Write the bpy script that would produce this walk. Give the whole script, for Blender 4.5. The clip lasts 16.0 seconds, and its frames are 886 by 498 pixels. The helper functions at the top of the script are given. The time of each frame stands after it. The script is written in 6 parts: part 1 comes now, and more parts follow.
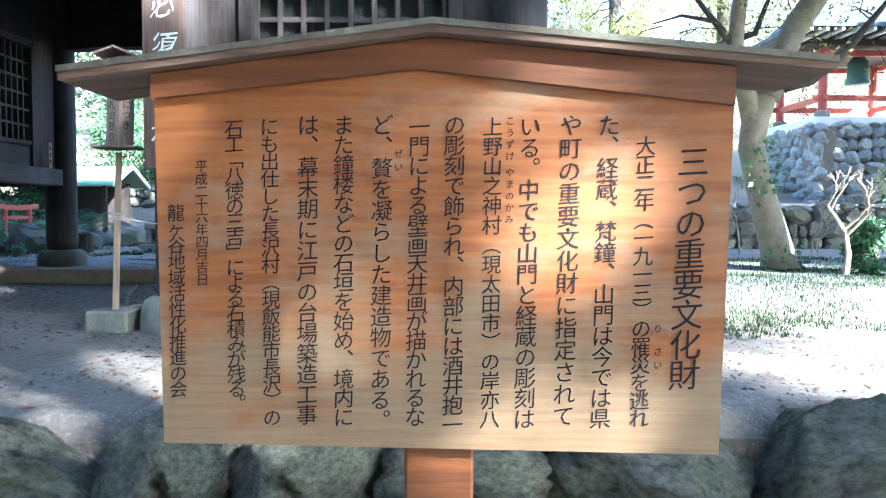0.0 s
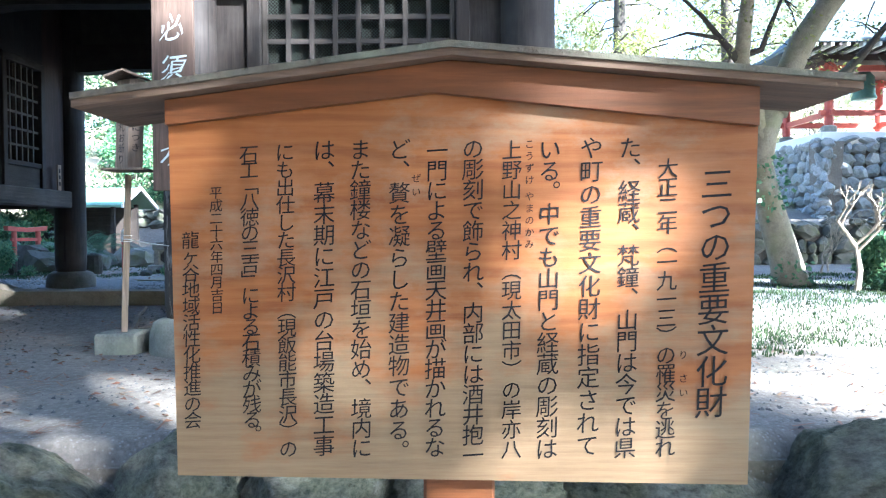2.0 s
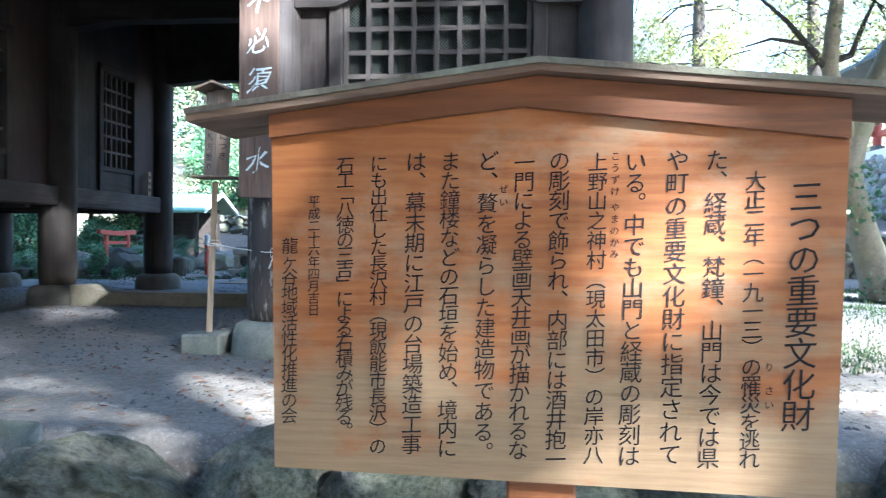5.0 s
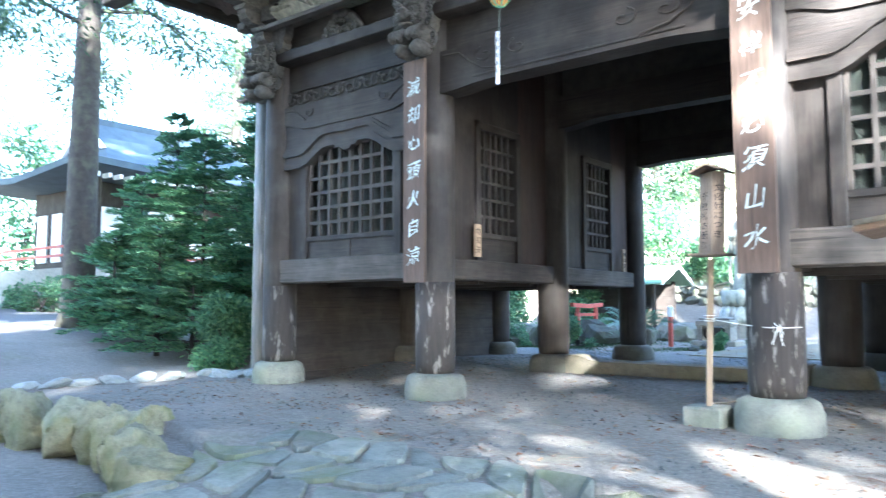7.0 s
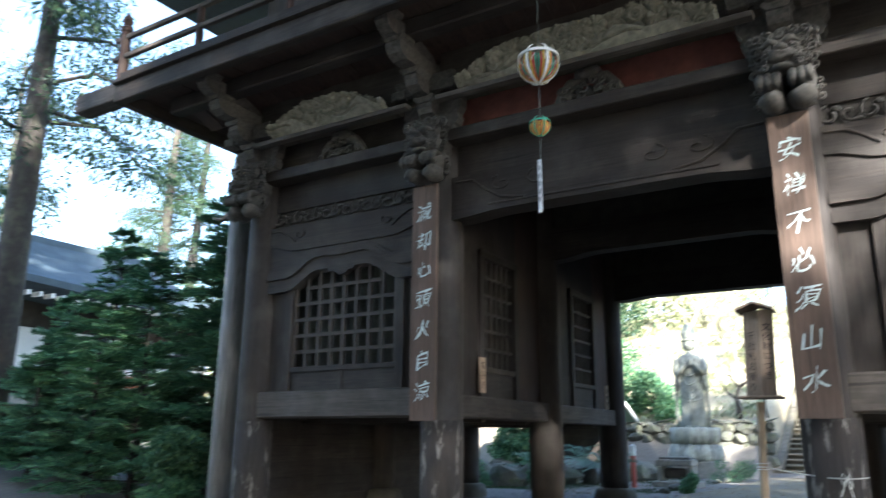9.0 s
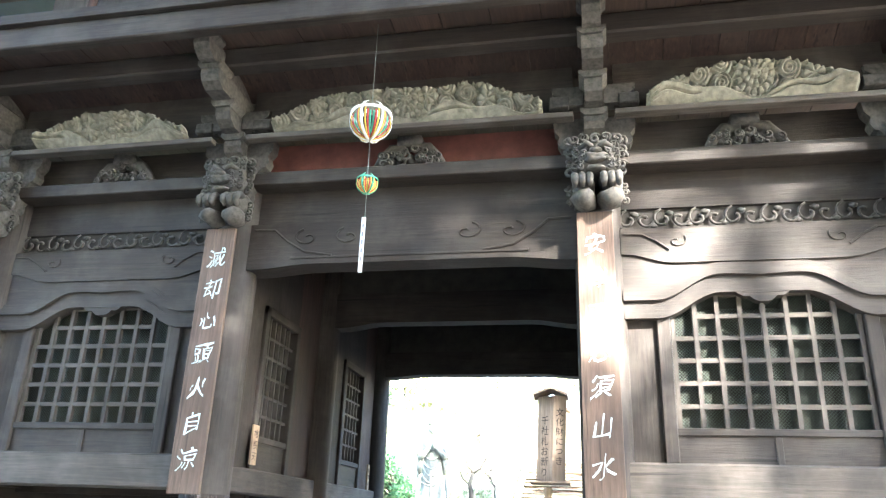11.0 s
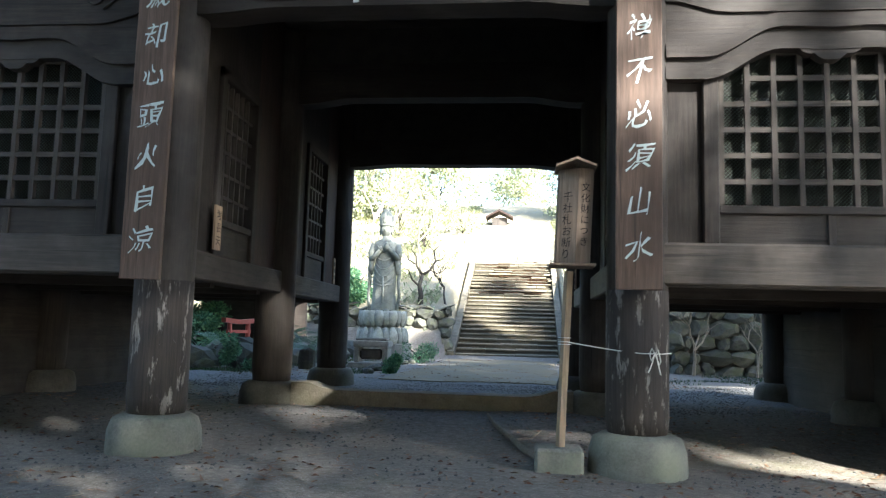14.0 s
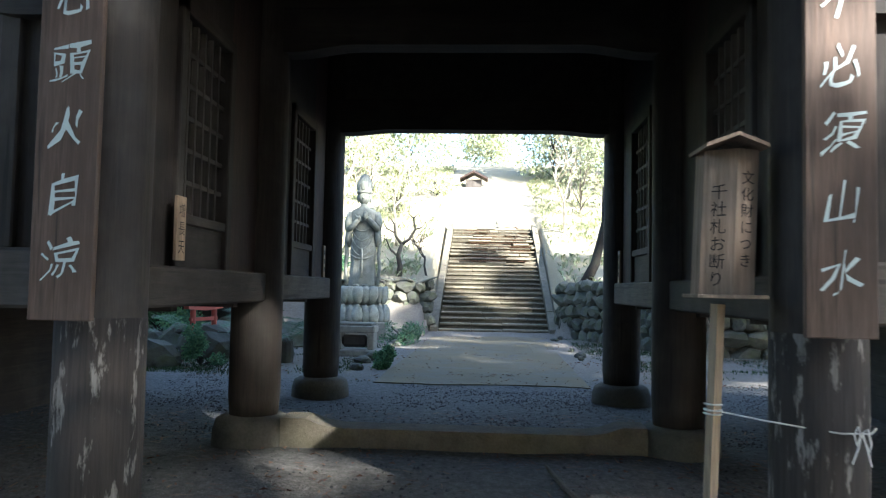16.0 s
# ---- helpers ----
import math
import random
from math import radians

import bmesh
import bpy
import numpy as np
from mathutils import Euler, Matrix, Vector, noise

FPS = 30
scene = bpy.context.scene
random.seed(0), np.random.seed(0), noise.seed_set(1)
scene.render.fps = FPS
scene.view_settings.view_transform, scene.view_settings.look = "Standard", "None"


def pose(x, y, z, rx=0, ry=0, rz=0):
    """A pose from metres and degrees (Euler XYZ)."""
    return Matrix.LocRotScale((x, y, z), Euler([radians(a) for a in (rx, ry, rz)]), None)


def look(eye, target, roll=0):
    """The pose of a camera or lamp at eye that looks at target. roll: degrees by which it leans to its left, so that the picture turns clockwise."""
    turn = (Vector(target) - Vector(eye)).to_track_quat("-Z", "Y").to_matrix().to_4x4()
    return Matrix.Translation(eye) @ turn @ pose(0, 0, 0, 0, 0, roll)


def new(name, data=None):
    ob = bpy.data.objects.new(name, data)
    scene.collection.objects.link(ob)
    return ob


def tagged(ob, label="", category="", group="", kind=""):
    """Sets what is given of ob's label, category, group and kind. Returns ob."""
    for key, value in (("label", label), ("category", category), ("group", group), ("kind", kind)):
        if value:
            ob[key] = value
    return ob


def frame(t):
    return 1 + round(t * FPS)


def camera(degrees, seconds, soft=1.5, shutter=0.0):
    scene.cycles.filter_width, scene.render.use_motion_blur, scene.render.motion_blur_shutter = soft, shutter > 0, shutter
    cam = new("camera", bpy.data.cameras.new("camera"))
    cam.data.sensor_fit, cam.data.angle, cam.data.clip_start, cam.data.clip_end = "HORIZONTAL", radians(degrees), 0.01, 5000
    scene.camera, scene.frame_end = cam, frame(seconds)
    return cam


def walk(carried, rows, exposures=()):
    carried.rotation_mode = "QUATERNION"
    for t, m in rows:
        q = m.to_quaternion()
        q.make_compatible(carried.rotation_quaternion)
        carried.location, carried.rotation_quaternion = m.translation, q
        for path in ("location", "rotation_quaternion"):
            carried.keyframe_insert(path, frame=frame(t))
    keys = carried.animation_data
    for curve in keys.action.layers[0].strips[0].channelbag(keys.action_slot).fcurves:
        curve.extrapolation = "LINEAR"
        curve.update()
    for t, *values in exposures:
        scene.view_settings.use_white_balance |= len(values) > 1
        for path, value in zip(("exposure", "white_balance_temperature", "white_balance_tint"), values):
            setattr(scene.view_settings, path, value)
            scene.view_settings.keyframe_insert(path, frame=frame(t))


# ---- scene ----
cam = camera(61.6, 16.0, 1.2, 0.4)
METRES, EYE, TILT, LEAN, TURN = 6.8, 1.5, 0.0, 0.0, -0.6
ROWS = [
    (0.0, 0.0, 0.0, 0.0, 0.01, -2.78, -0.24),
    (0.5, -0.0013, 0.0003, -0.0002, -0.03, -2.43, -0.28),
    (1.0, -0.0027, 0.0033, 0.0009, 0.02, -2.03, -0.21),
    (1.5, -0.0022, 0.0058, 0.0024, 0.22, -1.7, -0.05),
    (2.0, -0.0034, 0.0042, 0.002, 0.5, -1.4, 0.23),
    (2.5, -0.0029, 0.0022, 0.0022, 0.9, -1.35, 0.23),
    (3.0, -0.0038, 0.0009, 0.0016, 1.29, -1.34, 0.06),
    (5.5, -0.0078, -0.0076, 0.0028, 10.29, -0.33, -1.02),
    (6.0, 0.0009, -0.0186, 0.0086, 21.21, 1.49, -0.32),
    (6.5, -0.0136, -0.0449, 0.0123, 32.64, 3.75, 0.32),
    (7.0, -0.0541, -0.0768, 0.0103, 39.04, 4.42, 0.09),
    (7.5, -0.0897, -0.0944, 0.0061, 43.51, 6.09, 0.36),
    (8.0, -0.1475, -0.0974, 0.0044, 45.92, 7.63, -0.01),
    (8.5, -0.187, -0.1026, 0.016, 42.61, 11.57, 0.04),
    (9.0, -0.2293, -0.112, 0.0248, 32.3, 14.3, -0.49),
    (9.5, -0.2617, -0.1143, 0.0277, 24.03, 17.34, -0.26),
    (10.0, -0.2894, -0.0832, 0.025, 18.01, 20.86, -0.2),
    (12.5, -0.3808, -0.0958, 0.0082, 8.38, 17.53, -3.34),
    (13.0, -0.3965, -0.0529, -0.0035, 8.44, 10.48, -2.96),
    (13.5, -0.4156, 0.0191, 0.0072, 8.04, 7.29, -2.31),
    (14.0, -0.4485, 0.0745, 0.0024, 6.74, 6.23, -1.59),
    (14.5, -0.4914, 0.1334, 0.0299, 6.27, 5.71, -1.12),
    (15.0, -0.5197, 0.2045, 0.0398, 5.55, 5.53, -1.22),
    (15.5, -0.5501, 0.2749, 0.0507, 4.07, 4.66, -1.67),
    (16.0, -0.5791, 0.3526, 0.0812, 3.85, 3.04, -1.14),
]

EXPOSURES = [(0.0, 3.62, 5350, 10), (5.5, 3.47, 5350, 10), (6.0, 3.77, 5400, 9), (6.4, 4.45, 5800, 8), (7.0, 4.65, 5600, 8), (8.0, 4.1, 5800, 6), (8.7, 3.05, 6000, 8), (9.5, 3.25, 6100, 10), (10.2, 4.55, 6100, 10), (12.3, 5.4, 6800, 6), (12.7, 5.05, 6800, 6), (13.0, 4.3, 6800, 6), (13.6, 3.03, 6250, 8), (16.0, 2.73, 6050, 8)]


def keyed(rows):
    return [(t, pose(0, 0, EYE, TILT, LEAN, TURN) @ pose(METRES * x, METRES * y, METRES * z, 90 + pitch, roll, yaw))
            for t, x, y, z, yaw, pitch, roll in rows]


walk(cam, keyed(ROWS), EXPOSURES)

# ---- light ----
SUN_TO = Vector((0.60, -0.62, 0.50)).normalized()
world = bpy.data.worlds.new("world")
scene.world = world
world.use_nodes = True
wn = world.node_tree.nodes
sky = wn.new("ShaderNodeTexSky")
sky.sky_type = "NISHITA"
sky.sun_disc = False
sky.sun_elevation = math.asin(SUN_TO.z)
sky.sun_rotation = math.atan2(SUN_TO.x, SUN_TO.y)
sky.air_density, sky.dust_density = 1.0, 0.6
world.node_tree.links.new(sky.outputs[0], wn["Background"].inputs[0])
wn["Background"].inputs[1].default_value = 0.105
sun = new("sun", bpy.data.lights.new("sun", "SUN"))
sun.data.energy, sun.data.angle, sun.data.color = 5.0, radians(0.9), (1.0, 0.95, 0.87)
sun.matrix_world = look((20, -20, 30), Vector((20, -20, 30)) - SUN_TO)

# ---- materials ----


def mat(name, build, rough=0.8, metal=0.0):
    m = bpy.data.materials.new(name)
    m.use_nodes = True
    nt = m.node_tree
    b = nt.nodes["Principled BSDF"]
    b.inputs["Roughness"].default_value, b.inputs["Metallic"].default_value = rough, metal
    build(nt, b)
    return m


def coords(nt, scale=(1, 1, 1), obj=True):
    tc, mp = nt.nodes.new("ShaderNodeTexCoord"), nt.nodes.new("ShaderNodeMapping")
    mp.inputs["Scale"].default_value = scale
    nt.links.new(tc.outputs["Object"], mp.inputs[0])
    return mp.outputs[0]


def noise_tex(nt, vec, scale, detail=5, rough=0.6):
    n = nt.nodes.new("ShaderNodeTexNoise")
    n.inputs["Scale"].default_value, n.inputs["Detail"].default_value, n.inputs["Roughness"].default_value = scale, detail, rough
    nt.links.new(vec, n.inputs["Vector"])
    return n.outputs["Fac"]


def ramp(nt, fac, stops):
    r = nt.nodes.new("ShaderNodeValToRGB")
    el = r.color_ramp.elements
    while len(el) < len(stops):
        el.new(0.5)
    for e, (p, c) in zip(el, stops):
        e.position, e.color = p, (*c, 1)
    nt.links.new(fac, r.inputs[0])
    return r.outputs[0]


def mix(nt, fac, a, b, mode="MIX"):
    x = nt.nodes.new("ShaderNodeMix")
    x.data_type, x.blend_type = "RGBA", mode
    for sock, v in ((x.inputs[0], fac), (x.inputs[6], a), (x.inputs[7], b)):
        if hasattr(v, "is_linked"):
            nt.links.new(v, sock)
        else:
            sock.default_value = v if isinstance(v, float) else (*v, 1)
    return x.outputs[2]


def bump(nt, b, fac, strength=0.3, dist=0.01):
    n = nt.nodes.new("ShaderNodeBump")
    n.inputs["Strength"].default_value, n.inputs["Distance"].default_value = strength, dist
    nt.links.new(fac, n.inputs["Height"])
    nt.links.new(n.outputs[0], b.inputs["Normal"])


def scaled(c, k):
    return tuple(min(1, v * k) for v in c)


def wood(name, base, axis, worn=(0.32, 0.29, 0.26), wear=0.5, fine=38, rough=0.75, bumps=0.35):
    """Sawn wood with its grain along an axis: streaks, silvery worn patches, fine cracks."""
    def build(nt, b):
        s = [1, 1, 1]
        s["xyz".index(axis)] = 0.06
        v = coords(nt, s)
        g = noise_tex(nt, v, fine, 8, 0.7)
        g2 = noise_tex(nt, v, fine * 0.2, 4)
        big = noise_tex(nt, coords(nt), 1.7, 4)
        c1 = ramp(nt, g, [(0.3, scaled(base, 0.35)), (0.5, base), (0.7, scaled(base, 1.75))])
        c2 = mix(nt, ramp(nt, g2, [(0.35, (0, 0, 0)), (0.7, (1, 1, 1))]), c1, scaled(base, 0.65))
        w = ramp(nt, big, [(0.45, (0, 0, 0)), (0.75, (wear, wear, wear))])
        c3 = mix(nt, w, c2, mix(nt, g, scaled(worn, 0.6), worn))
        # drying cracks along the grain
        s2 = [1, 1, 1]
        s2["xyz".index(axis)] = 0.035
        crack = noise_tex(nt, coords(nt, s2), fine * 0.55, 3, 0.5)
        c3 = mix(nt, ramp(nt, crack, [(0.30, (0.75,) * 3), (0.36, (0, 0, 0))]), c3, scaled(base, 0.25))
        oi = nt.nodes.new("ShaderNodeObjectInfo")
        tint = ramp(nt, oi.outputs["Random"], [(0.0, (0.82, 0.8, 0.8)), (1.0, (1.1, 1.08, 1.05))])
        nt.links.new(mix(nt, 1.0, c3, tint, "MULTIPLY"), b.inputs["Base Color"])
        bump(nt, b, g, bumps, 0.012)
    return mat(name, build, rough)


def flaking(name):
    """A pillar foot whose dark skin flakes off in long upright scales over bleached wood."""
    def build(nt, b):
        v = coords(nt, (1, 1, 0.28))
        flake = noise_tex(nt, v, 11, 7, 0.68)
        g = noise_tex(nt, coords(nt, (1, 1, 0.05)), 45, 7, 0.7)
        dark = ramp(nt, g, [(0.3, (0.02, 0.0165, 0.014)), (0.7, (0.055, 0.042, 0.034))])
        pale = ramp(nt, g, [(0.3, (0.12, 0.105, 0.09)), (0.7, (0.28, 0.255, 0.225))])
        f = ramp(nt, flake, [(0.555, (0, 0, 0)), (0.61, (1, 1, 1))])
        nt.links.new(mix(nt, f, dark, pale), b.inputs["Base Color"])
        bump(nt, b, mix(nt, 0.5, f, g), 0.5, 0.01)
    return mat(name, build, 0.85)


def stone(name, base, moss=(0.10, 0.12, 0.04), mossy=0.4, scale=6.0, rough=0.9, dark=0.45, bumps=0.6, relief=0.03):
    def build(nt, b):
        v = coords(nt)
        a = noise_tex(nt, v, scale, 8, 0.65)
        f = noise_tex(nt, v, scale * 9, 5, 0.7)
        m = noise_tex(nt, v, scale * 0.35, 5)
        oi = nt.nodes.new("ShaderNodeObjectInfo")
        c = ramp(nt, a, [(0.3, scaled(base, dark)), (0.5, base), (0.72, scaled(base, 1.35))])
        c = mix(nt, 0.35, c, ramp(nt, f, [(0.35, scaled(base, 0.4)), (0.65, scaled(base, 1.3))]))
        c = mix(nt, ramp(nt, m, [(0.48, (0, 0, 0)), (0.68, (mossy,) * 3)]), c, moss)
        c = mix(nt, 1.0, c, ramp(nt, oi.outputs["Random"], [(0.0, (0.7, 0.7, 0.68)), (0.5, (0.95, 0.95, 0.92)), (1.0, (1.2, 1.16, 1.08))]), "MULTIPLY")
        nt.links.new(c, b.inputs["Base Color"])
        bump(nt, b, mix(nt, 0.4, a, f), bumps, relief)
    return mat(name, build, rough)


def leafy(name, c1, c2, c3, rough=0.55):
    def build(nt, b):
        gi = nt.nodes.new("ShaderNodeNewGeometry")
        c = ramp(nt, gi.outputs["Random Per Island"], [(0.0, c1), (0.55, c2), (1.0, c3)])
        n = noise_tex(nt, coords(nt), 0.9, 3)
        c = mix(nt, 1.0, c, ramp(nt, n, [(0.3, (0.65, 0.65, 0.65)), (0.7, (1.2, 1.2, 1.1))]), "MULTIPLY")
        nt.links.new(c, b.inputs["Base Color"])
        tr = nt.nodes.new("ShaderNodeBsdfTranslucent")
        nt.links.new(c, tr.inputs[0])
        ms = nt.nodes.new("ShaderNodeMixShader")
        ms.inputs[0].default_value = 0.35
        nt.links.new(b.outputs[0], ms.inputs[1])
        nt.links.new(tr.outputs[0], ms.inputs[2])
        nt.links.new(ms.outputs[0], nt.nodes["Material Output"].inputs[0])
    return mat(name, build, rough)


def plain(name, c, rough=0.6, metal=0.0, vary=0.2, scale=8.0):
    def build(nt, b):
        n = noise_tex(nt, coords(nt), scale, 5)
        nt.links.new(ramp(nt, n, [(0.3, scaled(c, 1 - vary)), (0.7, scaled(c, 1 + vary))]), b.inputs["Base Color"])
        bump(nt, b, n, 0.12, 0.005)
    return mat(name, build, rough, metal)


GATE = (0.032, 0.0235, 0.0185)
WOOD = {a: wood("aged_gate_wood_" + a, GATE, a, worn=(0.125, 0.113, 0.10), wear=0.5) for a in "xyz"}
PALE = {a: wood("weathered_pale_wood_" + a, (0.07, 0.058, 0.049), a, worn=(0.21, 0.19, 0.17), wear=0.5) for a in "xyz"}
REDW = {a: wood("reddish_old_wood_" + a, (0.052, 0.028, 0.021), a, worn=(0.11, 0.09, 0.078), wear=0.3) for a in "xyz"}
LOWER = flaking("peeling_pillar_foot")
CARVED = plain("grey_carved_wood", (0.075, 0.068, 0.06), 0.85, 0, 0.5, 22)
WHITEFR = plain("chalky_painted_carving", (0.20, 0.185, 0.142), 0.85, 0, 0.45, 13)
REDPANEL = plain("faded_red_panel", (0.13, 0.045, 0.036), 0.8, 0, 0.35, 5)
DARKIN = plain("dark_interior_wood", (0.05, 0.043, 0.037), 0.85, 0, 0.3, 6)
SHAFT = plain("green_wire_mesh", (0.09, 0.13, 0.115), 0.6, 0.3, 0.2, 30)
VERDI = plain("verdigris_paint", (0.22, 0.32, 0.27), 0.7, 0, 0.3, 20)
BOARDTXT = plain("white_lettering_paint", (0.58, 0.66, 0.64), 0.5, 0, 0.05, 40)
INK = plain("black_brush_ink", (0.012, 0.011, 0.012), 0.85, 0, 0.3, 30)
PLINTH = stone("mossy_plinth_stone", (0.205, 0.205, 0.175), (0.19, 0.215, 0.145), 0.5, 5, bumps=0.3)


def crag_build(nt, b):
    """Olive moss and grey lichen over dark split rock."""
    v = coords(nt)
    a, f = noise_tex(nt, v, 3.2, 12, 0.78), noise_tex(nt, v, 17, 9, 0.75)
    moss = noise_tex(nt, v, 1.9, 7, 0.65)
    c = ramp(nt, a, [(0.34, (0.025, 0.024, 0.018)), (0.46, (0.10, 0.10, 0.07)), (0.56, (0.24, 0.235, 0.175)), (0.7, (0.42, 0.41, 0.33))])
    c = mix(nt, ramp(nt, moss, [(0.42, (0, 0, 0)), (0.58, (0.75,) * 3)]), c, ramp(nt, f, [(0.35, (0.045, 0.055, 0.016)), (0.65, (0.17, 0.18, 0.06))]))
    c = mix(nt, 0.35, c, ramp(nt, f, [(0.38, (0.03, 0.03, 0.022)), (0.62, (0.36, 0.35, 0.27))]))
    nt.links.new(c, b.inputs["Base Color"])
    bump(nt, b, mix(nt, 0.35, a, f), 1.0, 0.12)


ROCK = mat("mossy_boulder", crag_build, 0.95)
FLAG = stone("blue_grey_flagstone", (0.20, 0.205, 0.178), (0.11, 0.125, 0.055), 0.75, 4.5, dark=0.35, bumps=0.9)
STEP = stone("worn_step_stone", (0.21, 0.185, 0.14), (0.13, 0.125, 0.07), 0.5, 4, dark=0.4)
# riser stone darker than the treads, the shade on its face painted in
STEPFACE = stone("shaded_riser_stone", (0.085, 0.072, 0.05), (0.06, 0.06, 0.03), 0.5, 5)
WALLROCK = stone("grey_wall_stone", (0.12, 0.122, 0.105), (0.085, 0.10, 0.045), 0.75, 5)
PALEBOULDER = stone("yellowish_boulder", (0.34, 0.31, 0.2), (0.15, 0.16, 0.06), 0.8, 4.2, dark=0.3, bumps=1.0, relief=0.06)
# plinths behind the front row take a darker stone colour
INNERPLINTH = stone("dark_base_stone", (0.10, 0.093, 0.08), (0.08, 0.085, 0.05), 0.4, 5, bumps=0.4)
GRAVEL = stone("grey_gravel", (0.12, 0.12, 0.118), (0.14, 0.14, 0.12), 0.3, 9)
# leaf colour bleached so the hillside plants hold the sun's glare
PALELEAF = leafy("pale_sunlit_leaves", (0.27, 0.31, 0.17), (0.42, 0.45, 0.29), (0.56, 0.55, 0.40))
PALEROCK = stone("pale_rubble_stone", (0.33, 0.34, 0.34), (0.22, 0.23, 0.18), 0.4, 5)
CUT = stone("cut_granite", (0.27, 0.26, 0.23), (0.25, 0.24, 0.18), 0.4, 7, bumps=0.3)
STATUE = stone("weathered_statue_stone", (0.36, 0.37, 0.33), (0.22, 0.24, 0.17), 0.5, 5, bumps=0.4)
BARK = stone("tree_bark", (0.048, 0.04, 0.034), (0.12, 0.13, 0.08), 0.4, 8)
PALEBARK = stone("lichen_bark", (0.24, 0.22, 0.17), (0.17, 0.18, 0.09), 0.6, 6)
CEDAR = leafy("cedar_needles", (0.013, 0.04, 0.02), (0.034, 0.08, 0.038), (0.08, 0.125, 0.05))
SHRUB = leafy("shrub_leaves", (0.05, 0.14, 0.075), (0.11, 0.25, 0.135), (0.22, 0.36, 0.17))
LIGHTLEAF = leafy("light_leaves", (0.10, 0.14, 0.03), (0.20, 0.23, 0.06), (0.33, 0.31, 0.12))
FROND = leafy("cycad_fronds", (0.03, 0.10, 0.05), (0.06, 0.15, 0.08), (0.14, 0.24, 0.16))
GRASS = leafy("short_grass", (0.02, 0.045, 0.02), (0.035, 0.07, 0.03), (0.07, 0.10, 0.04), 0.95)
LITTER = leafy("fallen_needles", (0.10, 0.05, 0.03), (0.20, 0.09, 0.055), (0.30, 0.20, 0.12))
TWIG = stone("bare_twig", (0.30, 0.26, 0.21), (0.2, 0.2, 0.12), 0.3, 10)
STRAW = plain("white_cord", (0.72, 0.70, 0.64), 0.9, 0, 0.1, 60)
REDPAINT = plain("vermilion_paint", (0.42, 0.075, 0.05), 0.5, 0, 0.15, 6)
PLASTER = plain("white_plaster", (0.78, 0.77, 0.73), 0.9, 0, 0.05, 3)
ROOFBLUE = plain("blue_grey_copper_roof", (0.06, 0.085, 0.10), 0.8, 0.0, 0.2, 2)
ROOFGREEN = plain("green_sheet_roof", (0.16, 0.30, 0.21), 0.6, 0, 0.15, 4)
BRONZE = plain("green_bronze", (0.10, 0.20, 0.16), 0.5, 0.6, 0.2, 6)
STRING = {n: plain("thread_" + n, c, 0.7, 0, 0.1, 30) for n, c in
          (("white", (0.8, 0.8, 0.78)), ("red", (0.55, 0.06, 0.05)), ("green", (0.06, 0.33, 0.22)), ("gold", (0.65, 0.42, 0.06)), ("black", (0.03, 0.03, 0.04)))}


def ground_build(nt, b):
    v = coords(nt)
    a = noise_tex(nt, v, 0.55, 6, 0.6)
    f = noise_tex(nt, v, 16, 7, 0.75)
    peb = nt.nodes.new("ShaderNodeTexVoronoi")
    peb.inputs["Scale"].default_value = 34
    nt.links.new(v, peb.inputs["Vector"])
    c = ramp(nt, a, [(0.32, (0.105, 0.09, 0.072)), (0.5, (0.17, 0.148, 0.12)), (0.68, (0.235, 0.207, 0.168))])
    c = mix(nt, 0.55, c, ramp(nt, f, [(0.32, (0.065, 0.056, 0.045)), (0.5, (0.17, 0.148, 0.12)), (0.7, (0.31, 0.275, 0.225))]))
    moss = ramp(nt, noise_tex(nt, v, 0.9, 5), [(0.58, (0, 0, 0)), (0.74, (0.35, 0.35, 0.35))])
    c = mix(nt, moss, c, (0.14, 0.15, 0.06))
    c = mix(nt, ramp(nt, peb.outputs["Distance"], [(0.12, (0.35,) * 3), (0.3, (0, 0, 0))]), c, (0.44, 0.42, 0.39))
    sep = nt.nodes.new("ShaderNodeSeparateXYZ")
    nt.links.new(v, sep.inputs[0])
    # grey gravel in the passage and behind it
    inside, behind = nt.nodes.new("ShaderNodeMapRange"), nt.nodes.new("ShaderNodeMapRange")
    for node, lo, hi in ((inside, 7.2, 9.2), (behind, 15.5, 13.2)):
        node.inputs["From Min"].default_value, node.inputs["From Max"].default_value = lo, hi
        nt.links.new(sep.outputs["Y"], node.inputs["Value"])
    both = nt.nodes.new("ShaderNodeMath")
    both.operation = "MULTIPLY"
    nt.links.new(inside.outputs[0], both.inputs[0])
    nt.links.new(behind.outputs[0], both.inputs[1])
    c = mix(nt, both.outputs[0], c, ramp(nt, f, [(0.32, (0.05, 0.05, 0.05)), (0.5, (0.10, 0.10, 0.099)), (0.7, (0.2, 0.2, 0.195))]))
    # hillside ground tinted pale like dry litter, painting in the sun's glare
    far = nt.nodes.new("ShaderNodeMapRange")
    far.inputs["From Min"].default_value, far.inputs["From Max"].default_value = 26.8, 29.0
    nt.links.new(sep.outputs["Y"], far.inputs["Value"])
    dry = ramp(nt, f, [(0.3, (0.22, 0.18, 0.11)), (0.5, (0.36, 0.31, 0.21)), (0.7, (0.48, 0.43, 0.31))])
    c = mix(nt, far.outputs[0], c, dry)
    nt.links.new(c, b.inputs["Base Color"])
    bump(nt, b, mix(nt, 0.5, f, peb.outputs["Distance"]), 0.5, 0.03)


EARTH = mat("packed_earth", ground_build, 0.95)


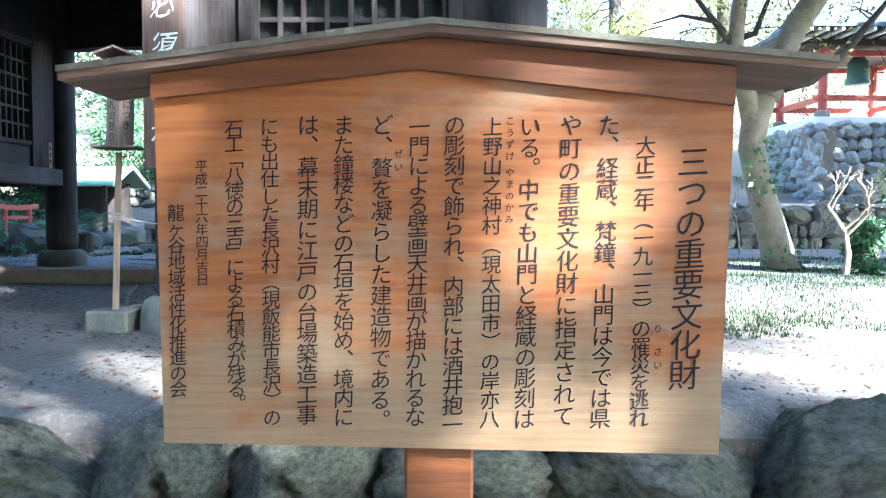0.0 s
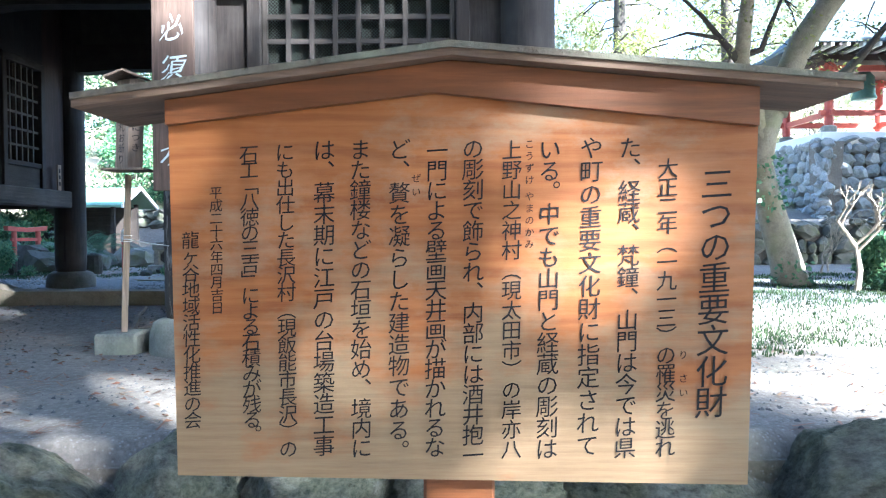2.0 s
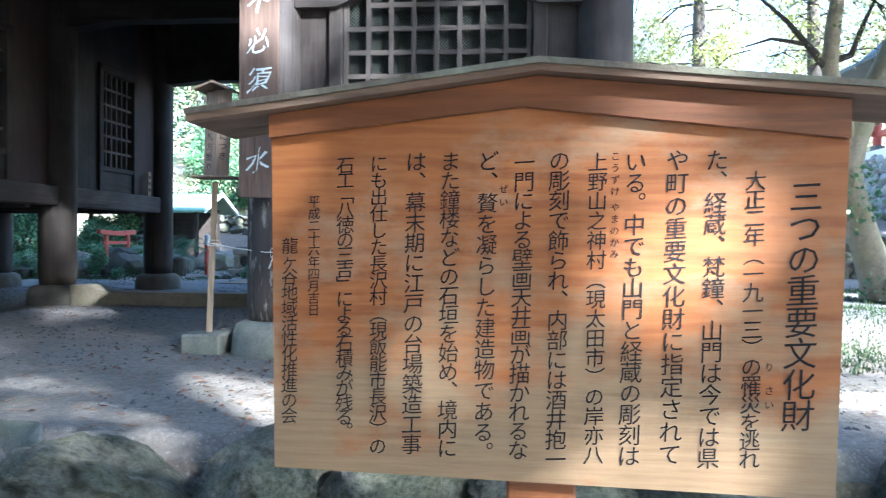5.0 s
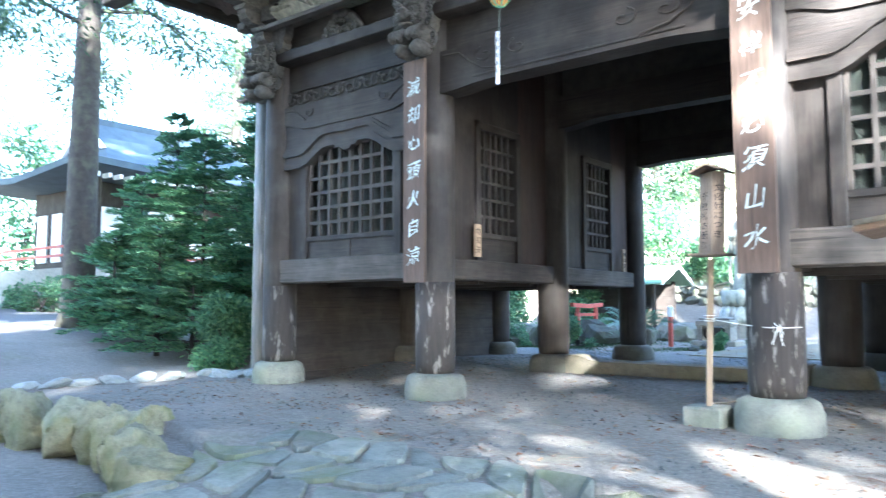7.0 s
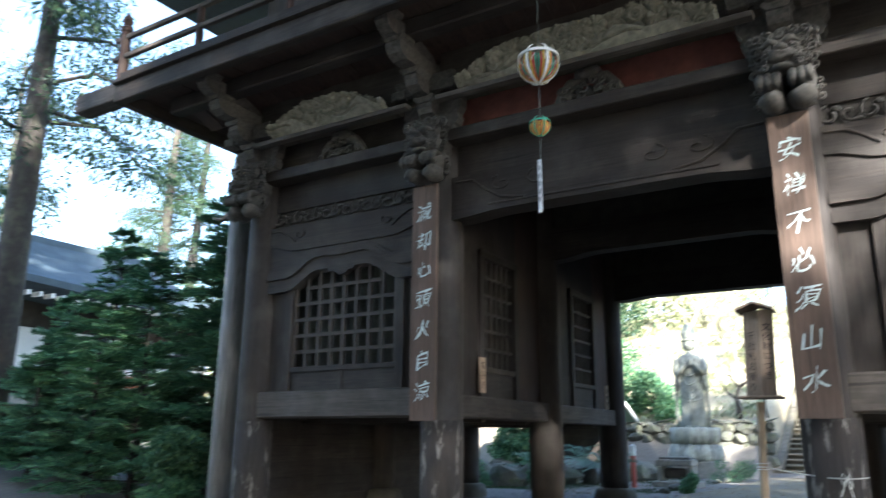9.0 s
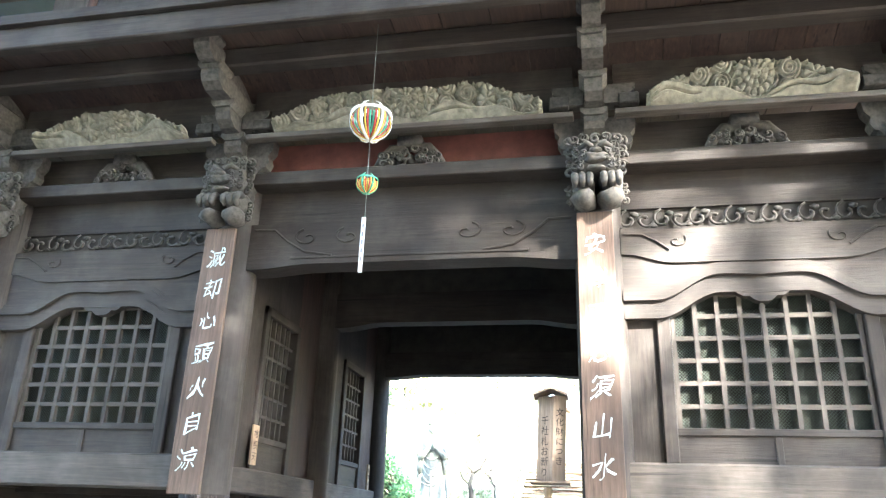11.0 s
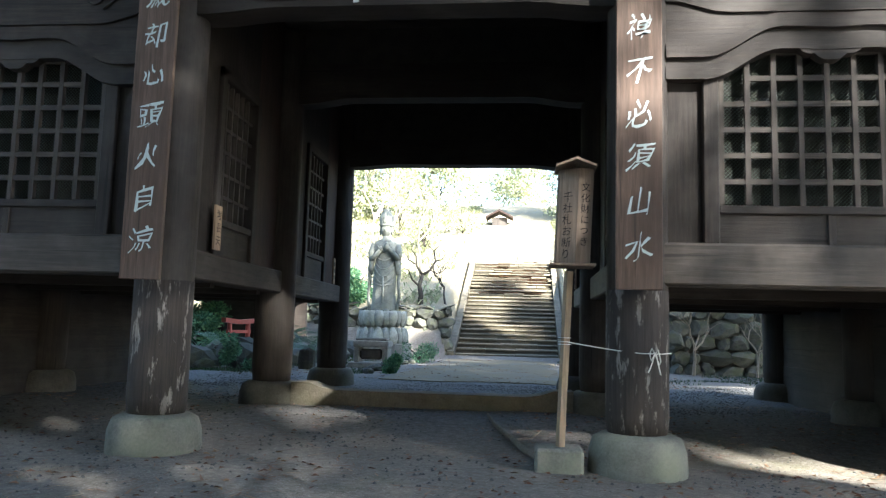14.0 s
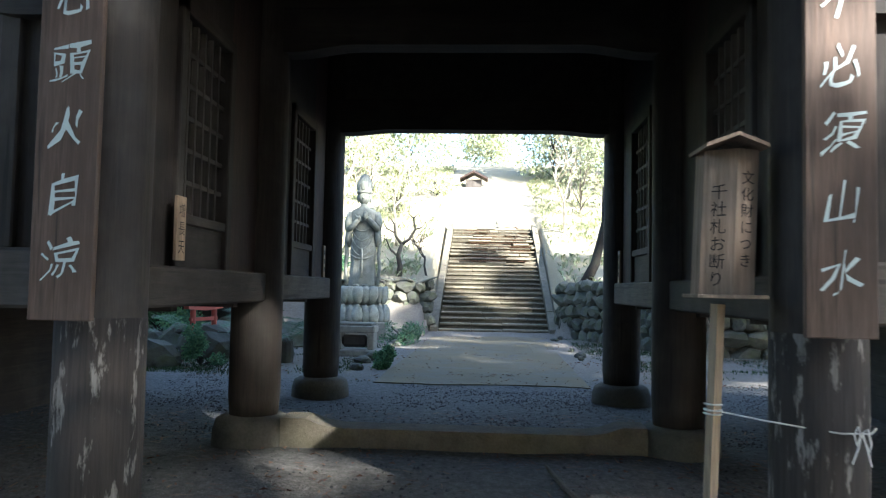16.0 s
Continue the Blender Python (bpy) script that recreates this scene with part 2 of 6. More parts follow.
def concrete_build(nt, b):
    v = coords(nt)
    a, f = noise_tex(nt, v, 0.7, 6, 0.65), noise_tex(nt, v, 25, 5, 0.7)
    c = ramp(nt, a, [(0.35, (0.13, 0.12, 0.095)), (0.5, (0.14, 0.105, 0.05)), (0.66, (0.17, 0.115, 0.042))])
    nt.links.new(mix(nt, 0.3, c, ramp(nt, f, [(0.3, (0.12, 0.11, 0.08)), (0.7, (0.27, 0.24, 0.18))])), b.inputs["Base Color"])
    bump(nt, b, f, 0.3, 0.01)


MOSSPATH = mat("mossy_concrete", concrete_build, 0.9)


def shifted(nt, value, by):
    m = nt.nodes.new("ShaderNodeMath")
    m.operation = "ADD"
    nt.links.new(value, m.inputs[0])
    m.inputs[1].default_value = by
    return m.outputs[0]


def board_build(nt, b):
    """Orange-brown varnish over flat-sawn planks, worn pale and grey in places."""
    v = coords(nt, (0.16, 1, 1.0))
    wave = nt.nodes.new("ShaderNodeTexWave")
    wave.bands_direction = "Z"
    wave.inputs["Scale"].default_value, wave.inputs["Distortion"].default_value = 4.5, 9.0
    wave.inputs["Detail"].default_value, wave.inputs["Detail Scale"].default_value = 4, 1.6
    nt.links.new(v, wave.inputs["Vector"])
    fine = noise_tex(nt, coords(nt, (0.05, 1, 1)), 90, 6, 0.7)
    c = ramp(nt, wave.outputs["Fac"], [(0.2, (0.37, 0.125, 0.032)), (0.6, (0.41, 0.15, 0.042)), (0.95, (0.29, 0.092, 0.024))])
    c = mix(nt, 0.35, c, ramp(nt, fine, [(0.35, (0.30, 0.09, 0.02)), (0.65, (0.52, 0.22, 0.07))]))
    worn = noise_tex(nt, coords(nt, (0.7, 1, 1.5)), 2.6, 8, 0.68)
    c = mix(nt, ramp(nt, worn, [(0.5, (0, 0, 0)), (0.66, (0.5,) * 3)]), c, (0.48, 0.25, 0.12))
    grey = noise_tex(nt, coords(nt, (0.8, 1, 1.6)), 3.1, 8, 0.7)
    c = mix(nt, ramp(nt, grey, [(0.53, (0, 0, 0)), (0.66, (0.6,) * 3)]), c, (0.37, 0.29, 0.19))
    # varnish washed off the lower boards, leaving islands of orange
    sep, wash = nt.nodes.new("ShaderNodeSeparateXYZ"), nt.nodes.new("ShaderNodeMath")
    nt.links.new(coords(nt), sep.inputs[0])
    wash.operation = "MULTIPLY_ADD"
    nt.links.new(sep.outputs["Z"], wash.inputs[0])
    wash.inputs[1].default_value = -0.7
    patch = noise_tex(nt, coords(nt, (0.7, 1, 1.5)), 5.0, 7, 0.62)
    nt.links.new(patch, wash.inputs[2])
    c = mix(nt, ramp(nt, shifted(nt, wash.outputs[0], 1.06), [(0.56, (0, 0, 0)), (0.72, (0.8,) * 3)]), c, mix(nt, 0.5, (0.33, 0.245, 0.14), ramp(nt, fine, [(0.35, (0.24, 0.175, 0.1)), (0.65, (0.42, 0.32, 0.19))])))
    nt.links.new(c, b.inputs["Base Color"])
    bump(nt, b, fine, 0.15, 0.004)


VARNISH = mat("worn_orange_varnish", board_build, 0.55)
REDVARNISH = wood("red_brown_varnish", (0.24, 0.085, 0.028), "x", worn=(0.31, 0.13, 0.05), wear=0.5, rough=0.5, bumps=0.15)
SOFFIT = wood("brown_roof_board", (0.19, 0.125, 0.085), "x", worn=(0.3, 0.24, 0.18), wear=0.5)
ROOFPLANK = stone("lichen_roof_plank", (0.24, 0.20, 0.15), (0.36, 0.40, 0.29), 0.7, 9, bumps=0.4)

# ---- mesh helpers ----
ORIGIN = {}


def thing(name, at, label, category, group="", kind=""):
    ob = new(name)
    ob.empty_display_size = 0.1
    ob.location = at
    ORIGIN[ob] = Vector(at)
    return tagged(ob, label, category, group, kind)


def mesh_of(bm, name, smooth=False):
    me = bpy.data.meshes.new(name)
    bmesh.ops.recalc_face_normals(bm, faces=bm.faces)
    bm.to_mesh(me)
    bm.free()
    if smooth:
        me.polygons.foreach_set("use_smooth", [True] * len(me.polygons))
    return me


def part(name, bm, material, parent, label="", smooth=False):
    """Links a bmesh, given in world places, as one mesh under a thing or a part."""
    org = ORIGIN[parent]
    bmesh.ops.translate(bm, verts=bm.verts, vec=-org)
    me = mesh_of(bm, name, smooth)
    me.materials.append(material)
    ob = new(name, me)
    ob.parent = parent
    ORIGIN[ob] = org
    return tagged(ob, label)


def solid(name, bm, material, label, category, at=None, group="", kind="", smooth=False):
    """A top-level thing of one mesh."""
    at = Vector(at) if at is not None else Vector((0, 0, 0))
    bmesh.ops.translate(bm, verts=bm.verts, vec=-at)
    me = mesh_of(bm, name, smooth)
    me.materials.append(material)
    ob = new(name, me)
    ob.location = at
    ORIGIN[ob] = at
    return tagged(ob, label, category, group, kind)


def raw(name, verts, faces, material, parent=None, smooth=False):
    me = bpy.data.meshes.new(name)
    me.from_pydata(verts, [], faces)
    me.materials.append(material)
    if smooth:
        me.polygons.foreach_set("use_smooth", [True] * len(me.polygons))
    ob = new(name, me)
    if parent:
        ob.parent = parent
        ORIGIN[ob] = ORIGIN[parent]
    return ob


def box(lo, hi, bevel=0.0, bm=None):
    bm2 = bmesh.new()
    lo, hi = Vector(lo), Vector(hi)
    bmesh.ops.create_cube(bm2, size=1)
    for v in bm2.verts:
        v.co = Vector([(lo[i] + hi[i]) / 2 + v.co[i] * (hi[i] - lo[i]) for i in range(3)])
    if bevel:
        bmesh.ops.bevel(bm2, geom=bm2.edges[:], offset=bevel, segments=1, affect="EDGES")
    return join(bm, bm2)


def join(bm, other):
    if bm is None:
        return other
    me = bpy.data.meshes.new("tmp")
    other.to_mesh(me)
    other.free()
    bm.from_mesh(me)
    bpy.data.meshes.remove(me)
    return bm


def turned(profile, at, n=24, bm=None, lobes=0, depth=0.0):
    """A solid of revolution from (radius, height) pairs."""
    b = bmesh.new()
    rings = []
    for r, z in profile:
        ring = []
        for i in range(n):
            a = 2 * math.pi * i / n
            rr = r * (1 + depth * math.cos(lobes * a)) if lobes else r
            ring.append(b.verts.new((at[0] + rr * math.cos(a), at[1] + rr * math.sin(a), at[2] + z)))
        rings.append(ring)
    for lo, hi in zip(rings, rings[1:]):
        for i in range(n):
            b.faces.new((lo[i], lo[(i + 1) % n], hi[(i + 1) % n], hi[i]))
    b.faces.new(rings[0][::-1])
    b.faces.new(rings[-1])
    return join(bm, b)


def tube(pts, radii, n=8, bm=None):
    b = bmesh.new()
    pts = [Vector(p) for p in pts]
    if not hasattr(radii, "__len__"):
        radii = [radii] * len(pts)
    rings = []
    for i, p in enumerate(pts):
        d = (pts[min(i + 1, len(pts) - 1)] - pts[max(i - 1, 0)]).normalized()
        u = d.cross(Vector((0.31, 0.87, 0.38))).normalized()
        w = d.cross(u)
        rings.append([b.verts.new(p + radii[i] * (math.cos(2 * math.pi * k / n) * u + math.sin(2 * math.pi * k / n) * w)) for k in range(n)])
    for lo, hi in zip(rings, rings[1:]):
        for i in range(n):
            b.faces.new((lo[i], lo[(i + 1) % n], hi[(i + 1) % n], hi[i]))
    b.faces.new(rings[0][::-1])
    b.faces.new(rings[-1])
    return join(bm, b)


def extruded(outline, y0, y1, bm=None, place=None):
    """A closed outline of (x, z) pulled from y0 to y1; place maps (x, y, z) to the world."""
    b = bmesh.new()
    place = place or (lambda x, y, z: (x, y, z))
    f = [b.verts.new(place(x, y0, z)) for x, z in outline]
    k = [b.verts.new(place(x, y1, z)) for x, z in outline]
    n = len(outline)
    b.faces.new(f)
    b.faces.new(k[::-1])
    for i in range(n):
        b.faces.new((f[i], k[i], k[(i + 1) % n], f[(i + 1) % n]))
    return join(bm, b)


def lump(at, size, seed, rough=0.25, bm=None, sub=2, turn=0.0, boxy=0.0):
    """A stone: a ball pressed towards a box, with knocked-off faces."""
    b = bmesh.new()
    bmesh.ops.create_icosphere(b, subdivisions=sub, radius=1)
    off = Vector((seed * 7.13, seed * 3.7, seed * 1.9))
    rot = Matrix.Rotation(turn, 3, "Z")
    rg = random.Random(seed)
    cuts = []
    if boxy >= 0.55:
        # planes along which pieces have split away
        for _ in range(13):
            nrm = Vector((rg.gauss(0, 1), rg.gauss(0, 1), rg.gauss(0, 0.8))).normalized()
            cuts.append((nrm, rg.uniform(0.72, 1.0)))
    for v in b.verts:
        p = v.co.normalized()
        if boxy:
            q = p / max(abs(p.x), abs(p.y), abs(p.z))
            p = p.lerp(q, boxy)
        k = 1 + rough * noise.noise(p * 1.3 + off) + rough * 0.5 * noise.noise(p * 3.1 + off)
        if sub > 2:
            k += rough * 0.45 * (abs(noise.noise(p * 4.3 - off)) - 0.2) + rough * 0.2 * noise.noise(p * 9 + off)
        if sub > 3:
            k += rough * 0.12 * noise.noise(p * 17 - off)
        p *= k
        for nrm, lim in cuts:
            over = p.dot(nrm) - lim
            if over > 0:
                p -= nrm * over * 0.9
        if sub > 3:
            # chipped, pitted faces
            p *= 1 + 0.05 * noise.noise(p * 4 + off) - 0.06 * abs(noise.noise(p * 7 - off)) + 0.03 * noise.noise(p * 15 + off) + 0.018 * noise.noise(p * 33 - off)
        k = 1.0
        p = Vector((p.x * k * size[0], p.y * k * size[1], p.z * k * size[2]))
        v.co = rot @ p + Vector(at)
    return join(bm, b)


GLYPHS = {}


def glyph(ch):
    """Triangles of one character, centred in a square of side 1."""
    if ch not in GLYPHS:
        cu = bpy.data.curves.new("glyph", "FONT")
        cu.body = ch
        cu.resolution_u = 2
        ob = new("glyph", cu)
        me = bpy.data.meshes.new_from_object(ob.evaluated_get(bpy.context.evaluated_depsgraph_get()))
        GLYPHS[ch] = ([(v.co.x - 0.5, v.co.y - 0.38) for v in me.vertices], [tuple(p.vertices) for p in me.polygons])
        bpy.data.objects.remove(ob)
        bpy.data.curves.remove(cu)
        bpy.data.meshes.remove(me)
    return GLYPHS[ch]


def lettering(name, text, material, parent, place, top, pitch, size, wide=1.0, lean=0.0, brush=0.0):
    """One column of characters read downwards; place maps (across, up) to the world."""
    vs, fs = [], []
    org = ORIGIN[parent]
    for i, ch in enumerate(text):
        g, faces = glyph(ch)
        k = len(vs)
        turn = ch in "()「」" 
        for gx, gy in g:
            if turn:
                gx, gy = gy, -gx
            if brush:
                # the sway of a running hand
                q = Vector((gx * 2.6, gy * 2.6, ord(ch) * 0.37))
                gx, gy = gx + brush * noise.noise(q) - 0.5 * brush * gy * gy, gy + brush * noise.noise(q + Vector((9, 4, 2))) + 0.14 * gx
            if ch in "、。":
                gx, gy = gx + 0.6, gy + 0.55
            vs.append(tuple(Vector(place(size * wide * (gx + lean * gy), top - pitch * i + size * (gy + 0.12 * lean * gx))) - org))
        fs += [tuple(j + k for j in f) for f in faces]
    return raw(name, vs, fs, material, parent)


# ---- ground ----
T = 0.48


def smooth(a, b, v):
    v = min(1, max(0, (v - a) / (b - a)))
    return v * v * (3 - 2 * v)


def height(x, y):
    ledge = smooth(3.62, 3.78, y + 0.08 * math.sin(x * 2.3))
    if y < 9 and x > -16:
        slope = min(1, max(0, (y - 0.2) / 3.5))
        inramp = smooth(-5.75, -5.5, x) * (1 - smooth(-2.85, -2.6, x))
        ledge = smooth(3.62, 3.78, y + 0.08 * math.sin(x * 2.3) + 0.42 * (max(0, x + 7.6) if x < -5.5 else 0))
        z = T * (ledge * (1 - inramp) + slope * inramp)
        left = smooth(-9.6, -11.4, x)
        z = z * (1 - left) + left * T * smooth(1, 8, y)
    else:
        z = T
    z += 0.15 * smooth(6.9, 8.8, y) * smooth(-12, -9.5, x)
    far = max(0, -x - 12)
    z += 0.55 * smooth(0, 10, far) + 0.035 * max(0, far - 8) * smooth(30, 8, abs(y - 8))
    z -= 0.07 * smooth(13, 20, y) * smooth(-12, -9.5, x)
    hill = 1.65 * smooth(27.3, 27.8, y) + 0.285 * max(0, min(y, 62) - 27.5) + 0.1 * max(0, min(y, 110) - 62)
    onstair = smooth(-6.0, -5.7, x) * (1 - smooth(-1.6, -1.3, x)) * smooth(38.6, 37.6, y)
    hill = hill * (1 - onstair) + onstair * min(hill + 0.5, 0.407 * max(0, y - 27.0) - 0.3 * smooth(26.9, 27.3, y))
    bank = (1.65 - 0.4 * smooth(3, 5, x)) * smooth(0.25, 0.65, x + 0.95 - 0.276 * (27 - y)) * smooth(20.1, 20.7, y)
    z += max(hill, bank) * smooth(-60, -15, x)
    if y < -6:
        z += 0.02 * min(40, -6 - y)
    z += 0.045 * noise.noise(Vector((x * 0.5, y * 0.5, 3))) + 0.016 * noise.noise(Vector((x * 2.1, y * 2.1, 8)))
    return z


def spread(lo, hi, step, outer):
    xs = list(np.arange(lo, hi + 1e-6, step))
    d, up, dn = step, hi, lo
    while up < outer:
        d *= 1.13
        up += d
        dn -= d
        xs = [dn] + xs + [up]
    return xs


gx, gy = spread(-12, 4, 0.14, 1500), spread(-1.4, 8.2, 0.1, 1500)
verts = [(x, y, height(x, y)) for y in gy for x in gx]
nx = len(gx)
faces = [(j * nx + i, j * nx + i + 1, (j + 1) * nx + i + 1, (j + 1) * nx + i) for j in range(len(gy) - 1) for i in range(nx - 1)]
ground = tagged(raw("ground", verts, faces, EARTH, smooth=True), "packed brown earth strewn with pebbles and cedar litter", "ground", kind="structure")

# ---- temple gate ----
CX = (-8.93, -6.03, -2.17, 0.72)
CY = (6.46, 9.27, 12.07)
MID = (CX[1] + CX[2]) / 2
gate = thing("temple_gate", (MID, 9.27, T), "large dark weathered two-storey wooden temple gate with carved brackets", "gate")
R = 0.235


def pillar(x, y, front):
    z0 = height(x, y) - (0.02 if front else 0.08)
    base = part("plinth", turned([(0.36, -0.1), (0.372, 0.06), (0.365, 0.2), (0.335, 0.29), (0.27, 0.325), (0.2, 0.33)], (x, y, z0), 28), PLINTH if front else INNERPLINTH, gate, "rounded mossy stone plinth" if front else "dark stone plinth behind the front row", True)
    col = part("pillar", turned([(R * 0.94, z0 + 0.33), (R, z0 + 0.5), (R, 1.95), (R, 5.1), (R * 0.9, 5.16)], (x, y, 0), 28), WOOD["z"], gate, "", True)
    if front:
        part("peeling_foot", turned([(R * 0.96, z0 + 0.331), (R + 0.004, z0 + 0.45), (R + 0.004, 1.86)], (x, y, 0), 28), LOWER, gate, "pillar foot with flaking bleached surface", True)


for j, y in enumerate(CY):
    for i, x in enumerate(CX):
        pillar(x, y, j == 0)


def gbox(name, lo, hi, material, bevel=0.012, label=""):
    return part(name, box(lo, hi, bevel), material, gate, label)


BARW = {a: wood("lattice_bar_wood_" + a, (0.062, 0.05, 0.041), a, worn=(0.16, 0.142, 0.125), wear=0.4) for a in "xz"}


def arch(u):
    u = abs(u)
    return 0.5 * (0.5 + 0.5 * math.cos(math.pi * min(1, max(0, (u - 0.36) / 0.58)))) - 0.03 * max(0, 1 - u / 0.25)


MESHW = plain("dull_wire_mesh", (0.095, 0.11, 0.092), 0.6, 0.3, 0.2, 40)


def side_bay(x0, x1, y, front=True):
    """A closed front bay between two pillars: beam, window under a cusped arch, carved friezes."""
    s = -1 if front else 1
    a, b = x0 + R - 0.03, x1 - R + 0.03
    m = (x0 + x1) / 2
    gbox("floor_beam", (x0 - 0.1, y - 0.15, 1.9), (x1 + 0.1, y + 0.12, 2.23), PALE["x"] if front else WOOD["x"], 0.02, "weathered grey floor beam")
    wl, wr = m - 0.83, m + 0.83
    for xa, xb in ((a, wl - 0.12), (wr + 0.12, b)):
        gbox("wall_panel", (xa, y - 0.03, 2.23), (xb, y + 0.03, 3.62), WOOD["z"], 0.0)
    for xp in (wl - 0.06, wr + 0.06):
        gbox("window_post", (xp - 0.062, y - 0.075, 2.23), (xp + 0.062, y + 0.06, 3.64), WOOD["z"], 0.01)
    for xa, xb in ((wl, m - 0.03), (m + 0.03, wr)):
        gbox("apron_panel", (xa, y - 0.035, 2.23), (xb, y + 0.03, 2.47), WOOD["x"], 0.0)
    gbox("apron_muntin", (m - 0.03, y - 0.05, 2.23), (m + 0.03, y + 0.03, 2.47), WOOD["z"], 0.006)
    win = part("lattice_window", box((wl, y - 0.06, 2.47), (wr, y + 0.04, 2.535), 0.006), WOOD["x"], gate, "wooden lattice window backed by green wire mesh")
    n = 8
    for k in range(n + 1):
        xk = wl + 0.03 + (wr - wl - 0.06) * k / n
        top = 3.55 + 0.46 * arch(xk - m)
        part("bar", box((xk - 0.022, y - 0.035, 2.535), (xk + 0.018, y + 0.01, top)), BARW["z"], win)
    for k in range(1, 7):
        zk = 2.52 + 0.207 * k
        half = 0.83 if zk < 3.55 else 0.6
        part("bar", box((m - half, y - 0.028, zk - 0.021), (m + half, y + 0.003, zk + 0.021)), BARW["x"], win)
    # mesh backing: crossing thin wires
    vs, fs = [], []
    step = 0.03
    k = -2.0
    while k < 1.7:
        for sg in (1, -1):
            pts = []
            for u in (0.0, 1.47):
                pts.append((m - 0.83 + k + u if sg > 0 else m + 0.83 - k - u, 2.53 + u))
            (xa, za), (xb, zb) = pts
            lo, hi = m - 0.82, m + 0.82
            def clip(xv, xa=xa, za=za, xb=xb, zb=zb):
                return za + (xv - xa) / (xb - xa) * (zb - za)
            if min(xa, xb) < lo:
                if max(xa, xb) <= lo:
                    continue
                if xa < xb:
                    za, xa = clip(lo), lo
                else:
                    zb, xb = clip(lo), lo
            if max(xa, xb) > hi:
                if min(xa, xb) >= hi:
                    continue
                if xa > xb:
                    za, xa = clip(hi), hi
                else:
                    zb, xb = clip(hi), hi
            q = len(vs)
            org = ORIGIN[win]
            t = 0.0032
            vs += [tuple(Vector(p) - org) for p in ((xa, y + 0.05 + 0.004 * sg, za - t), (xb, y + 0.05 + 0.004 * sg, zb - t), (xb, y + 0.05 + 0.004 * sg, zb + t), (xa, y + 0.05 + 0.004 * sg, za + t))]
            fs.append((q, q + 1, q + 2, q + 3))
        k += step
    raw("wire_mesh", vs, fs, MESHW, win)
    # cusped arch: upper and lower outlines
    half = (b - a) / 2
    for nm, low, th, d, mm in (("arch_moulding", 3.52, 0.105, 0.125, WOOD["x"]), ("arch_band", 3.622, 0.075, 0.112, WOOD["x"]), ("arch_frame", 3.69, 0.07, 0.15, WOOD["x"]), ("arch_cap", 3.757, 0.05, 0.132, WOOD["x"])):
        up, dn = [], []
        for k in range(41):
            u = -1 + 2 * k / 40
            zz = low + 0.24 * arch(u * half) / 0.5
            dn.append((m + u * half, zz))
            up.append((m + u * half, zz + th))
        part(nm, extruded(dn + up[::-1], y - d, y + 0.04), mm, gate)
    drop = [(m - 0.36, 3.82), (m + 0.36, 3.82)] + [(m + 0.36 * (1 - k / 12), 3.80 - 0.13 * (k / 12 if k <= 12 else 2 - k / 12) ** 1.2 - 0.022 * abs(math.sin(k * math.pi / 4))) for k in range(1, 24)]
    part("cusp_drop", extruded(drop, y - 0.118, y - 0.02), WOOD["x"], gate, "carved cusp under the arch")
    # fill above the arch up to the tie beam
    up = [(m + (-1 + 2 * k / 40) * half, 3.74 + 0.24 * arch((-1 + 2 * k / 40) * half) / 0.5) for k in range(41)]
    part("spandrel", extruded(up + [(m + half, 4.42), (m - half, 4.42)], y - 0.105, y + 0.03), WOOD["x"], gate)
    tie = [(a, 4.42), (a, 4.20)]
    for k in range(21):
        u = -1 + 2 * k / 20
        tie.append((m + u * half, 4.06 + 0.10 * smooth(0.62, 0.98, abs(u)) * 1.0))
    tie += [(b, 4.42)]
    part("tie_beam", extruded(tie, y - 0.13, y + 0.1), WOOD["x"], gate, "curved tie beam with carved scrolls")
    for sg in (-1, 1):
        c = bmesh.new()
        c = tube([(m + sg * (half - 0.03), y - 0.135, 4.36), (m + sg * (half - 0.2), y - 0.137, 4.35), (m + sg * (half - 0.33), y - 0.137, 4.28), (m + sg * (half - 0.45), y - 0.137, 4.19)], 0.013, 5, c)
        spiral = [(m + sg * (half - 0.52 - 0.1 * r * math.cos(r * 7)), y - 0.137, 4.28 + 0.07 * r * math.sin(r * 7)) for r in [0.15 + 0.85 * k / 18 for k in range(19)]]
        c = tube(spiral, 0.009, 5, c)
        part("scroll", c, WOOD["x"], gate)
    # openwork frieze of leafy scrolls
    fr = part("openwork_frieze", box((a, y - 0.02, 4.42), (b, y + 0.02, 4.66)), DARKIN, gate, "openwork carving of curling leaves")
    c = bmesh.new()
    for k in range(15):
        xc = a + (b - a) * (k + 0.5) / 15
        up = 1 if k % 2 else -1
        sp = [(xc + (0.03 + 0.065 * q) * math.cos(up * (q * 5.6) + 1.0), y - 0.06, 4.54 + (0.02 + 0.085 * q) * math.sin(up * q * 5.6 + 1.0)) for q in [i / 12 for i in range(13)]]
        c = tube(sp, [0.02 - 0.008 * q / 12 for q in range(13)], 5, c)
        c = lump((xc + 0.07, y - 0.055, 4.54 - 0.06 * up), (0.05, 0.02, 0.03), k, 0.4, c, 1)
    part("leaf_scroll", c, CARVED, fr, "", True)


side_bay(CX[0], CX[1], CY[0])
side_bay(CX[2], CX[3], CY[0])
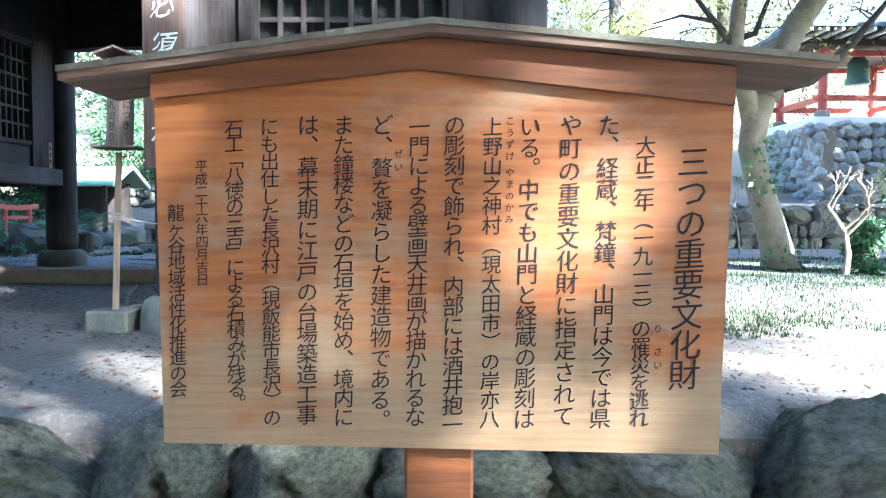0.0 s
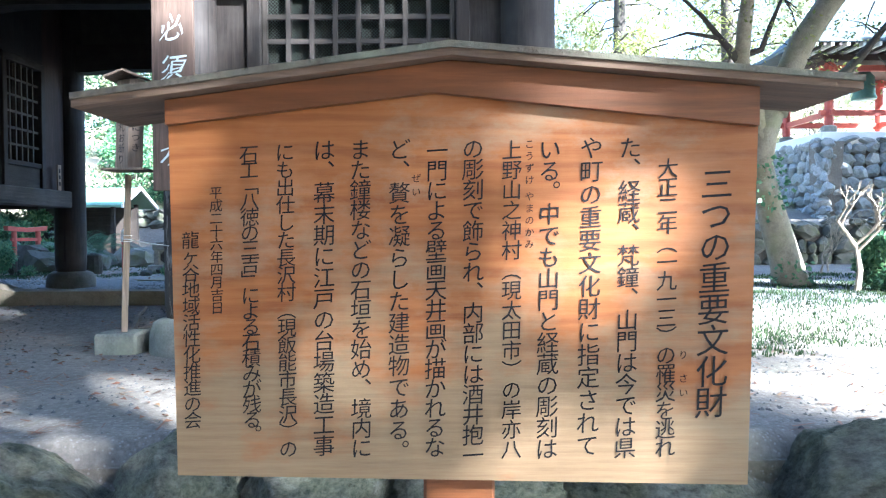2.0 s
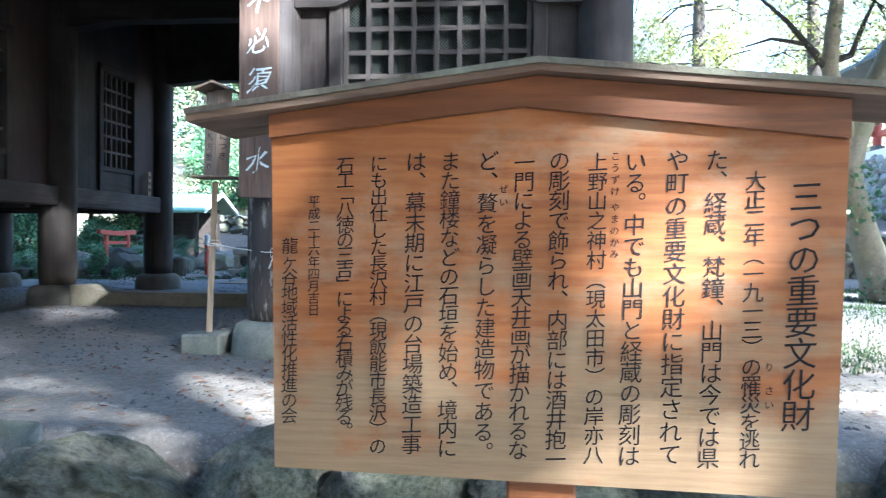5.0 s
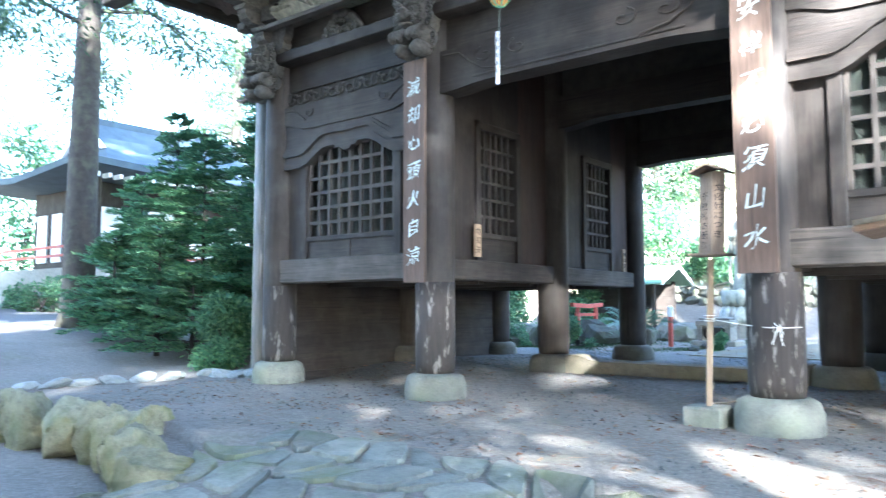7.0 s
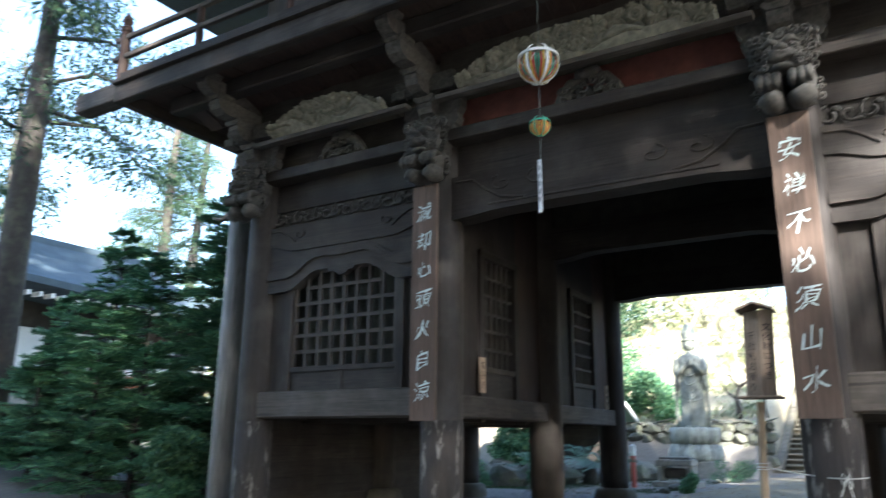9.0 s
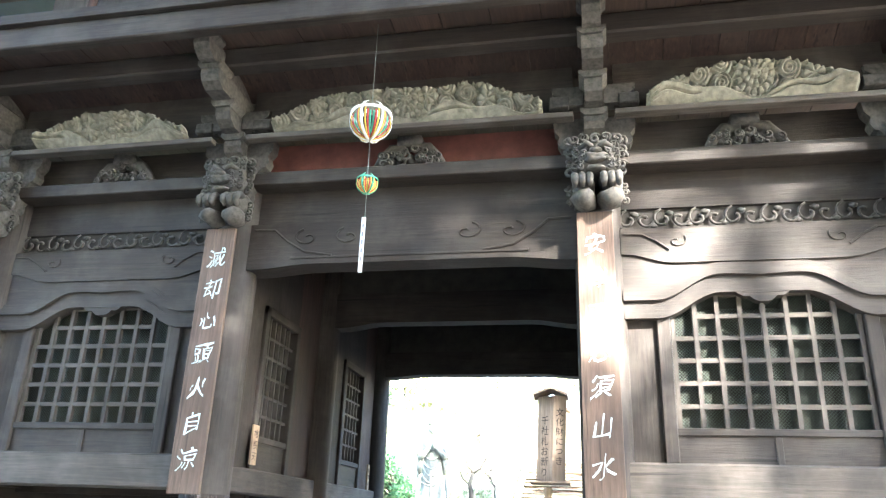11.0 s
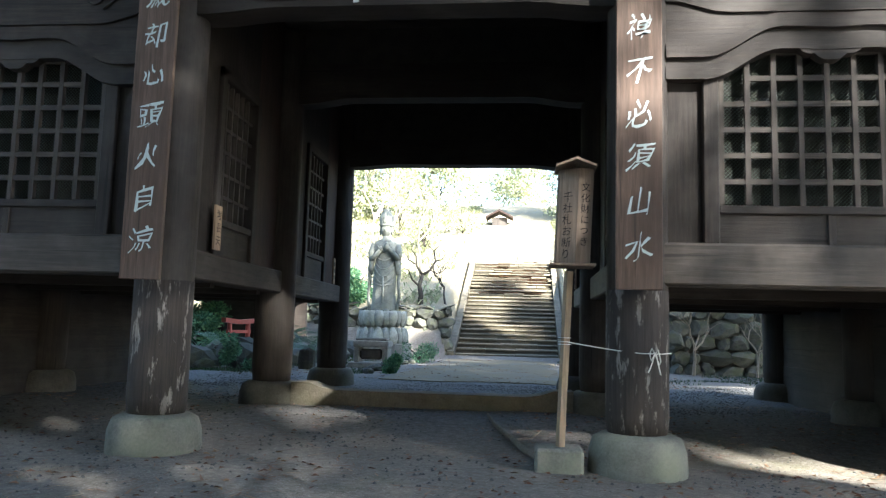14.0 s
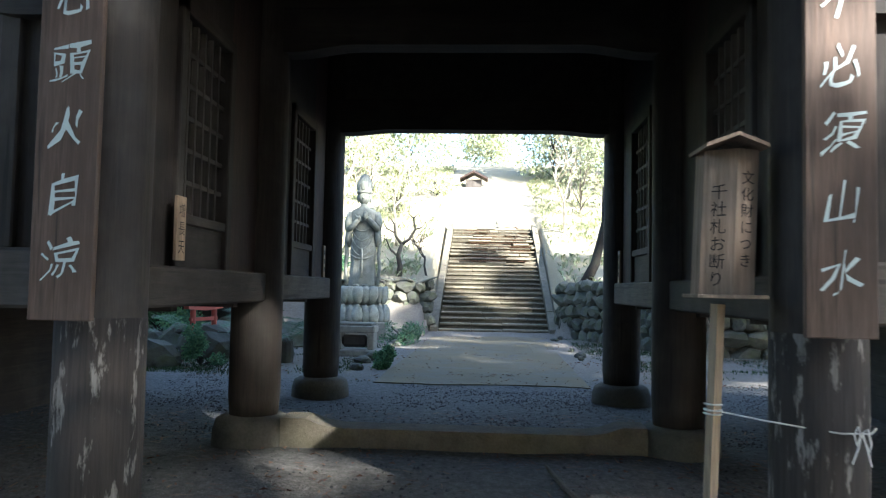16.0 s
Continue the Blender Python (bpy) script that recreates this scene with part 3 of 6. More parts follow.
# the back of the side bays, plain
for x0, x1 in ((CX[0], CX[1]), (CX[2], CX[3])):
    gbox("rear_beam", (x0, CY[2] - 0.12, 1.9), (x1, CY[2] + 0.12, 2.2), WOOD["x"])
    gbox("rear_wall", (x0, CY[2] - 0.03, 2.2), (x1, CY[2] + 0.03, 5.2), WOOD["z"])
    gbox("bay_floor", (x0 - 0.02, CY[0] + 0.13, 2.0), (x1 + 0.02, CY[2] - 0.13, 2.08), DARKIN, 0.0)
    for k in range(4):
        yj = CY[0] + 0.9 + 1.25 * k
        gbox("floor_joist", (x0, yj, 1.86), (x1, yj + 0.1, 1.998), WOOD["x"], 0.0)

# inner side walls along the passage, with a lattice window in each half
for x, s in ((CX[1], 1), (CX[2], -1)):
    for j in range(2):
        ya, yb = CY[j] + R - 0.03, CY[j + 1] - R + 0.03
        gbox("side_beam", (x - 0.13, ya - 0.1, 1.9), (x + 0.13, yb + 0.1, 2.16), (WOOD if j == 0 else PALE)["y"], 0.015, "squared side beam")
        w0 = (7.33, 10.26)[j]
        w1 = (8.19, 11.13)[j]
        gbox("wall_panel", (x - 0.03, ya, 2.16), (x + 0.03, w0 - 0.1, 5.2), WOOD["z"], 0.0)
        gbox("wall_panel", (x - 0.03, w1 + 0.1, 2.16), (x + 0.03, yb, 5.2), REDW["z"], 0.0)
        gbox("head_panel", (x - 0.03, w0 - 0.1, 3.95), (x + 0.03, w1 + 0.1, 5.2), WOOD["z"], 0.0)
        gbox("apron_panel", (x - 0.03, w0 - 0.1, 2.16), (x + 0.03, w1 + 0.1, 2.48), WOOD["y"], 0.0)
        for yy in (w0 - 0.05, w1 + 0.05):
            gbox("window_post", (x - 0.07, yy - 0.05, 2.16), (x + 0.07, yy + 0.05, 4.0), WOOD["z"], 0.008)
        gbox("window_head", (x - 0.07, w0 - 0.1, 3.9), (x + 0.07, w1 + 0.1, 4.0), WOOD["y"], 0.008)
        win = part("lattice_window", box((x - 0.06, w0, 2.46), (x + 0.06, w1, 2.53), 0.006), WOOD["y"], gate, "dim wooden lattice window")
        for k in range(1, 6):
            yk = w0 + (w1 - w0) * k / 6
            part("bar", box((x - 0.02, yk - 0.016, 2.53), (x + 0.02, yk + 0.016, 3.9)), PALE["z"], win)
        for k in range(1, 6):
            zk = 2.53 + 0.228 * k
            part("bar", box((x - 0.015, w0, zk - 0.016), (x + 0.015, w1, zk + 0.016)), PALE["y"], win)
# outer side walls
for x in (CX[0], CX[3]):
    for j in range(2):
        ya, yb = CY[j] + R - 0.03, CY[j + 1] - R + 0.03
        gbox("outer_beam", (x - 0.12, ya - 0.1, 1.9), (x + 0.12, yb + 0.1, 2.2), WOOD["y"])
        gbox("outer_wall", (x - 0.03, ya, 2.2), (x + 0.03, yb, 5.2), WOOD["z"], 0.0)
        n = 5
        for k in range(n):
            zk = 0.62 + (1.9 - 0.62) * k / n
            gbox("skirt_plank", (x - 0.025 - 0.006 * (k % 2), ya, zk - 0.004), (x + 0.025 + 0.006 * (k % 2), yb, zk + (1.28 / n) + 0.004), WOOD["y"], 0.004)
        gbox("sill_log", (x - 0.09, ya - 0.05, 0.5), (x + 0.09, yb + 0.05, 0.62), WOOD["y"])

# central passage: front tie beam, middle and rear lintels, ceiling
def curved_beam(z0, z1, y, d, rise=0.09, mm=None, label=""):
    a, b = CX[1] + R - 0.04, CX[2] - R + 0.04
    half, m = (b - a) / 2, (a + b) / 2
    o = [(a, z1), (a, z0 - 0.02)]
    for k in range(31):
        u = -1 + 2 * k / 30
        o.append((m + u * half, z0 + rise * (1 - smooth(0.6, 0.95, abs(u))) * 0.9))
    o += [(b, z0 - 0.02), (b, z1)]
    return part("rainbow_beam", extruded(o, y - d, y + d), mm or WOOD["x"], gate, label)


curved_beam(4.12, 4.63, CY[0], 0.15, 0.05, label="long carved rainbow beam with scrolls")
half = (CX[2] - CX[1]) / 2 - R
for sg in (-1, 1):
    c = bmesh.new()
    c = tube([(MID + sg * (half - 0.02), CY[0] - 0.155, 4.56), (MID + sg * (half - 0.25), CY[0] - 0.157, 4.55), (MID + sg * (half - 0.4), CY[0] - 0.157, 4.42), (MID + sg * (half - 0.6), CY[0] - 0.157, 4.3), (MID + sg * (half - 0.9), CY[0] - 0.157, 4.25)], 0.016, 6, c)
    for q in range(2):
        sp = [(MID + sg * (half - 0.62 - 0.45 * q + 0.16 * r * math.cos(7.5 * r)), CY[0] - 0.157, 4.46 + 0.1 * r * math.sin(7.5 * r)) for r in [0.1 + 0.9 * k / 22 for k in range(23)]]
        c = tube(sp, 0.012, 5, c)
    part("scroll", c, WOOD["x"], gate)
gbox("beam_groove_strip", (MID - 1.25, CY[0] - 0.165, 4.22), (MID + 1.25, CY[0] - 0.14, 4.245), WOOD["x"], 0.004)
curved_beam(4.22, 4.72, CY[1], 0.12, 0.08)
curved_beam(4.06, 4.5, CY[2], 0.13, 0.05)
gbox("over_panel", (CX[1], CY[2] - 0.03, 4.48), (CX[2], CY[2] + 0.03, 5.2), DARKIN, 0.0)
gbox("over_panel", (CX[1], CY[1] - 0.03, 4.7), (CX[2], CY[1] + 0.03, 5.2), DARKIN, 0.0)
gbox("passage_ceiling", (CX[0], CY[0] - 0.05, 5.2), (CX[3], CY[2] + 0.1, 5.26), DARKIN, 0.0)

def curl(at, r, turn, c, thick=0.017):
    """One spiral lock of a carved mane, standing out towards the front."""
    pts = []
    for k in range(13):
        q = k / 12
        a = turn + 7.5 * q
        pts.append((at[0] + r * (1 - 0.8 * q) * math.cos(a), at[1] - 0.035 * q, at[2] + r * (1 - 0.8 * q) * math.sin(a)))
    return tube(pts, [thick * (1.15 - 0.35 * k / 12) for k in range(13)], 5, c)


# planks and ledges over the front
gbox("front_board", (CX[0], CY[0] - 0.06, 4.655), (CX[3], CY[0] + 0.04, 5.035), WOOD["x"], 0.0)
gbox("ledge_beam", (CX[0] - 0.55, CY[0] - 0.3, 5.035), (CX[3] + 0.55, CY[0] + 0.2, 5.185), WOOD["x"], 0.012, "flat ledge beam along the front")
for i in range(3):
    gbox("upper_panel", (CX[i] + 0.2, CY[0] - 0.06, 5.185), (CX[i + 1] - 0.2, CY[0], 5.62), REDPANEL if i == 1 else WOOD["x"], 0.0, "faded red plank" if i == 1 else "")
    # carved strut between the brackets
    m = (CX[i] + CX[i + 1]) / 2
    rs = random.Random(40 + i)
    c = box((m - 0.13, CY[0] - 0.26, 5.44), (m + 0.13, CY[0] - 0.08, 5.54))
    for sx in (-1, 1):
        c = tube([(m + sx * 0.05, CY[0] - 0.16, 5.44), (m + sx * 0.2, CY[0] - 0.18, 5.41), (m + sx * 0.3, CY[0] - 0.18, 5.30), (m + sx * 0.38, CY[0] - 0.18, 5.21)], [0.06, 0.07, 0.06, 0.03], 7, c)
    for k in range(22):
        dx = rs.uniform(-0.32, 0.32)
        c = curl((m + dx, CY[0] - 0.2 - rs.uniform(0, 0.04), 5.21 + rs.uniform(0.02, 0.24) * (1 - abs(dx) * 1.6)), rs.uniform(0.03, 0.055), rs.uniform(0, 6), c, 0.014)
    for k in range(5):
        c = lump((m + (k - 2) * 0.11, CY[0] - 0.17, 5.28 + 0.03 * (k % 2)), (0.06, 0.05, 0.07), k + i * 9, 0.5, c, 2)
    part("carved_strut", c, CARVED, gate, "small carved frog-leg strut", True)
    # chalk-white frieze leaning out above
    a, b = CX[i] + 0.5, CX[i + 1] - 0.5
    n, rows = int((b - a) / 0.0095), 48
    vs, fs = [], []
    org = ORIGIN[gate]
    for r in range(rows + 1):
        v = r / rows
        for k in range(n + 1):
            x = a + (b - a) * k / n
            end = min(x - a, b - x)
            rise = 0.22 + 0.78 * smooth(-0.1, 0.72, end) + 0.10 * noise.noise(Vector((x * 3.1, 1, i))) + 0.06 * noise.noise(Vector((x * 9.0, 4, i)))
            zr = 0.34 * v * rise
            wave = 0.11 + 0.06 * math.sin(x * 5.2 + i) + 0.03 * math.sin(x * 11.7)
            if zr < wave:
                # smooth rolling waves below
                dd = 0.075 + 0.03 * math.sqrt(max(0, zr / wave)) - 0.055 * (1 - smooth(0.0, 0.014, abs(zr - wave * 0.62 - 0.01 * math.sin(x * 16)))) * smooth(-0.2, 0.3, math.sin(x * 5.2 + i + 1))
                dd -= 0.05 * smooth(wave - 0.014, wave - 0.001, zr)
            else:
                # leaves and small flowers above, cut apart by deep narrow grooves
                cx = (x - a) / 0.2
                ci = math.floor(cx)
                cj = math.floor((zr + 0.08 * (ci % 2)) / 0.17)
                sx = (cx - ci - 0.5) * 0.2 + 0.02 * noise.noise(Vector((ci * 1.7, cj * 2.3, i)))
                sz = (zr + 0.08 * (ci % 2)) - (cj + 0.5) * 0.17
                rad, ang = math.hypot(sx, sz), math.atan2(sz, sx)
                if (ci * 7 + cj * 3 + i) % 3:
                    ph = (rad / 0.034 + (1 if (ci + cj) % 2 else -1) * ang / 6.283) % 1.0
                    dd = 0.065 - 0.032 * (1 - smooth(0.05, 0.26, min(ph, 1 - ph))) + 0.02 * noise.noise(Vector((ci, cj, 3.3)))
                else:
                    dd = 0.07 - 0.035 * (1 - smooth(0.1, 0.55, abs(math.sin(3.5 * ang + ci)))) * smooth(0.012, 0.03, rad)
                dd -= 0.03 * smooth(0.085, 0.1, rad)
            px, pz = x - m - 0.05, zr - 0.23
            dist, ang = math.hypot(px, pz), math.atan2(pz, px)
            if dist < 0.185:
                # chrysanthemum with three rings of petals
                ring = int(dist / 0.062)
                dd = 0.105 - 0.018 * ring - 0.04 * (1 - smooth(0.08, 0.5, abs(math.sin((4 + 2 * ring) * ang + ring)))) * smooth(0.012, 0.03, dist)
                dd -= 0.035 * smooth(0.7, 1.0, (dist / 0.062) % 1.0)
            dd *= smooth(0.0, 0.04, end)
            vs.append(tuple(Vector((x, 6.0 - 0.16 * v - dd, 5.52 + zr)) - org))
    for r in range(rows):
        for k in range(n):
            q = r * (n + 1) + k
            fs.append((q, q + 1, q + n + 2, q + n + 1))
    fr = raw("white_frieze", vs, fs, WHITEFR, gate, True)
    tagged(fr, "chalky white carved frieze of flowers and waves")
    sol = fr.modifiers.new("thick", "SOLIDIFY")
    sol.thickness, sol.offset = 0.03, -1
    gbox("frieze_rail", (CX[i] + 0.2, 5.9, 5.46), (CX[i + 1] - 0.2, 6.02, 5.52), PALE["x"], 0.008)
    gbox("frieze_back", (CX[i] + 0.2, 6.02, 5.60), (CX[i + 1] - 0.2, 6.08, 6.2), WOOD["x"], 0.0)


def lion_head(x, y):
    rnd = random.Random(int(x * 10))
    c = lump((x, y - 0.30, 5.05), (0.225, 0.26, 0.21), 3, 0.2, None, 3, 0.0, 0.45)
    # muzzle, broad nose, brows and a heavy lower lip
    c = lump((x, y - 0.54, 5.0), (0.105, 0.1, 0.055), 4, 0.45, c, 3, 0.0, 0.3)
    c = lump((x, y - 0.62, 5.045), (0.06, 0.045, 0.035), 9, 0.2, c, 2)
    c = lump((x, y - 0.55, 4.885), (0.09, 0.07, 0.03), 6, 0.4, c, 2, 0.0, 0.3)
    for sx in (-1, 1):
        c = tube([(x + sx * 0.03, y - 0.58, 5.10), (x + sx * 0.085, y - 0.58, 5.145), (x + sx * 0.16, y - 0.52, 5.12)], [0.026, 0.032, 0.018], 6, c)
        c = lump((x + sx * 0.085, y - 0.555, 5.09), (0.03, 0.025, 0.024), 5, 0.2, c, 1)
        c = tube([(x + sx * 0.06, y - 0.6, 4.985), (x + sx * 0.13, y - 0.57, 4.97), (x + sx * 0.18, y - 0.5, 5.02)], [0.02, 0.024, 0.012], 5, c)
        # forelegs ending in paws with split toes
        c = lump((x + sx * 0.125, y - 0.36, 4.78), (0.11, 0.2, 0.13), 7 + sx, 0.25, c, 2, 0.0, 0.3)
        for k in range(3):
            xx = x + sx * 0.135 + (k - 1) * 0.068
            c = tube([(xx, y - 0.42, 4.835), (xx, y - 0.535, 4.825), (xx, y - 0.59, 4.78), (xx, y - 0.6, 4.735), (xx, y - 0.55, 4.70)], [0.034, 0.04, 0.041, 0.036, 0.02], 7, c)
        c = lump((x + sx * 0.12, y - 0.42, 4.61), (0.125, 0.17, 0.09), 11 + sx, 0.35, c, 2)
        for k in range(5):
            c = curl((x + sx * 0.25, y - 0.42 + 0.03 * (k % 2), 4.9 + 0.085 * k), 0.05, rnd.uniform(0, 6), c)
        for k in range(3):
            c = curl((x + sx * 0.265, y - 0.36, 4.62 + 0.075 * k), 0.036, rnd.uniform(0, 6), c, 0.013)
        for k in range(4):
            c = curl((x + sx * (0.145 - 0.01 * k), y - 0.565, 4.9 + 0.05 * k), 0.032, rnd.uniform(0, 6), c, 0.012)
            c = curl((x + sx * (0.2 - 0.01 * k), y - 0.5, 4.93 + 0.075 * k), 0.042, rnd.uniform(0, 6), c, 0.014)
    for k in range(5):
        c = curl((x + (k - 2) * 0.1, y - 0.5, 5.22 + 0.018 * (k % 2)), 0.052, rnd.uniform(0, 6), c)
        c = curl((x + (k - 2) * 0.105, y - 0.38, 5.3 - 0.012 * abs(k - 2)), 0.052, rnd.uniform(0, 6), c)
    part("lion_head_carving", c, CARVED, gate, "carved lion head with curled mane", True)


def bracket(x, corner=0):
    """A stack of bracket noses stepping forward over a pillar, side corbels, and a carved lion head below."""
    y = CY[0]
    for k, (z, o) in enumerate(((5.34, 0.12), (5.58, 0.42), (5.82, 0.78), (6.04, 1.02))):
        w = 0.085 if k % 2 else 0.10
        nose = [(y - o - 0.34, 0.2), (y - o - 0.34, 0.11), (y - o - 0.3, 0.05), (y - o - 0.2, 0.0), (y + 0.1, 0), (y + 0.1, 0.2)]
        part("bracket_nose", extruded([(py, z + pz) for py, pz in nose], x - w, x + w, place=lambda px, py, pz: (py, px, pz)), CARVED, gate)
        part("bearing_block", extruded([(x - 0.09, z + 0.17), (x - 0.135, z + 0.215), (x - 0.135, z + 0.25), (x + 0.135, z + 0.25), (x + 0.135, z + 0.215), (x + 0.09, z + 0.17)], y - o - 0.37, y - o - 0.1), CARVED, gate)
    for sx in (-1, 1):
        # scroll-ended corbel seated on the ledge, with its block
        o = [(0.1, 0), (0.27, 0), (0.3, 0.04), (0.34, 0.05), (0.37, 0.1), (0.35, 0.15), (0.40, 0.2), (0.41, 0.3), (0.1, 0.3)]
        part("side_corbel", extruded([(x + sx * a, 5.187 + b * 1.3) for a, b in o], y - 0.3, y - 0.16), CARVED, gate)
        part("bearing_block", box((x + sx * 0.34 - 0.1, y - 0.52, 5.6), (x + sx * 0.34 + 0.1, y - 0.34, 5.72), 0.012), CARVED, gate)
        part("side_corbel", extruded([(x + sx * a, 5.62 + b * 0.7) for a, b in o], y - 0.5, y - 0.36), CARVED, gate)
    lion_head(x, y)


for x in CX:
    bracket(x)
# beast noses at the outer ends of the ledge beam
for x, s in ((CX[0], -1), (CX[3], 1)):
    c = bmesh.new()
    c = lump((x + s * 0.42, CY[0], 4.86), (0.3, 0.16, 0.2), 7, 0.4, c, 3)
    c = lump((x + s * 0.68, CY[0], 4.78), (0.16, 0.11, 0.1), 8, 0.4, c, 2)
    c = tube([(x + s * 0.7, CY[0], 4.84), (x + s * 0.92, CY[0] - 0.03, 4.74), (x + s * 1.1, CY[0] - 0.03, 4.8)], [0.06, 0.035, 0.012], 6, c)
    part("beast_nose", c, CARVED, gate, "carved beast head at the beam end", True)

# balcony over the front with its railing
BX0, BX1, BY0, BY1 = CX[0] - 1.56, CX[3] + 1.56, 4.9, 13.6
n = 26
for k in range(n):
    xa = BX0 + (BX1 - BX0) * k / n
    gbox("soffit_board", (xa, BY0 + 0.1, 6.32 - 0.004 * (k % 2)), (xa + (BX1 - BX0) / n - 0.012, BY1, 6.36), REDW["y"], 0.0)
gbox("balcony_edge", (BX0, BY0, 6.14), (BX1, BY0 + 0.14, 6.4), WOOD["x"], 0.015, "thick balcony edge beam")
gbox("balcony_edge", (BX0, BY0 + 0.14, 6.14), (BX0 + 0.14, BY1, 6.4), WOOD["y"], 0.015)
gbox("balcony_edge", (BX1 - 0.14, BY0 + 0.14, 6.14), (BX1, BY1, 6.4), WOOD["y"], 0.015)
gbox("outer_purlin", (BX0 + 0.5, BY0 + 0.55, 6.08), (BX1 - 0.5, BY0 + 0.75, 6.3), WOOD["x"], 0.02)
gbox("corner_beam_end", (BX0 - 1.15, BY0 + 0.145, 6.3), (BX0 - 0.003, BY0 + 0.4, 6.58), PALE["x"], 0.015, "pale weathered beam end")
gbox("balcony_floor", (BX0, BY0 - 0.06, 6.4), (BX1, BY1, 6.45), WOOD["x"], 0.006)
# coved boarding under the balcony, between the purlin and the frieze
CW = (BX1 - BX0 - 1.2) / 44
for k in range(44):
    x = BX0 + 0.6 + CW * k
    lift = 0.006 * (k % 2) + 0.004 * math.sin(k * 2.3)
    curve = [(BY0 + 0.62 + 0.62 * q / 6, 6.2 - 0.16 * (q / 6) ** 2.2 + lift) for q in range(7)]
    part("cove_board", extruded(curve + [(yy, zz + 0.03) for yy, zz in curve[::-1]], x + 0.003, x + CW - 0.003, place=lambda px, py, pz: (py, px, pz)), REDW["y"], gate)
rail = part("railing", box((BX0 + 0.05, BY0 - 0.03, 6.46), (BX1 - 0.05, BY0 + 0.06, 6.54)), WOOD["x"], gate, "wooden balcony railing lit from above")
for z in (6.78, 7.08):
    part("rail", box((BX0 - 0.1, BY0 - 0.02, z), (BX1 + 0.1, BY0 + 0.05, z + 0.07), 0.01), PALE["x"], rail)
for k in range(9):
    xk = BX0 + 0.1 + (BX1 - BX0 - 0.2) * k / 8
    part("post", turned([(0.07, 6.45), (0.07, 7.2), (0.085, 7.22), (0.085, 7.27), (0.05, 7.3), (0.075, 7.38), (0.02, 7.5)] if k in (0, 8) else [(0.05, 6.45), (0.05, 7.1)], (xk, BY0 + 0.02, 0), 12), REDW["z"], rail)
part("prop_post", turned([(0.19, 0.2), (0.185, 3.0), (0.18, 6.14)], (-10.5, 7.4, 0), 16), wood("bleached_post_wood", (0.36, 0.35, 0.335), "z", worn=(0.52, 0.51, 0.5), wear=0.6), gate, "bleached grey prop post under the balcony", True)
part("prop_foot", turned([(0.3, 0.1), (0.32, 0.45), (0.24, 0.55)], (-10.5, 7.4, 0), 16), PLINTH, gate, "", True)
# upper storey and roof
gbox("upper_storey", (CX[0] - 0.2, CY[0] - 0.1, 6.46), (CX[3] + 0.2, CY[2] + 0.1, 9.2), WOOD["z"], 0.0)
roof = bmesh.new()
for lo, hi, z0, z1 in (((-12.3, 3.2), (4.1, 15.3), 9.2, 9.5),):
    b = bmesh.new()
    q = [b.verts.new(p) for p in ((-12.3, 3.2, 9.3), (4.1, 3.2, 9.3), (4.1, 15.3, 9.3), (-12.3, 15.3, 9.3), (-9.5, 9.27, 13.6), (1.3, 9.27, 13.6))]
    for f in ((0, 1, 5, 4), (1, 2, 5), (2, 3, 4, 5), (3, 0, 4), (3, 2, 1, 0)):
        b.faces.new([q[i] for i in f])
    roof = join(roof, b)
part("roof", roof, ROOFBLUE, gate, "hipped copper roof")

# stone threshold between the middle pillars
sill = [(-5.72, 0.50), (-5.72, 0.87), (-5.5, 0.87), (-5.36, 0.82), (-5.2, 0.795), (-3.0, 0.795), (-2.84, 0.82), (-2.7, 0.87), (-2.48, 0.87), (-2.48, 0.50)]
part("threshold", extruded(sill, CY[1] - 0.22, CY[1] + 0.12), stone("worn_threshold_stone", (0.11, 0.095, 0.075), (0.08, 0.082, 0.045), 0.4, 5), gate, "worn stone threshold between pillars")

# ---- hanging couplet boards ----
COUPLET = wood("couplet_plank_wood", (0.125, 0.08, 0.058), "z", worn=(0.22, 0.165, 0.135), wear=0.4)
for nm, xa, xb, text in (("couplet", -6.24, -5.905, "滅却心頭火自涼"), ("couplet", -2.375, -2.035, "安禅不必須山水")):
    ob = thing("couplet_board", ((xa + xb) / 2, 6.2, 1.85), "tall narrow brown board with white brush characters on a pillar", "sign", "couplet boards on the gate pillars")
    part("plank", box((xa, 6.105, 1.85), (xb, 6.145, 4.52), 0.005), COUPLET, ob)
    for z in (2.3, 4.1):
        part("batten", box((xa + 0.08, 6.146, z), (xb - 0.08, 6.22, z + 0.06)), WOOD["x"], ob)
    m = (xa + xb) / 2
    for k, ch in enumerate(text):
        lettering("character", ch, BOARDTXT, ob, lambda u, v, m=m: (m + u, 6.1, v), 4.19 - 0.337 * k, 0.3, 0.225, 0.9, 0.12, 0.16)

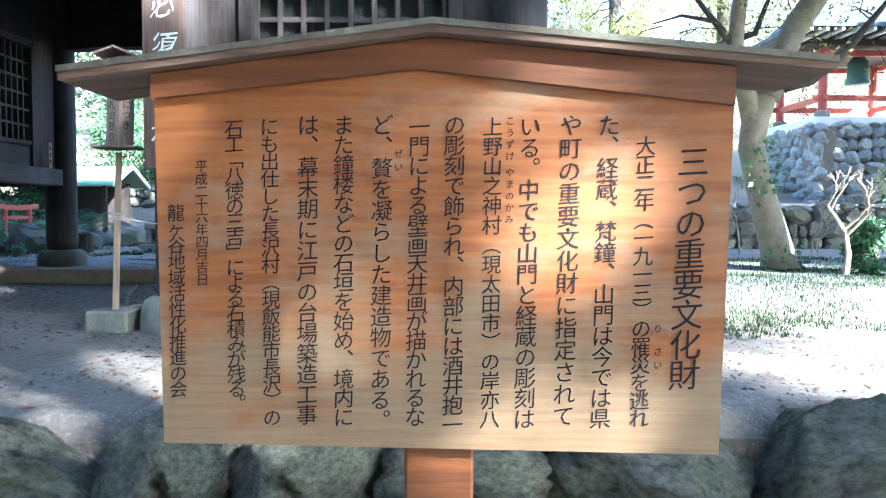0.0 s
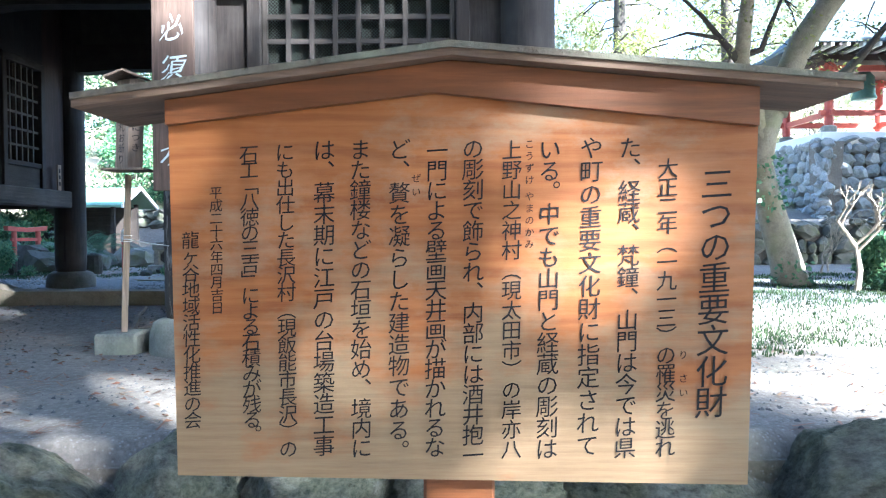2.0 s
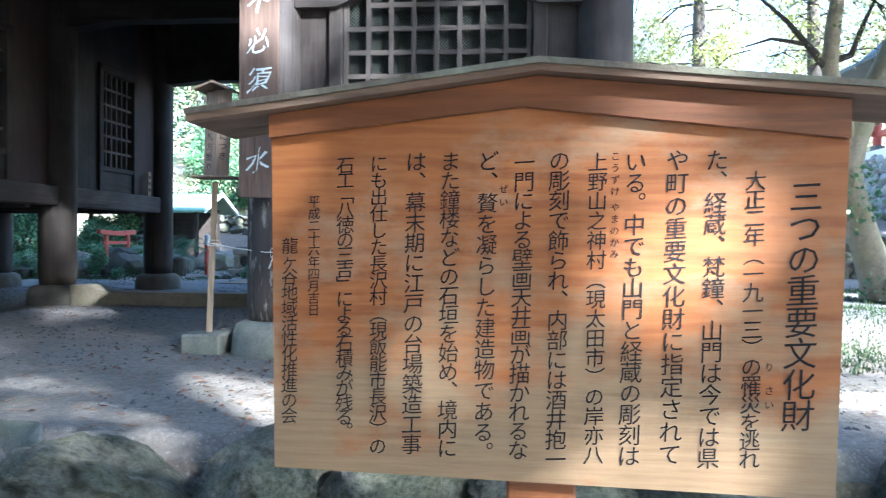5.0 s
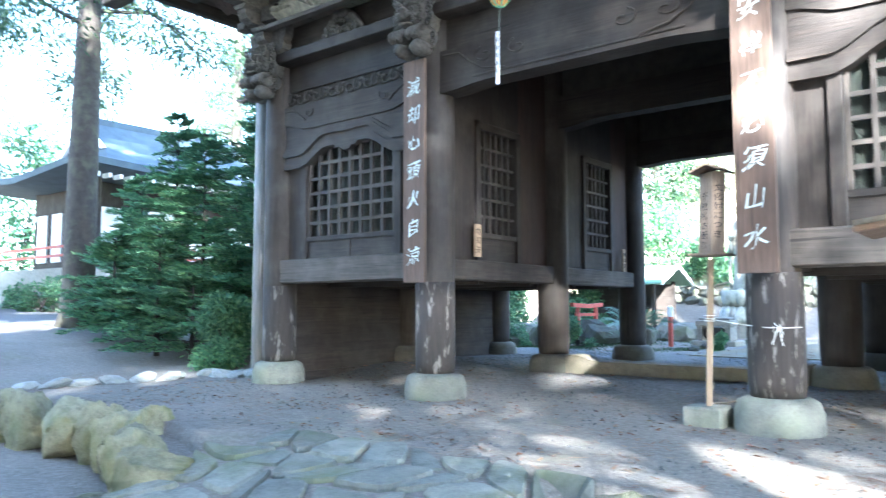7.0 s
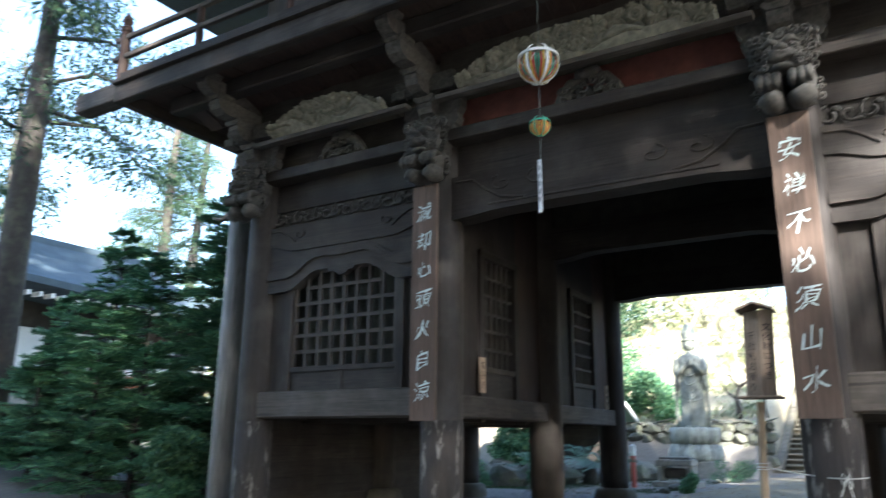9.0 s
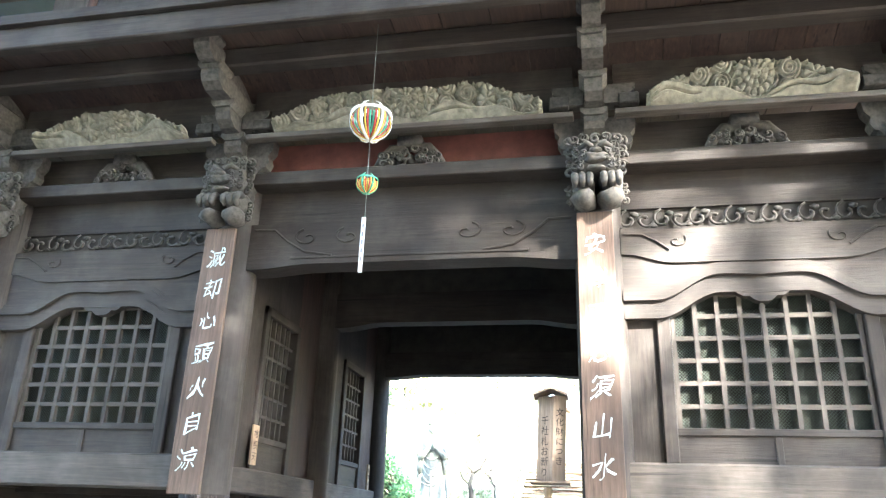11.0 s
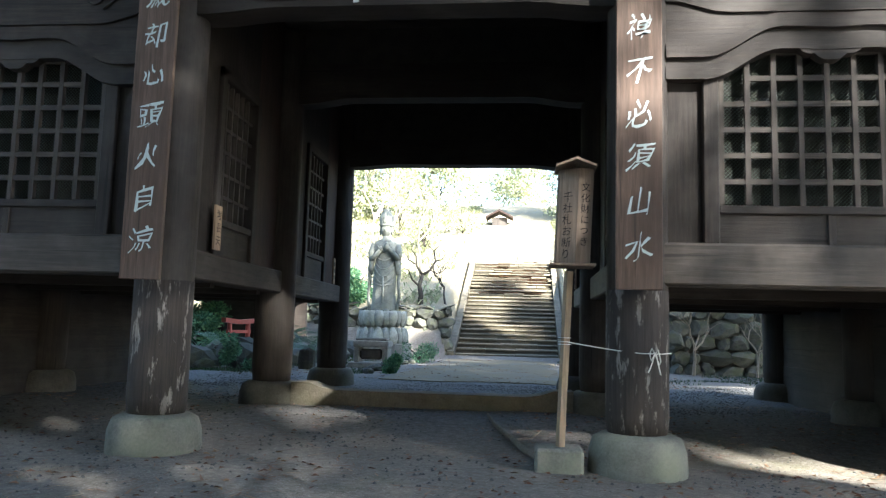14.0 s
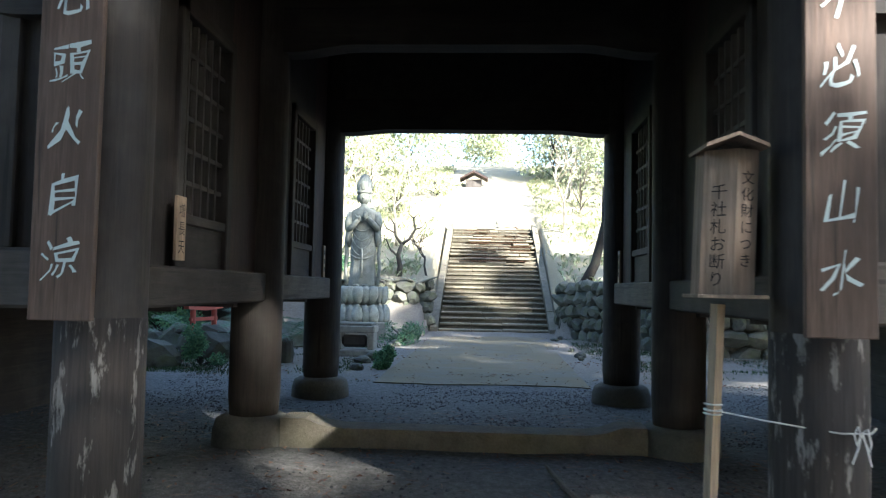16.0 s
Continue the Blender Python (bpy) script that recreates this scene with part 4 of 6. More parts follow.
# ---- notice board in front ----
SY = 1.42
board = thing("notice_board", (0.02, SY, 0.0), "orange varnished wooden notice board with gabled lichen-grey top", "sign")
L, Rr = -0.527, 0.565
o = [(L + 0.005, 1.055), (Rr - 0.012, 1.032), (Rr + 0.005, 1.77), (0.0, 1.815), (L - 0.005, 1.745)]
part("panel", extruded(o, SY, SY + 0.035), VARNISH, board)
part("post", box((-0.06, SY + 0.037, -0.15), (0.078, SY + 0.13, 1.8), 0.006), REDVARNISH, board, "square red-brown varnished post")
EAVE_L, EAVE_R, RIDGE = (-0.684, 1.737), (0.733, 1.764), (-0.006, 1.828)
for (x0, z0), (x1, z1) in ((EAVE_L, RIDGE), (RIDGE, EAVE_R)):
    part("roof_board", extruded([(x0, z0), (x1, z1), (x1, z1 + 0.013), (x0, z0 + 0.013)], SY - 0.058, SY + 0.2), SOFFIT, board, "brown underside board of the little roof")
    part("roof_plank", extruded([(x0, z0 + 0.0135), (x1, z1 + 0.0135), (x1, z1 + 0.025), (x0, z0 + 0.025)], SY - 0.064, SY + 0.206), ROOFPLANK, board, "lichen-speckled roof plank")
# gable board coloured darker than the panel to hold the eave's shade
part("fascia", extruded([(-0.53, 1.71), (-0.036, 1.768), (0.562, 1.705), (0.562, 1.776), (-0.006, 1.826), (-0.53, 1.755)], SY - 0.022, SY - 0.001), REDVARNISH, board, "red-brown gable board darkened with the shade of the eave")

# ---- plants ----


def leaves(blobs, count, size, seed, slim=0.5, droop=0.0, jitter=1.0):
    """Vertices and faces of many small leaf quads spread over the outer part of some blobs (centre, radii)."""
    rg = np.random.RandomState(seed)
    vol = np.array([b[1][0] * b[1][1] * b[1][2] for b in blobs]) ** 0.75
    pick = rg.choice(len(blobs), count, p=vol / vol.sum())
    c = np.array([b[0] for b in blobs])[pick]
    r = np.array([b[1] for b in blobs])[pick]
    d = rg.normal(size=(count, 3))
    d /= np.linalg.norm(d, axis=1)[:, None]
    k = rg.uniform(0.35, 1.0, count) ** 0.5
    p = c + d * r * k[:, None] * (1 + 0.15 * rg.normal(size=(count, 1)))
    u = d * 0.7 + rg.normal(size=(count, 3)) * 0.6 * jitter
    u[:, 2] -= droop
    u /= np.linalg.norm(u, axis=1)[:, None]
    w = np.cross(u, rg.normal(size=(count, 3)))
    w /= np.linalg.norm(w, axis=1)[:, None]
    s = size * rg.uniform(0.6, 1.3, count)[:, None]
    q = np.stack([p, p + u * s * 0.5 + w * s * slim * 0.5, p + u * s, p + u * s * 0.5 - w * s * slim * 0.5], 1).reshape(-1, 3)
    f = np.arange(count * 4).reshape(-1, 4)
    return q.tolist(), f.tolist()


def crown(parent, name, blobs, count, size, seed, material, slim=0.5, droop=0.0):
    v, f = leaves(blobs, count, size, seed, slim, droop)
    org = ORIGIN[parent]
    return raw(name, [(a - org.x, b - org.y, c - org.z) for a, b, c in v], f, material, parent)


def cedar(x, y, tall, r, seed, low=0.35, count=9000, spread_=2.6, label="tall cedar with a straight brown trunk and drooping foliage", leafmat=None, size=0.3):
    z0 = height(x, y) - 0.1
    rnd = random.Random(seed)
    ob = thing("cedar_tree", (x, y, z0), label, "tree", "cedars round the gate")
    lean = rnd.uniform(-0.015, 0.015)
    pts = [(x + lean * h * 3, y + lean * h, z0 + h) for h in (0, 0.4, 1.2, 3, tall * 0.4, tall * 0.7, tall)]
    part("trunk", tube(pts, [r * 1.5, r * 1.18, r * 1.03, r, r * 0.8, r * 0.5, 0.05], 16), BARK, ob, "", True)
    blobs, limbs = [], bmesh.new()
    h = tall * low
    while h < tall:
        a = rnd.uniform(0, 6.28)
        w = spread_ * (1.1 - 0.75 * (h - tall * low) / (tall * (1 - low))) * rnd.uniform(0.6, 1.2)
        q = (x + w * math.cos(a), y + w * math.sin(a), z0 + h - 0.25 * w)
        limbs = tube([(x, y, z0 + h), (x + 0.5 * w * math.cos(a), y + 0.5 * w * math.sin(a), z0 + h + 0.1), q], [0.07, 0.045, 0.015], 5, limbs)
        for k in (0.45, 0.75, 1.0):
            blobs.append(((x + k * w * math.cos(a), y + k * w * math.sin(a), z0 + h - 0.22 * k * w), (0.45 * w * 0.7 + 0.2, 0.45 * w * 0.7 + 0.2, 0.28 + 0.1 * w)))
        h += rnd.uniform(0.3, 0.6)
    part("limb", limbs, BARK, ob)
    crown(ob, "crown", blobs, count, size, seed, leafmat or CEDAR, 0.28, 0.5)
    return ob


def shrub(x, y, tall, wide, seed, material, label, count=6000, size=0.12, slim=0.45, name="shrub", cat="shrub", cone=0.6):
    z0 = height(x, y) - 0.05
    rnd = random.Random(seed)
    ob = thing(name, (x, y, z0), label, cat)
    stems = bmesh.new()
    blobs = []
    n = max(6, int(tall * 9)) if tall < 3 else int(tall * 5)
    stem = 1.0 if tall < 3 else 0.55
    for k in range(n):
        h = tall * (0.12 + 0.88 * (k + 0.5) / n)
        w = wide * (1 - cone * (h / tall) ** 1.3) * rnd.uniform(0.5, 1.05)
        a = rnd.uniform(0, 6.28)
        q = (x + w * 0.75 * math.cos(a), y + w * 0.75 * math.sin(a), z0 + h)
        stems = tube([(x, y, z0 + h * 0.3), (x + 0.3 * w * math.cos(a), y + 0.3 * w * math.sin(a), z0 + h * 0.7), q], [0.035 * stem, 0.022 * stem, 0.006], 4, stems)
        s = wide * rnd.uniform(0.22, 0.42)
        blobs.append((q, (s, s, s * 0.75)))
    part("stem", stems, BARK, ob)
    crown(ob, "crown", blobs, count, size, seed, material, slim, 0.1)
    return ob


def bare_tree(x, y, tall, seed, label, r=0.06, material=None, depth=4, name="bare_tree"):
    z0 = height(x, y) - 0.05
    rnd = random.Random(seed)
    ob = thing(name, (x, y, z0), label, "tree")
    bm = bmesh.new()

    def grow(p, d, length, rad, level):
        nonlocal bm
        mid = p + d * length * 0.5 + Vector((rnd.uniform(-1, 1), rnd.uniform(-1, 1), 0)) * length * 0.09
        end = p + d * length
        bm = tube([p, mid, end], [rad, rad * 0.8, rad * 0.55], 6 if level < 2 else 4, bm)
        if level >= depth:
            return
        for k in range(rnd.choice((2, 3)) if level else 3):
            v = Vector((rnd.uniform(-1, 1), rnd.uniform(-1, 1), rnd.uniform(0.0, 1.0))).normalized()
            grow(p + d * length * rnd.uniform(0.7, 1.0), (d * 0.65 + v * 0.75).normalized(), length * rnd.uniform(0.55, 0.8), rad * 0.58, level + 1)

    grow(Vector((x, y, z0)), Vector((rnd.uniform(-0.15, 0.15), rnd.uniform(-0.1, 0.1), 1)).normalized(), tall * 0.38, r, 0)
    part("branch", bm, material or TWIG, ob)
    return ob


def conifer(x, y, tall, wide, seed, material, label):
    """A young conifer: one leader with tiers of flat feathery sprays."""
    z0 = height(x, y) - 0.05
    rnd = random.Random(seed)
    rg = np.random.RandomState(seed)
    ob = thing("young_conifer", (x, y, z0), label, "conifer", "young conifers beside the gate")
    part("trunk", tube([(x, y, z0), (x + 0.03, y, z0 + tall * 0.5), (x, y + 0.02, z0 + tall)], [0.06, 0.04, 0.008], 6), BARK, ob)
    limbs = bmesh.new()
    quads = []
    for k in range(int(tall * 24)):
        h = tall * (0.06 + 0.92 * rnd.random())
        a = rnd.uniform(0, 6.283)
        ln = wide * (1 - (h / tall) ** 1.5) * rnd.uniform(0.5, 1.15) + 0.2
        up = rnd.uniform(0.05, 0.45)
        o, d, s = np.array((x, y, z0 + h)), np.array((math.cos(a), math.sin(a), up)), np.array((-math.sin(a), math.cos(a), 0.0))
        tip = o + d * ln + np.array((0, 0, -0.16 * ln))
        limbs = tube([tuple(o), tuple(o + d * ln * 0.5), tuple(tip)], [0.016, 0.01, 0.003], 3, limbs)
        n = int(60 + 110 * ln)
        t = rg.uniform(0.12, 1.0, n)[:, None]
        side = rg.choice((-1.0, 1.0), n)[:, None]
        p = o + d * ln * t + np.array((0, 0, -0.16 * ln)) * t ** 2
        reach = (0.08 + 0.24 * ln * (1 - t) ** 0.7 * t ** 0.3) * rg.uniform(0, 1, n)[:, None]
        p = p + s * side * reach + np.array((0, 0, -0.2)) * reach + rg.normal(size=(n, 3)) * 0.015
        u = d * 0.75 + s * side * rg.uniform(0.3, 0.9, n)[:, None] + rg.normal(size=(n, 3)) * 0.2
        u /= np.linalg.norm(u, axis=1)[:, None]
        w = np.cross(u, np.array((0, 0, 1.0)) + rg.normal(size=(n, 3)) * 0.35)
        w /= np.linalg.norm(w, axis=1)[:, None]
        z = rg.uniform(0.09, 0.19, n)[:, None]
        quads.append(np.stack([p, p + u * z * 0.5 + w * z * 0.17, p + u * z, p + u * z * 0.5 - w * z * 0.17], 1).reshape(-1, 3))
    v = np.concatenate(quads) - np.array(tuple(ORIGIN[ob]))
    part("branch", limbs, BARK, ob)
    raw("needles", v.tolist(), np.arange(len(v)).reshape(-1, 4).tolist(), material, ob)
    return ob


# unseen cedars behind the walk that shade the gate
for k, (x, y, t) in enumerate(((-4.8, -6.2, 20), (-1.8, -6.8, 22), (1.2, -6, 21), (3.2, -6.6, 20), (8.2, -6.2, 19), (12.3, -6.8, 18), (0, -11, 24), (5, -11.5, 23), (-8.5, -7, 20), (-12.5, -9, 21))):
    cedar(x, y, t, 0.33, 40 + k, 0.2, (7000, 7000, 8000, 12000, 4500, 11500, 9000, 8000, 6000, 9000)[k], 3.0, size=0.42)
# unseen cedars off to the right, added to shade the stairs and rear wall
for k, (x, y, t) in enumerate(((8.8, 8.0, 19), (12.5, 9.2, 22), (16.5, 7.6, 24), (17.5, 11.2, 22))):
    cedar(x, y, t, 0.33, 140 + k, 0.3, 16000, 3.2, size=0.4)
# unseen cedars farther back, added to cut the sky light on the gate
for k, (x, y, t) in enumerate(((-14, -16, 21), (-9.5, -18, 22), (-5, -16.5, 21), (-0.5, -18.5, 22), (4, -17, 21), (9, -18, 22), (-18, -12, 20))):
    cedar(x, y, t, 0.33, 170 + k, 0.12, 12000, 3.6, size=0.5)
# unseen high-crowned cedars, added to shade the hall and storehouse
for k, (x, y) in enumerate(((-7.5, -3.8), (-11.2, -5.5), (-14.6, -5.0), (-19.0, -4.5))):
    cedar(x, y, 31, 0.4, 190 + k, 0.56, 14000, 4.0, size=0.5)
# cedars to the west
for k, (x, y, t, r) in enumerate(((-20.6, 9.1, 20, 0.40), (-29.5, 8.65, 22, 0.5), (-46, 13, 24, 0.4), (-41, 7, 24, 0.45), (-50, 24, 26, 0.45), (-40, 30, 24, 0.4), (-26, 30, 22, 0.4), (-53, 17, 24, 0.4), (-48, 9, 23, 0.4), (-36, 25, 23, 0.4), (-57, 11, 25, 0.45))):
    cedar(x, y, t, r, 10 + k, 0.4 if k < 2 else 0.3, 15000 if k < 2 else 20000, 3.4, size=0.21)
# unseen high-crowned cedar, added to keep sun off the inner wall
cedar(8.4, -9.9, 26, 0.33, 31, 0.5, 15000, 3.8, size=0.42)
# evergreens out of view, added only for their shade on the belfry wall
for k, (x, y) in enumerate(((20.5, 18.0), (24.5, 18.8), (29, 20))):
    shrub(x, y, 11.5, 3.2, 330 + k, SHRUB, "unseen broad evergreen added to shade the bell tower wall", 9000, 0.4, 0.5, "evergreen_tree", "tree", 0.3)
for k, (x, y, h, w) in enumerate(((-12.2, 9.0, 5.2, 1.4), (-13.6, 9.8, 5.6, 1.7), (-15.0, 9.2, 4.4, 1.7), (-16.6, 9.5, 4.9, 1.8), (-18.4, 9.6, 3.6, 1.8), (-12.6, 11.5, 6.0, 1.6), (-13.2, 7.8, 1.7, 1.2), (-11.8, 7.6, 1.2, 0.8), (-20.3, 10.4, 3.0, 1.6), (-14.6, 7.9, 2.4, 1.1), (-17.2, 8.3, 2.2, 1.2))):
    if h > 1.5:
        conifer(x, y, h * 1.15, w, 60 + k, SHRUB, "young feathery conifer with pointed tip beside the gate")
    else:
        shrub(x, y, h, w, 60 + k, SHRUB, "low bushy evergreen shrub beside the gate", 6000, 0.12, 0.32, cone=0.7)
for k, (x, y, h, w) in enumerate(((-52, 8, 11, 4), (-58, 14, 13, 4.5), (-56, 22, 12, 4.5), (-50, 32, 12, 4.5), (-60, 2, 12, 4.5), (-42, 38, 11, 4), (-34, 36, 10, 4), (-22, 34, 9, 3.6))):
    shrub(x, y, h, w, 800 + k, LIGHTLEAF if k % 2 else SHRUB, "sunlit tree beyond the temple hall", 5000, 0.4, 0.5, "distant_tree", "tree", 0.3)
# hill trees behind
rnd = random.Random(77)
for k in range(16):
    x, y = -30 + 3.4 * k + rnd.uniform(-1, 1), rnd.uniform(36, 58)
    if -15 < x < 2:
        continue
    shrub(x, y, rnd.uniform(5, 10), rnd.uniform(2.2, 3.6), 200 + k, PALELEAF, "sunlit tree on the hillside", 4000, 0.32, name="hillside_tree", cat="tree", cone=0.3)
shrub(-14.5, 34, 9, 3.0, 300, CEDAR, "dark evergreen on the slope", 6000, 0.25, name="evergreen_tree", cat="tree", cone=0.5)

# ---- writing on the notice board ----


def on_board(px, py):
    """Board places from a plan of the text in a 1568-wide layout."""
    return (px - 797) * 0.001069 * (1 + (py - 500) * 2.2e-5) + 0.014, 1.9145 + 0.0068 * (px - 290) / 1018 - 0.00106 * py


UPRIGHT = {40: 0xFE35, 41: 0xFE36, 0x300C: 0xFE41, 0x300D: 0xFE42}


def board_column(text, x0, x1, y0, y1, size, name="text_column", kind=True):
    n = max(1, len(text) - 1)
    vs, fs = [], []
    org = ORIGIN[board]
    for i, ch in enumerate(text.translate(UPRIGHT)):
        px, py = x0 + (x1 - x0) * i / n, y0 + (y1 - y0) * i / n
        cx, cz = on_board(px, py)
        s = size * 0.00106
        g, faces = glyph(ch)
        k = len(vs)
        for gx, gy in g:
            if ch in "、。":
                gx, gy = gx + 0.6, gy + 0.6
            vs.append(tuple(Vector((cx + s * (gx + 0.03 * gy), SY - 0.002, cz + s * (gy + 0.06 * gx))) - org))
        fs += [tuple(j + k for j in f) for f in faces]
    ob = raw(name, vs, fs, INK, board)
    ob["kind"] = "stuff"


for row in (("三つの重要文化財", 1246, 1233, 303, 690, 60), ("大正二年(一九一三)の罹災を逃れ", 1160, 1152, 275, 770, 38), ("た、経蔵、梵鐘、山門は今では県", 1094, 1082, 238, 770, 41),
            ("や町の重要文化財に指定されて", 1026, 1016, 238, 765, 42), ("いる。中でも山門と経蔵の彫刻は", 953, 945, 240, 770, 41), ("上野山之神村(現太田市)の岸亦八", 886, 883, 240, 770, 37),
            ("の彫刻で飾られ、内部には酒井抱一", 818, 816, 237, 780, 40), ("一門による壁画天井画が描かれるな", 755, 749, 240, 765, 40), ("ど、贅を凝らした建造物である。", 689, 686, 237, 772, 40),
            ("また鐘楼などの石垣を始め、境内に", 620, 621, 237, 765, 39), ("は、幕末期に江戸の台場築造工事", 557, 555, 237, 760, 40), ("にも出仕した長沢村(現飯能市長沢)の", 488, 493, 240, 765, 35),
            ("石工「八徳の三吉」による石積みが残る。", 425, 430, 243, 740, 35), ("平成二十六年四月吉日", 367, 369, 310, 513, 24), ("龍ヶ谷地域活性化推進の会", 322, 326, 393, 712, 33),
            ("こうずけ", 917, 917, 230, 293, 17), ("やまのかみ", 917, 916, 322, 406, 17), ("ぜい", 718, 718, 288, 312, 17), ("り", 1185, 1185, 605, 605, 17), ("さい", 1185, 1185, 647, 672, 17)):
    board_column(*row)

# ---- post sign beside the pillar ----
PX, PY = -2.755, 6.40
psign = thing("post_sign", (PX, PY, 0.45), "slim wooden post sign with a small roofed board", "sign")
part("block", box((PX - 0.19, PY - 0.17, 0.42), (PX + 0.17, PY + 0.17, 0.66), 0.02), PLINTH, psign, "rough concrete foot block")
lean = 0.085
part("pole", tube([(PX, PY, 0.6), (PX + lean * 0.65, PY, 2.0)], 0.036, 4), wood("pale_pole_wood", (0.36, 0.27, 0.18), "z", wear=0.3), psign)
TAN = wood("tan_board_wood", (0.25, 0.18, 0.13), "z", wear=0.4)
zb, zt = 2.05, 2.80


def pface(u, z, face):
    """Places on the two faces of the box; u from -0.5 to 0.5."""
    k = PX + lean * (z - 0.6) / 2.2
    if face == 0:
        return (k - 0.105 + 0.145 * (u + 0.5), PY - 0.02 - 0.09 * (u + 0.5), z)
    return (k + 0.04 + 0.115 * (u + 0.5), PY - 0.11 + 0.03 * (u + 0.5), z)


pb = bmesh.new()
lo = [pb.verts.new(p) for p in (pface(-0.5, zb, 0), pface(0.5, zb, 0), pface(0.5, zb, 1), (PX - 0.06, PY + 0.10, zb))]
hi = [pb.verts.new(p) for p in (pface(-0.5, zt, 0), pface(0.5, zt, 0), pface(0.5, zt, 1), (PX - 0.03, PY + 0.10, zt))]
pb.faces.new(lo[::-1])
pb.faces.new(hi)
for i in range(4):
    pb.faces.new((lo[i], lo[(i + 1) % 4], hi[(i + 1) % 4], hi[i]))
part("box", pb, TAN, psign)
part("base_board", box((PX - 0.1, PY - 0.18, zb - 0.02), (PX + 0.25, PY + 0.12, zb), 0.003), TAN, psign)
c = PX + 0.10
part("cap", extruded([(c - 0.16, zt - 0.01), (c, zt + 0.05), (c + 0.15, zt - 0.01), (c + 0.15, zt + 0.01), (c, zt + 0.07), (c - 0.16, zt + 0.01)], PY - 0.2, PY + 0.13), TAN, psign, "small gabled cap")
for face, text, top, pitch, size in ((0, "千社札お断り", zb + 0.53, 0.09, 0.085), (1, "文化財につき", zb + 0.6, 0.085, 0.075)):
    vs_place = lambda u, v, face=face: Vector(pface(u / (0.17 if face == 0 else 0.12), v, face)) + (Vector((-0.003, -0.004, 0)) if face == 0 else Vector((0.0, -0.005, 0)))
    lettering("text_column", text, INK, psign, vs_place, top, pitch, size)["kind"] = "stuff"
cord = thing("tie_cord", (-2.4, 6.2, 1.3), "thin white cord tied round a pillar", "rope")
part("cord", tube([(PX + 0.06, PY - 0.04, 1.45), (-2.5, 6.31, 1.42), (-2.3, 6.27, 1.395), (-2.17, 6.205, 1.385), (-2.02, 6.22, 1.385), (-1.93, 6.35, 1.39)], 0.004, 5), STRAW, cord)
for z in (1.43, 1.45, 1.48):
    part("loop", turned([(0.046, z), (0.05, z + 0.003), (0.046, z + 0.006)], (PX + 0.03, PY, 0), 10), STRAW, cord)
for pts in (((-2.06, 6.2, 1.25), (-2.085, 6.17, 1.29), (-2.1, 6.18, 1.25), (-2.09, 6.18, 1.2), (-2.06, 6.19, 1.25)), ((-2.06, 6.2, 1.25), (-2.04, 6.17, 1.28), (-2.02, 6.18, 1.2), (-2.03, 6.18, 1.17), (-2.06, 6.19, 1.25)), ((-2.06, 6.2, 1.25), (-2.08, 6.18, 1.19), (-2.11, 6.18, 1.11)), ((-2.05, 6.2, 1.25), (-2.04, 6.18, 1.18), (-2.02, 6.18, 1.1))):
    part("bow", tube([(a - 0.02, b_, c_ + 0.135) for a, b_, c_ in pts], 0.0045, 5), STRAW, cord)

# ---- thread balls hanging under the balcony ----
hang = thing("hanging_thread_ball", (-4.22, 5.22, 5.16), "decorative thread balls hanging on a string with a paper strip", "ornament")
CORD = plain("grey_green_cord", (0.16, 0.19, 0.17), 0.8, 0, 0.2, 60)
part("string", tube([(-4.24, 5.3, 6.3), (-4.22, 5.24, 5.16), (-4.18, 5.15, 4.48), (-4.16, 5.1, 4.1)], 0.0028, 5), CORD, hang)


def meridian(at, r, turn, top, w, material, parent, thick=0.004):
    """A flat ribbon running from the bottom of a ball up one side to the latitude given."""
    b = bmesh.new()
    rows = []
    for k in range(15):
        la = -math.pi / 2 + 0.06 + (top + math.pi / 2 - 0.06) * k / 14
        lo = w / max(r * math.cos(la), w * 0.9) / 2
        row = []
        for rr in (r, r - thick):
            for s in (-1, 1):
                row.append(b.verts.new((at[0] + rr * math.cos(la) * math.cos(turn + s * lo), at[1] + rr * math.cos(la) * math.sin(turn + s * lo), at[2] + rr * math.sin(la))))
        rows.append(row)
    for p, q in zip(rows, rows[1:]):
        for c, d in ((0, 1), (1, 3), (3, 2), (2, 0)):
            b.faces.new((p[c], p[d], q[d], q[c]))
    b.faces.new((rows[-1][0], rows[-1][1], rows[-1][3], rows[-1][2]))
    return part("band", b, material, parent, "", True)


def thread_ball(at, r, outer, rim, inner, n):
    core = part("ball", turned([(0.02, -r * 0.86), (r * 0.3, -r * 0.68), (r * 0.5, -r * 0.25), (r * 0.5, r * 0.05), (r * 0.4, r * 0.16), (0.01, r * 0.2)], at, 16), STRING["black"], hang, "", True)
    step = 2 * math.pi / n
    for k in range(n):
        a = 0.35 + step * k
        meridian(at, r, a, 1.08, r * 0.13, STRING[outer], core)
        for q, cname in enumerate(inner):
            for s in (-1, 1):
                meridian(at, r * (0.95 - 0.055 * q), a + s * step * (0.17 + 0.12 * q), 0.32 - 0.06 * q, r * 0.075, STRING[cname], core)
    b = bmesh.new()
    pr = []
    for k in range(33):
        q = 2 * math.pi * k / 32
        pr.append([b.verts.new((at[0] + rr * math.cos(q), at[1] + rr * math.sin(q), at[2] + z)) for rr, z in ((r * 0.965, r * 0.26), (r * 0.925, r * 0.42), (r * 0.89, r * 0.42), (r * 0.93, r * 0.26))])
    for p, q in zip(pr, pr[1:]):
        for c in range(4):
            b.faces.new((p[c], q[c], q[(c + 1) % 4], p[(c + 1) % 4]))
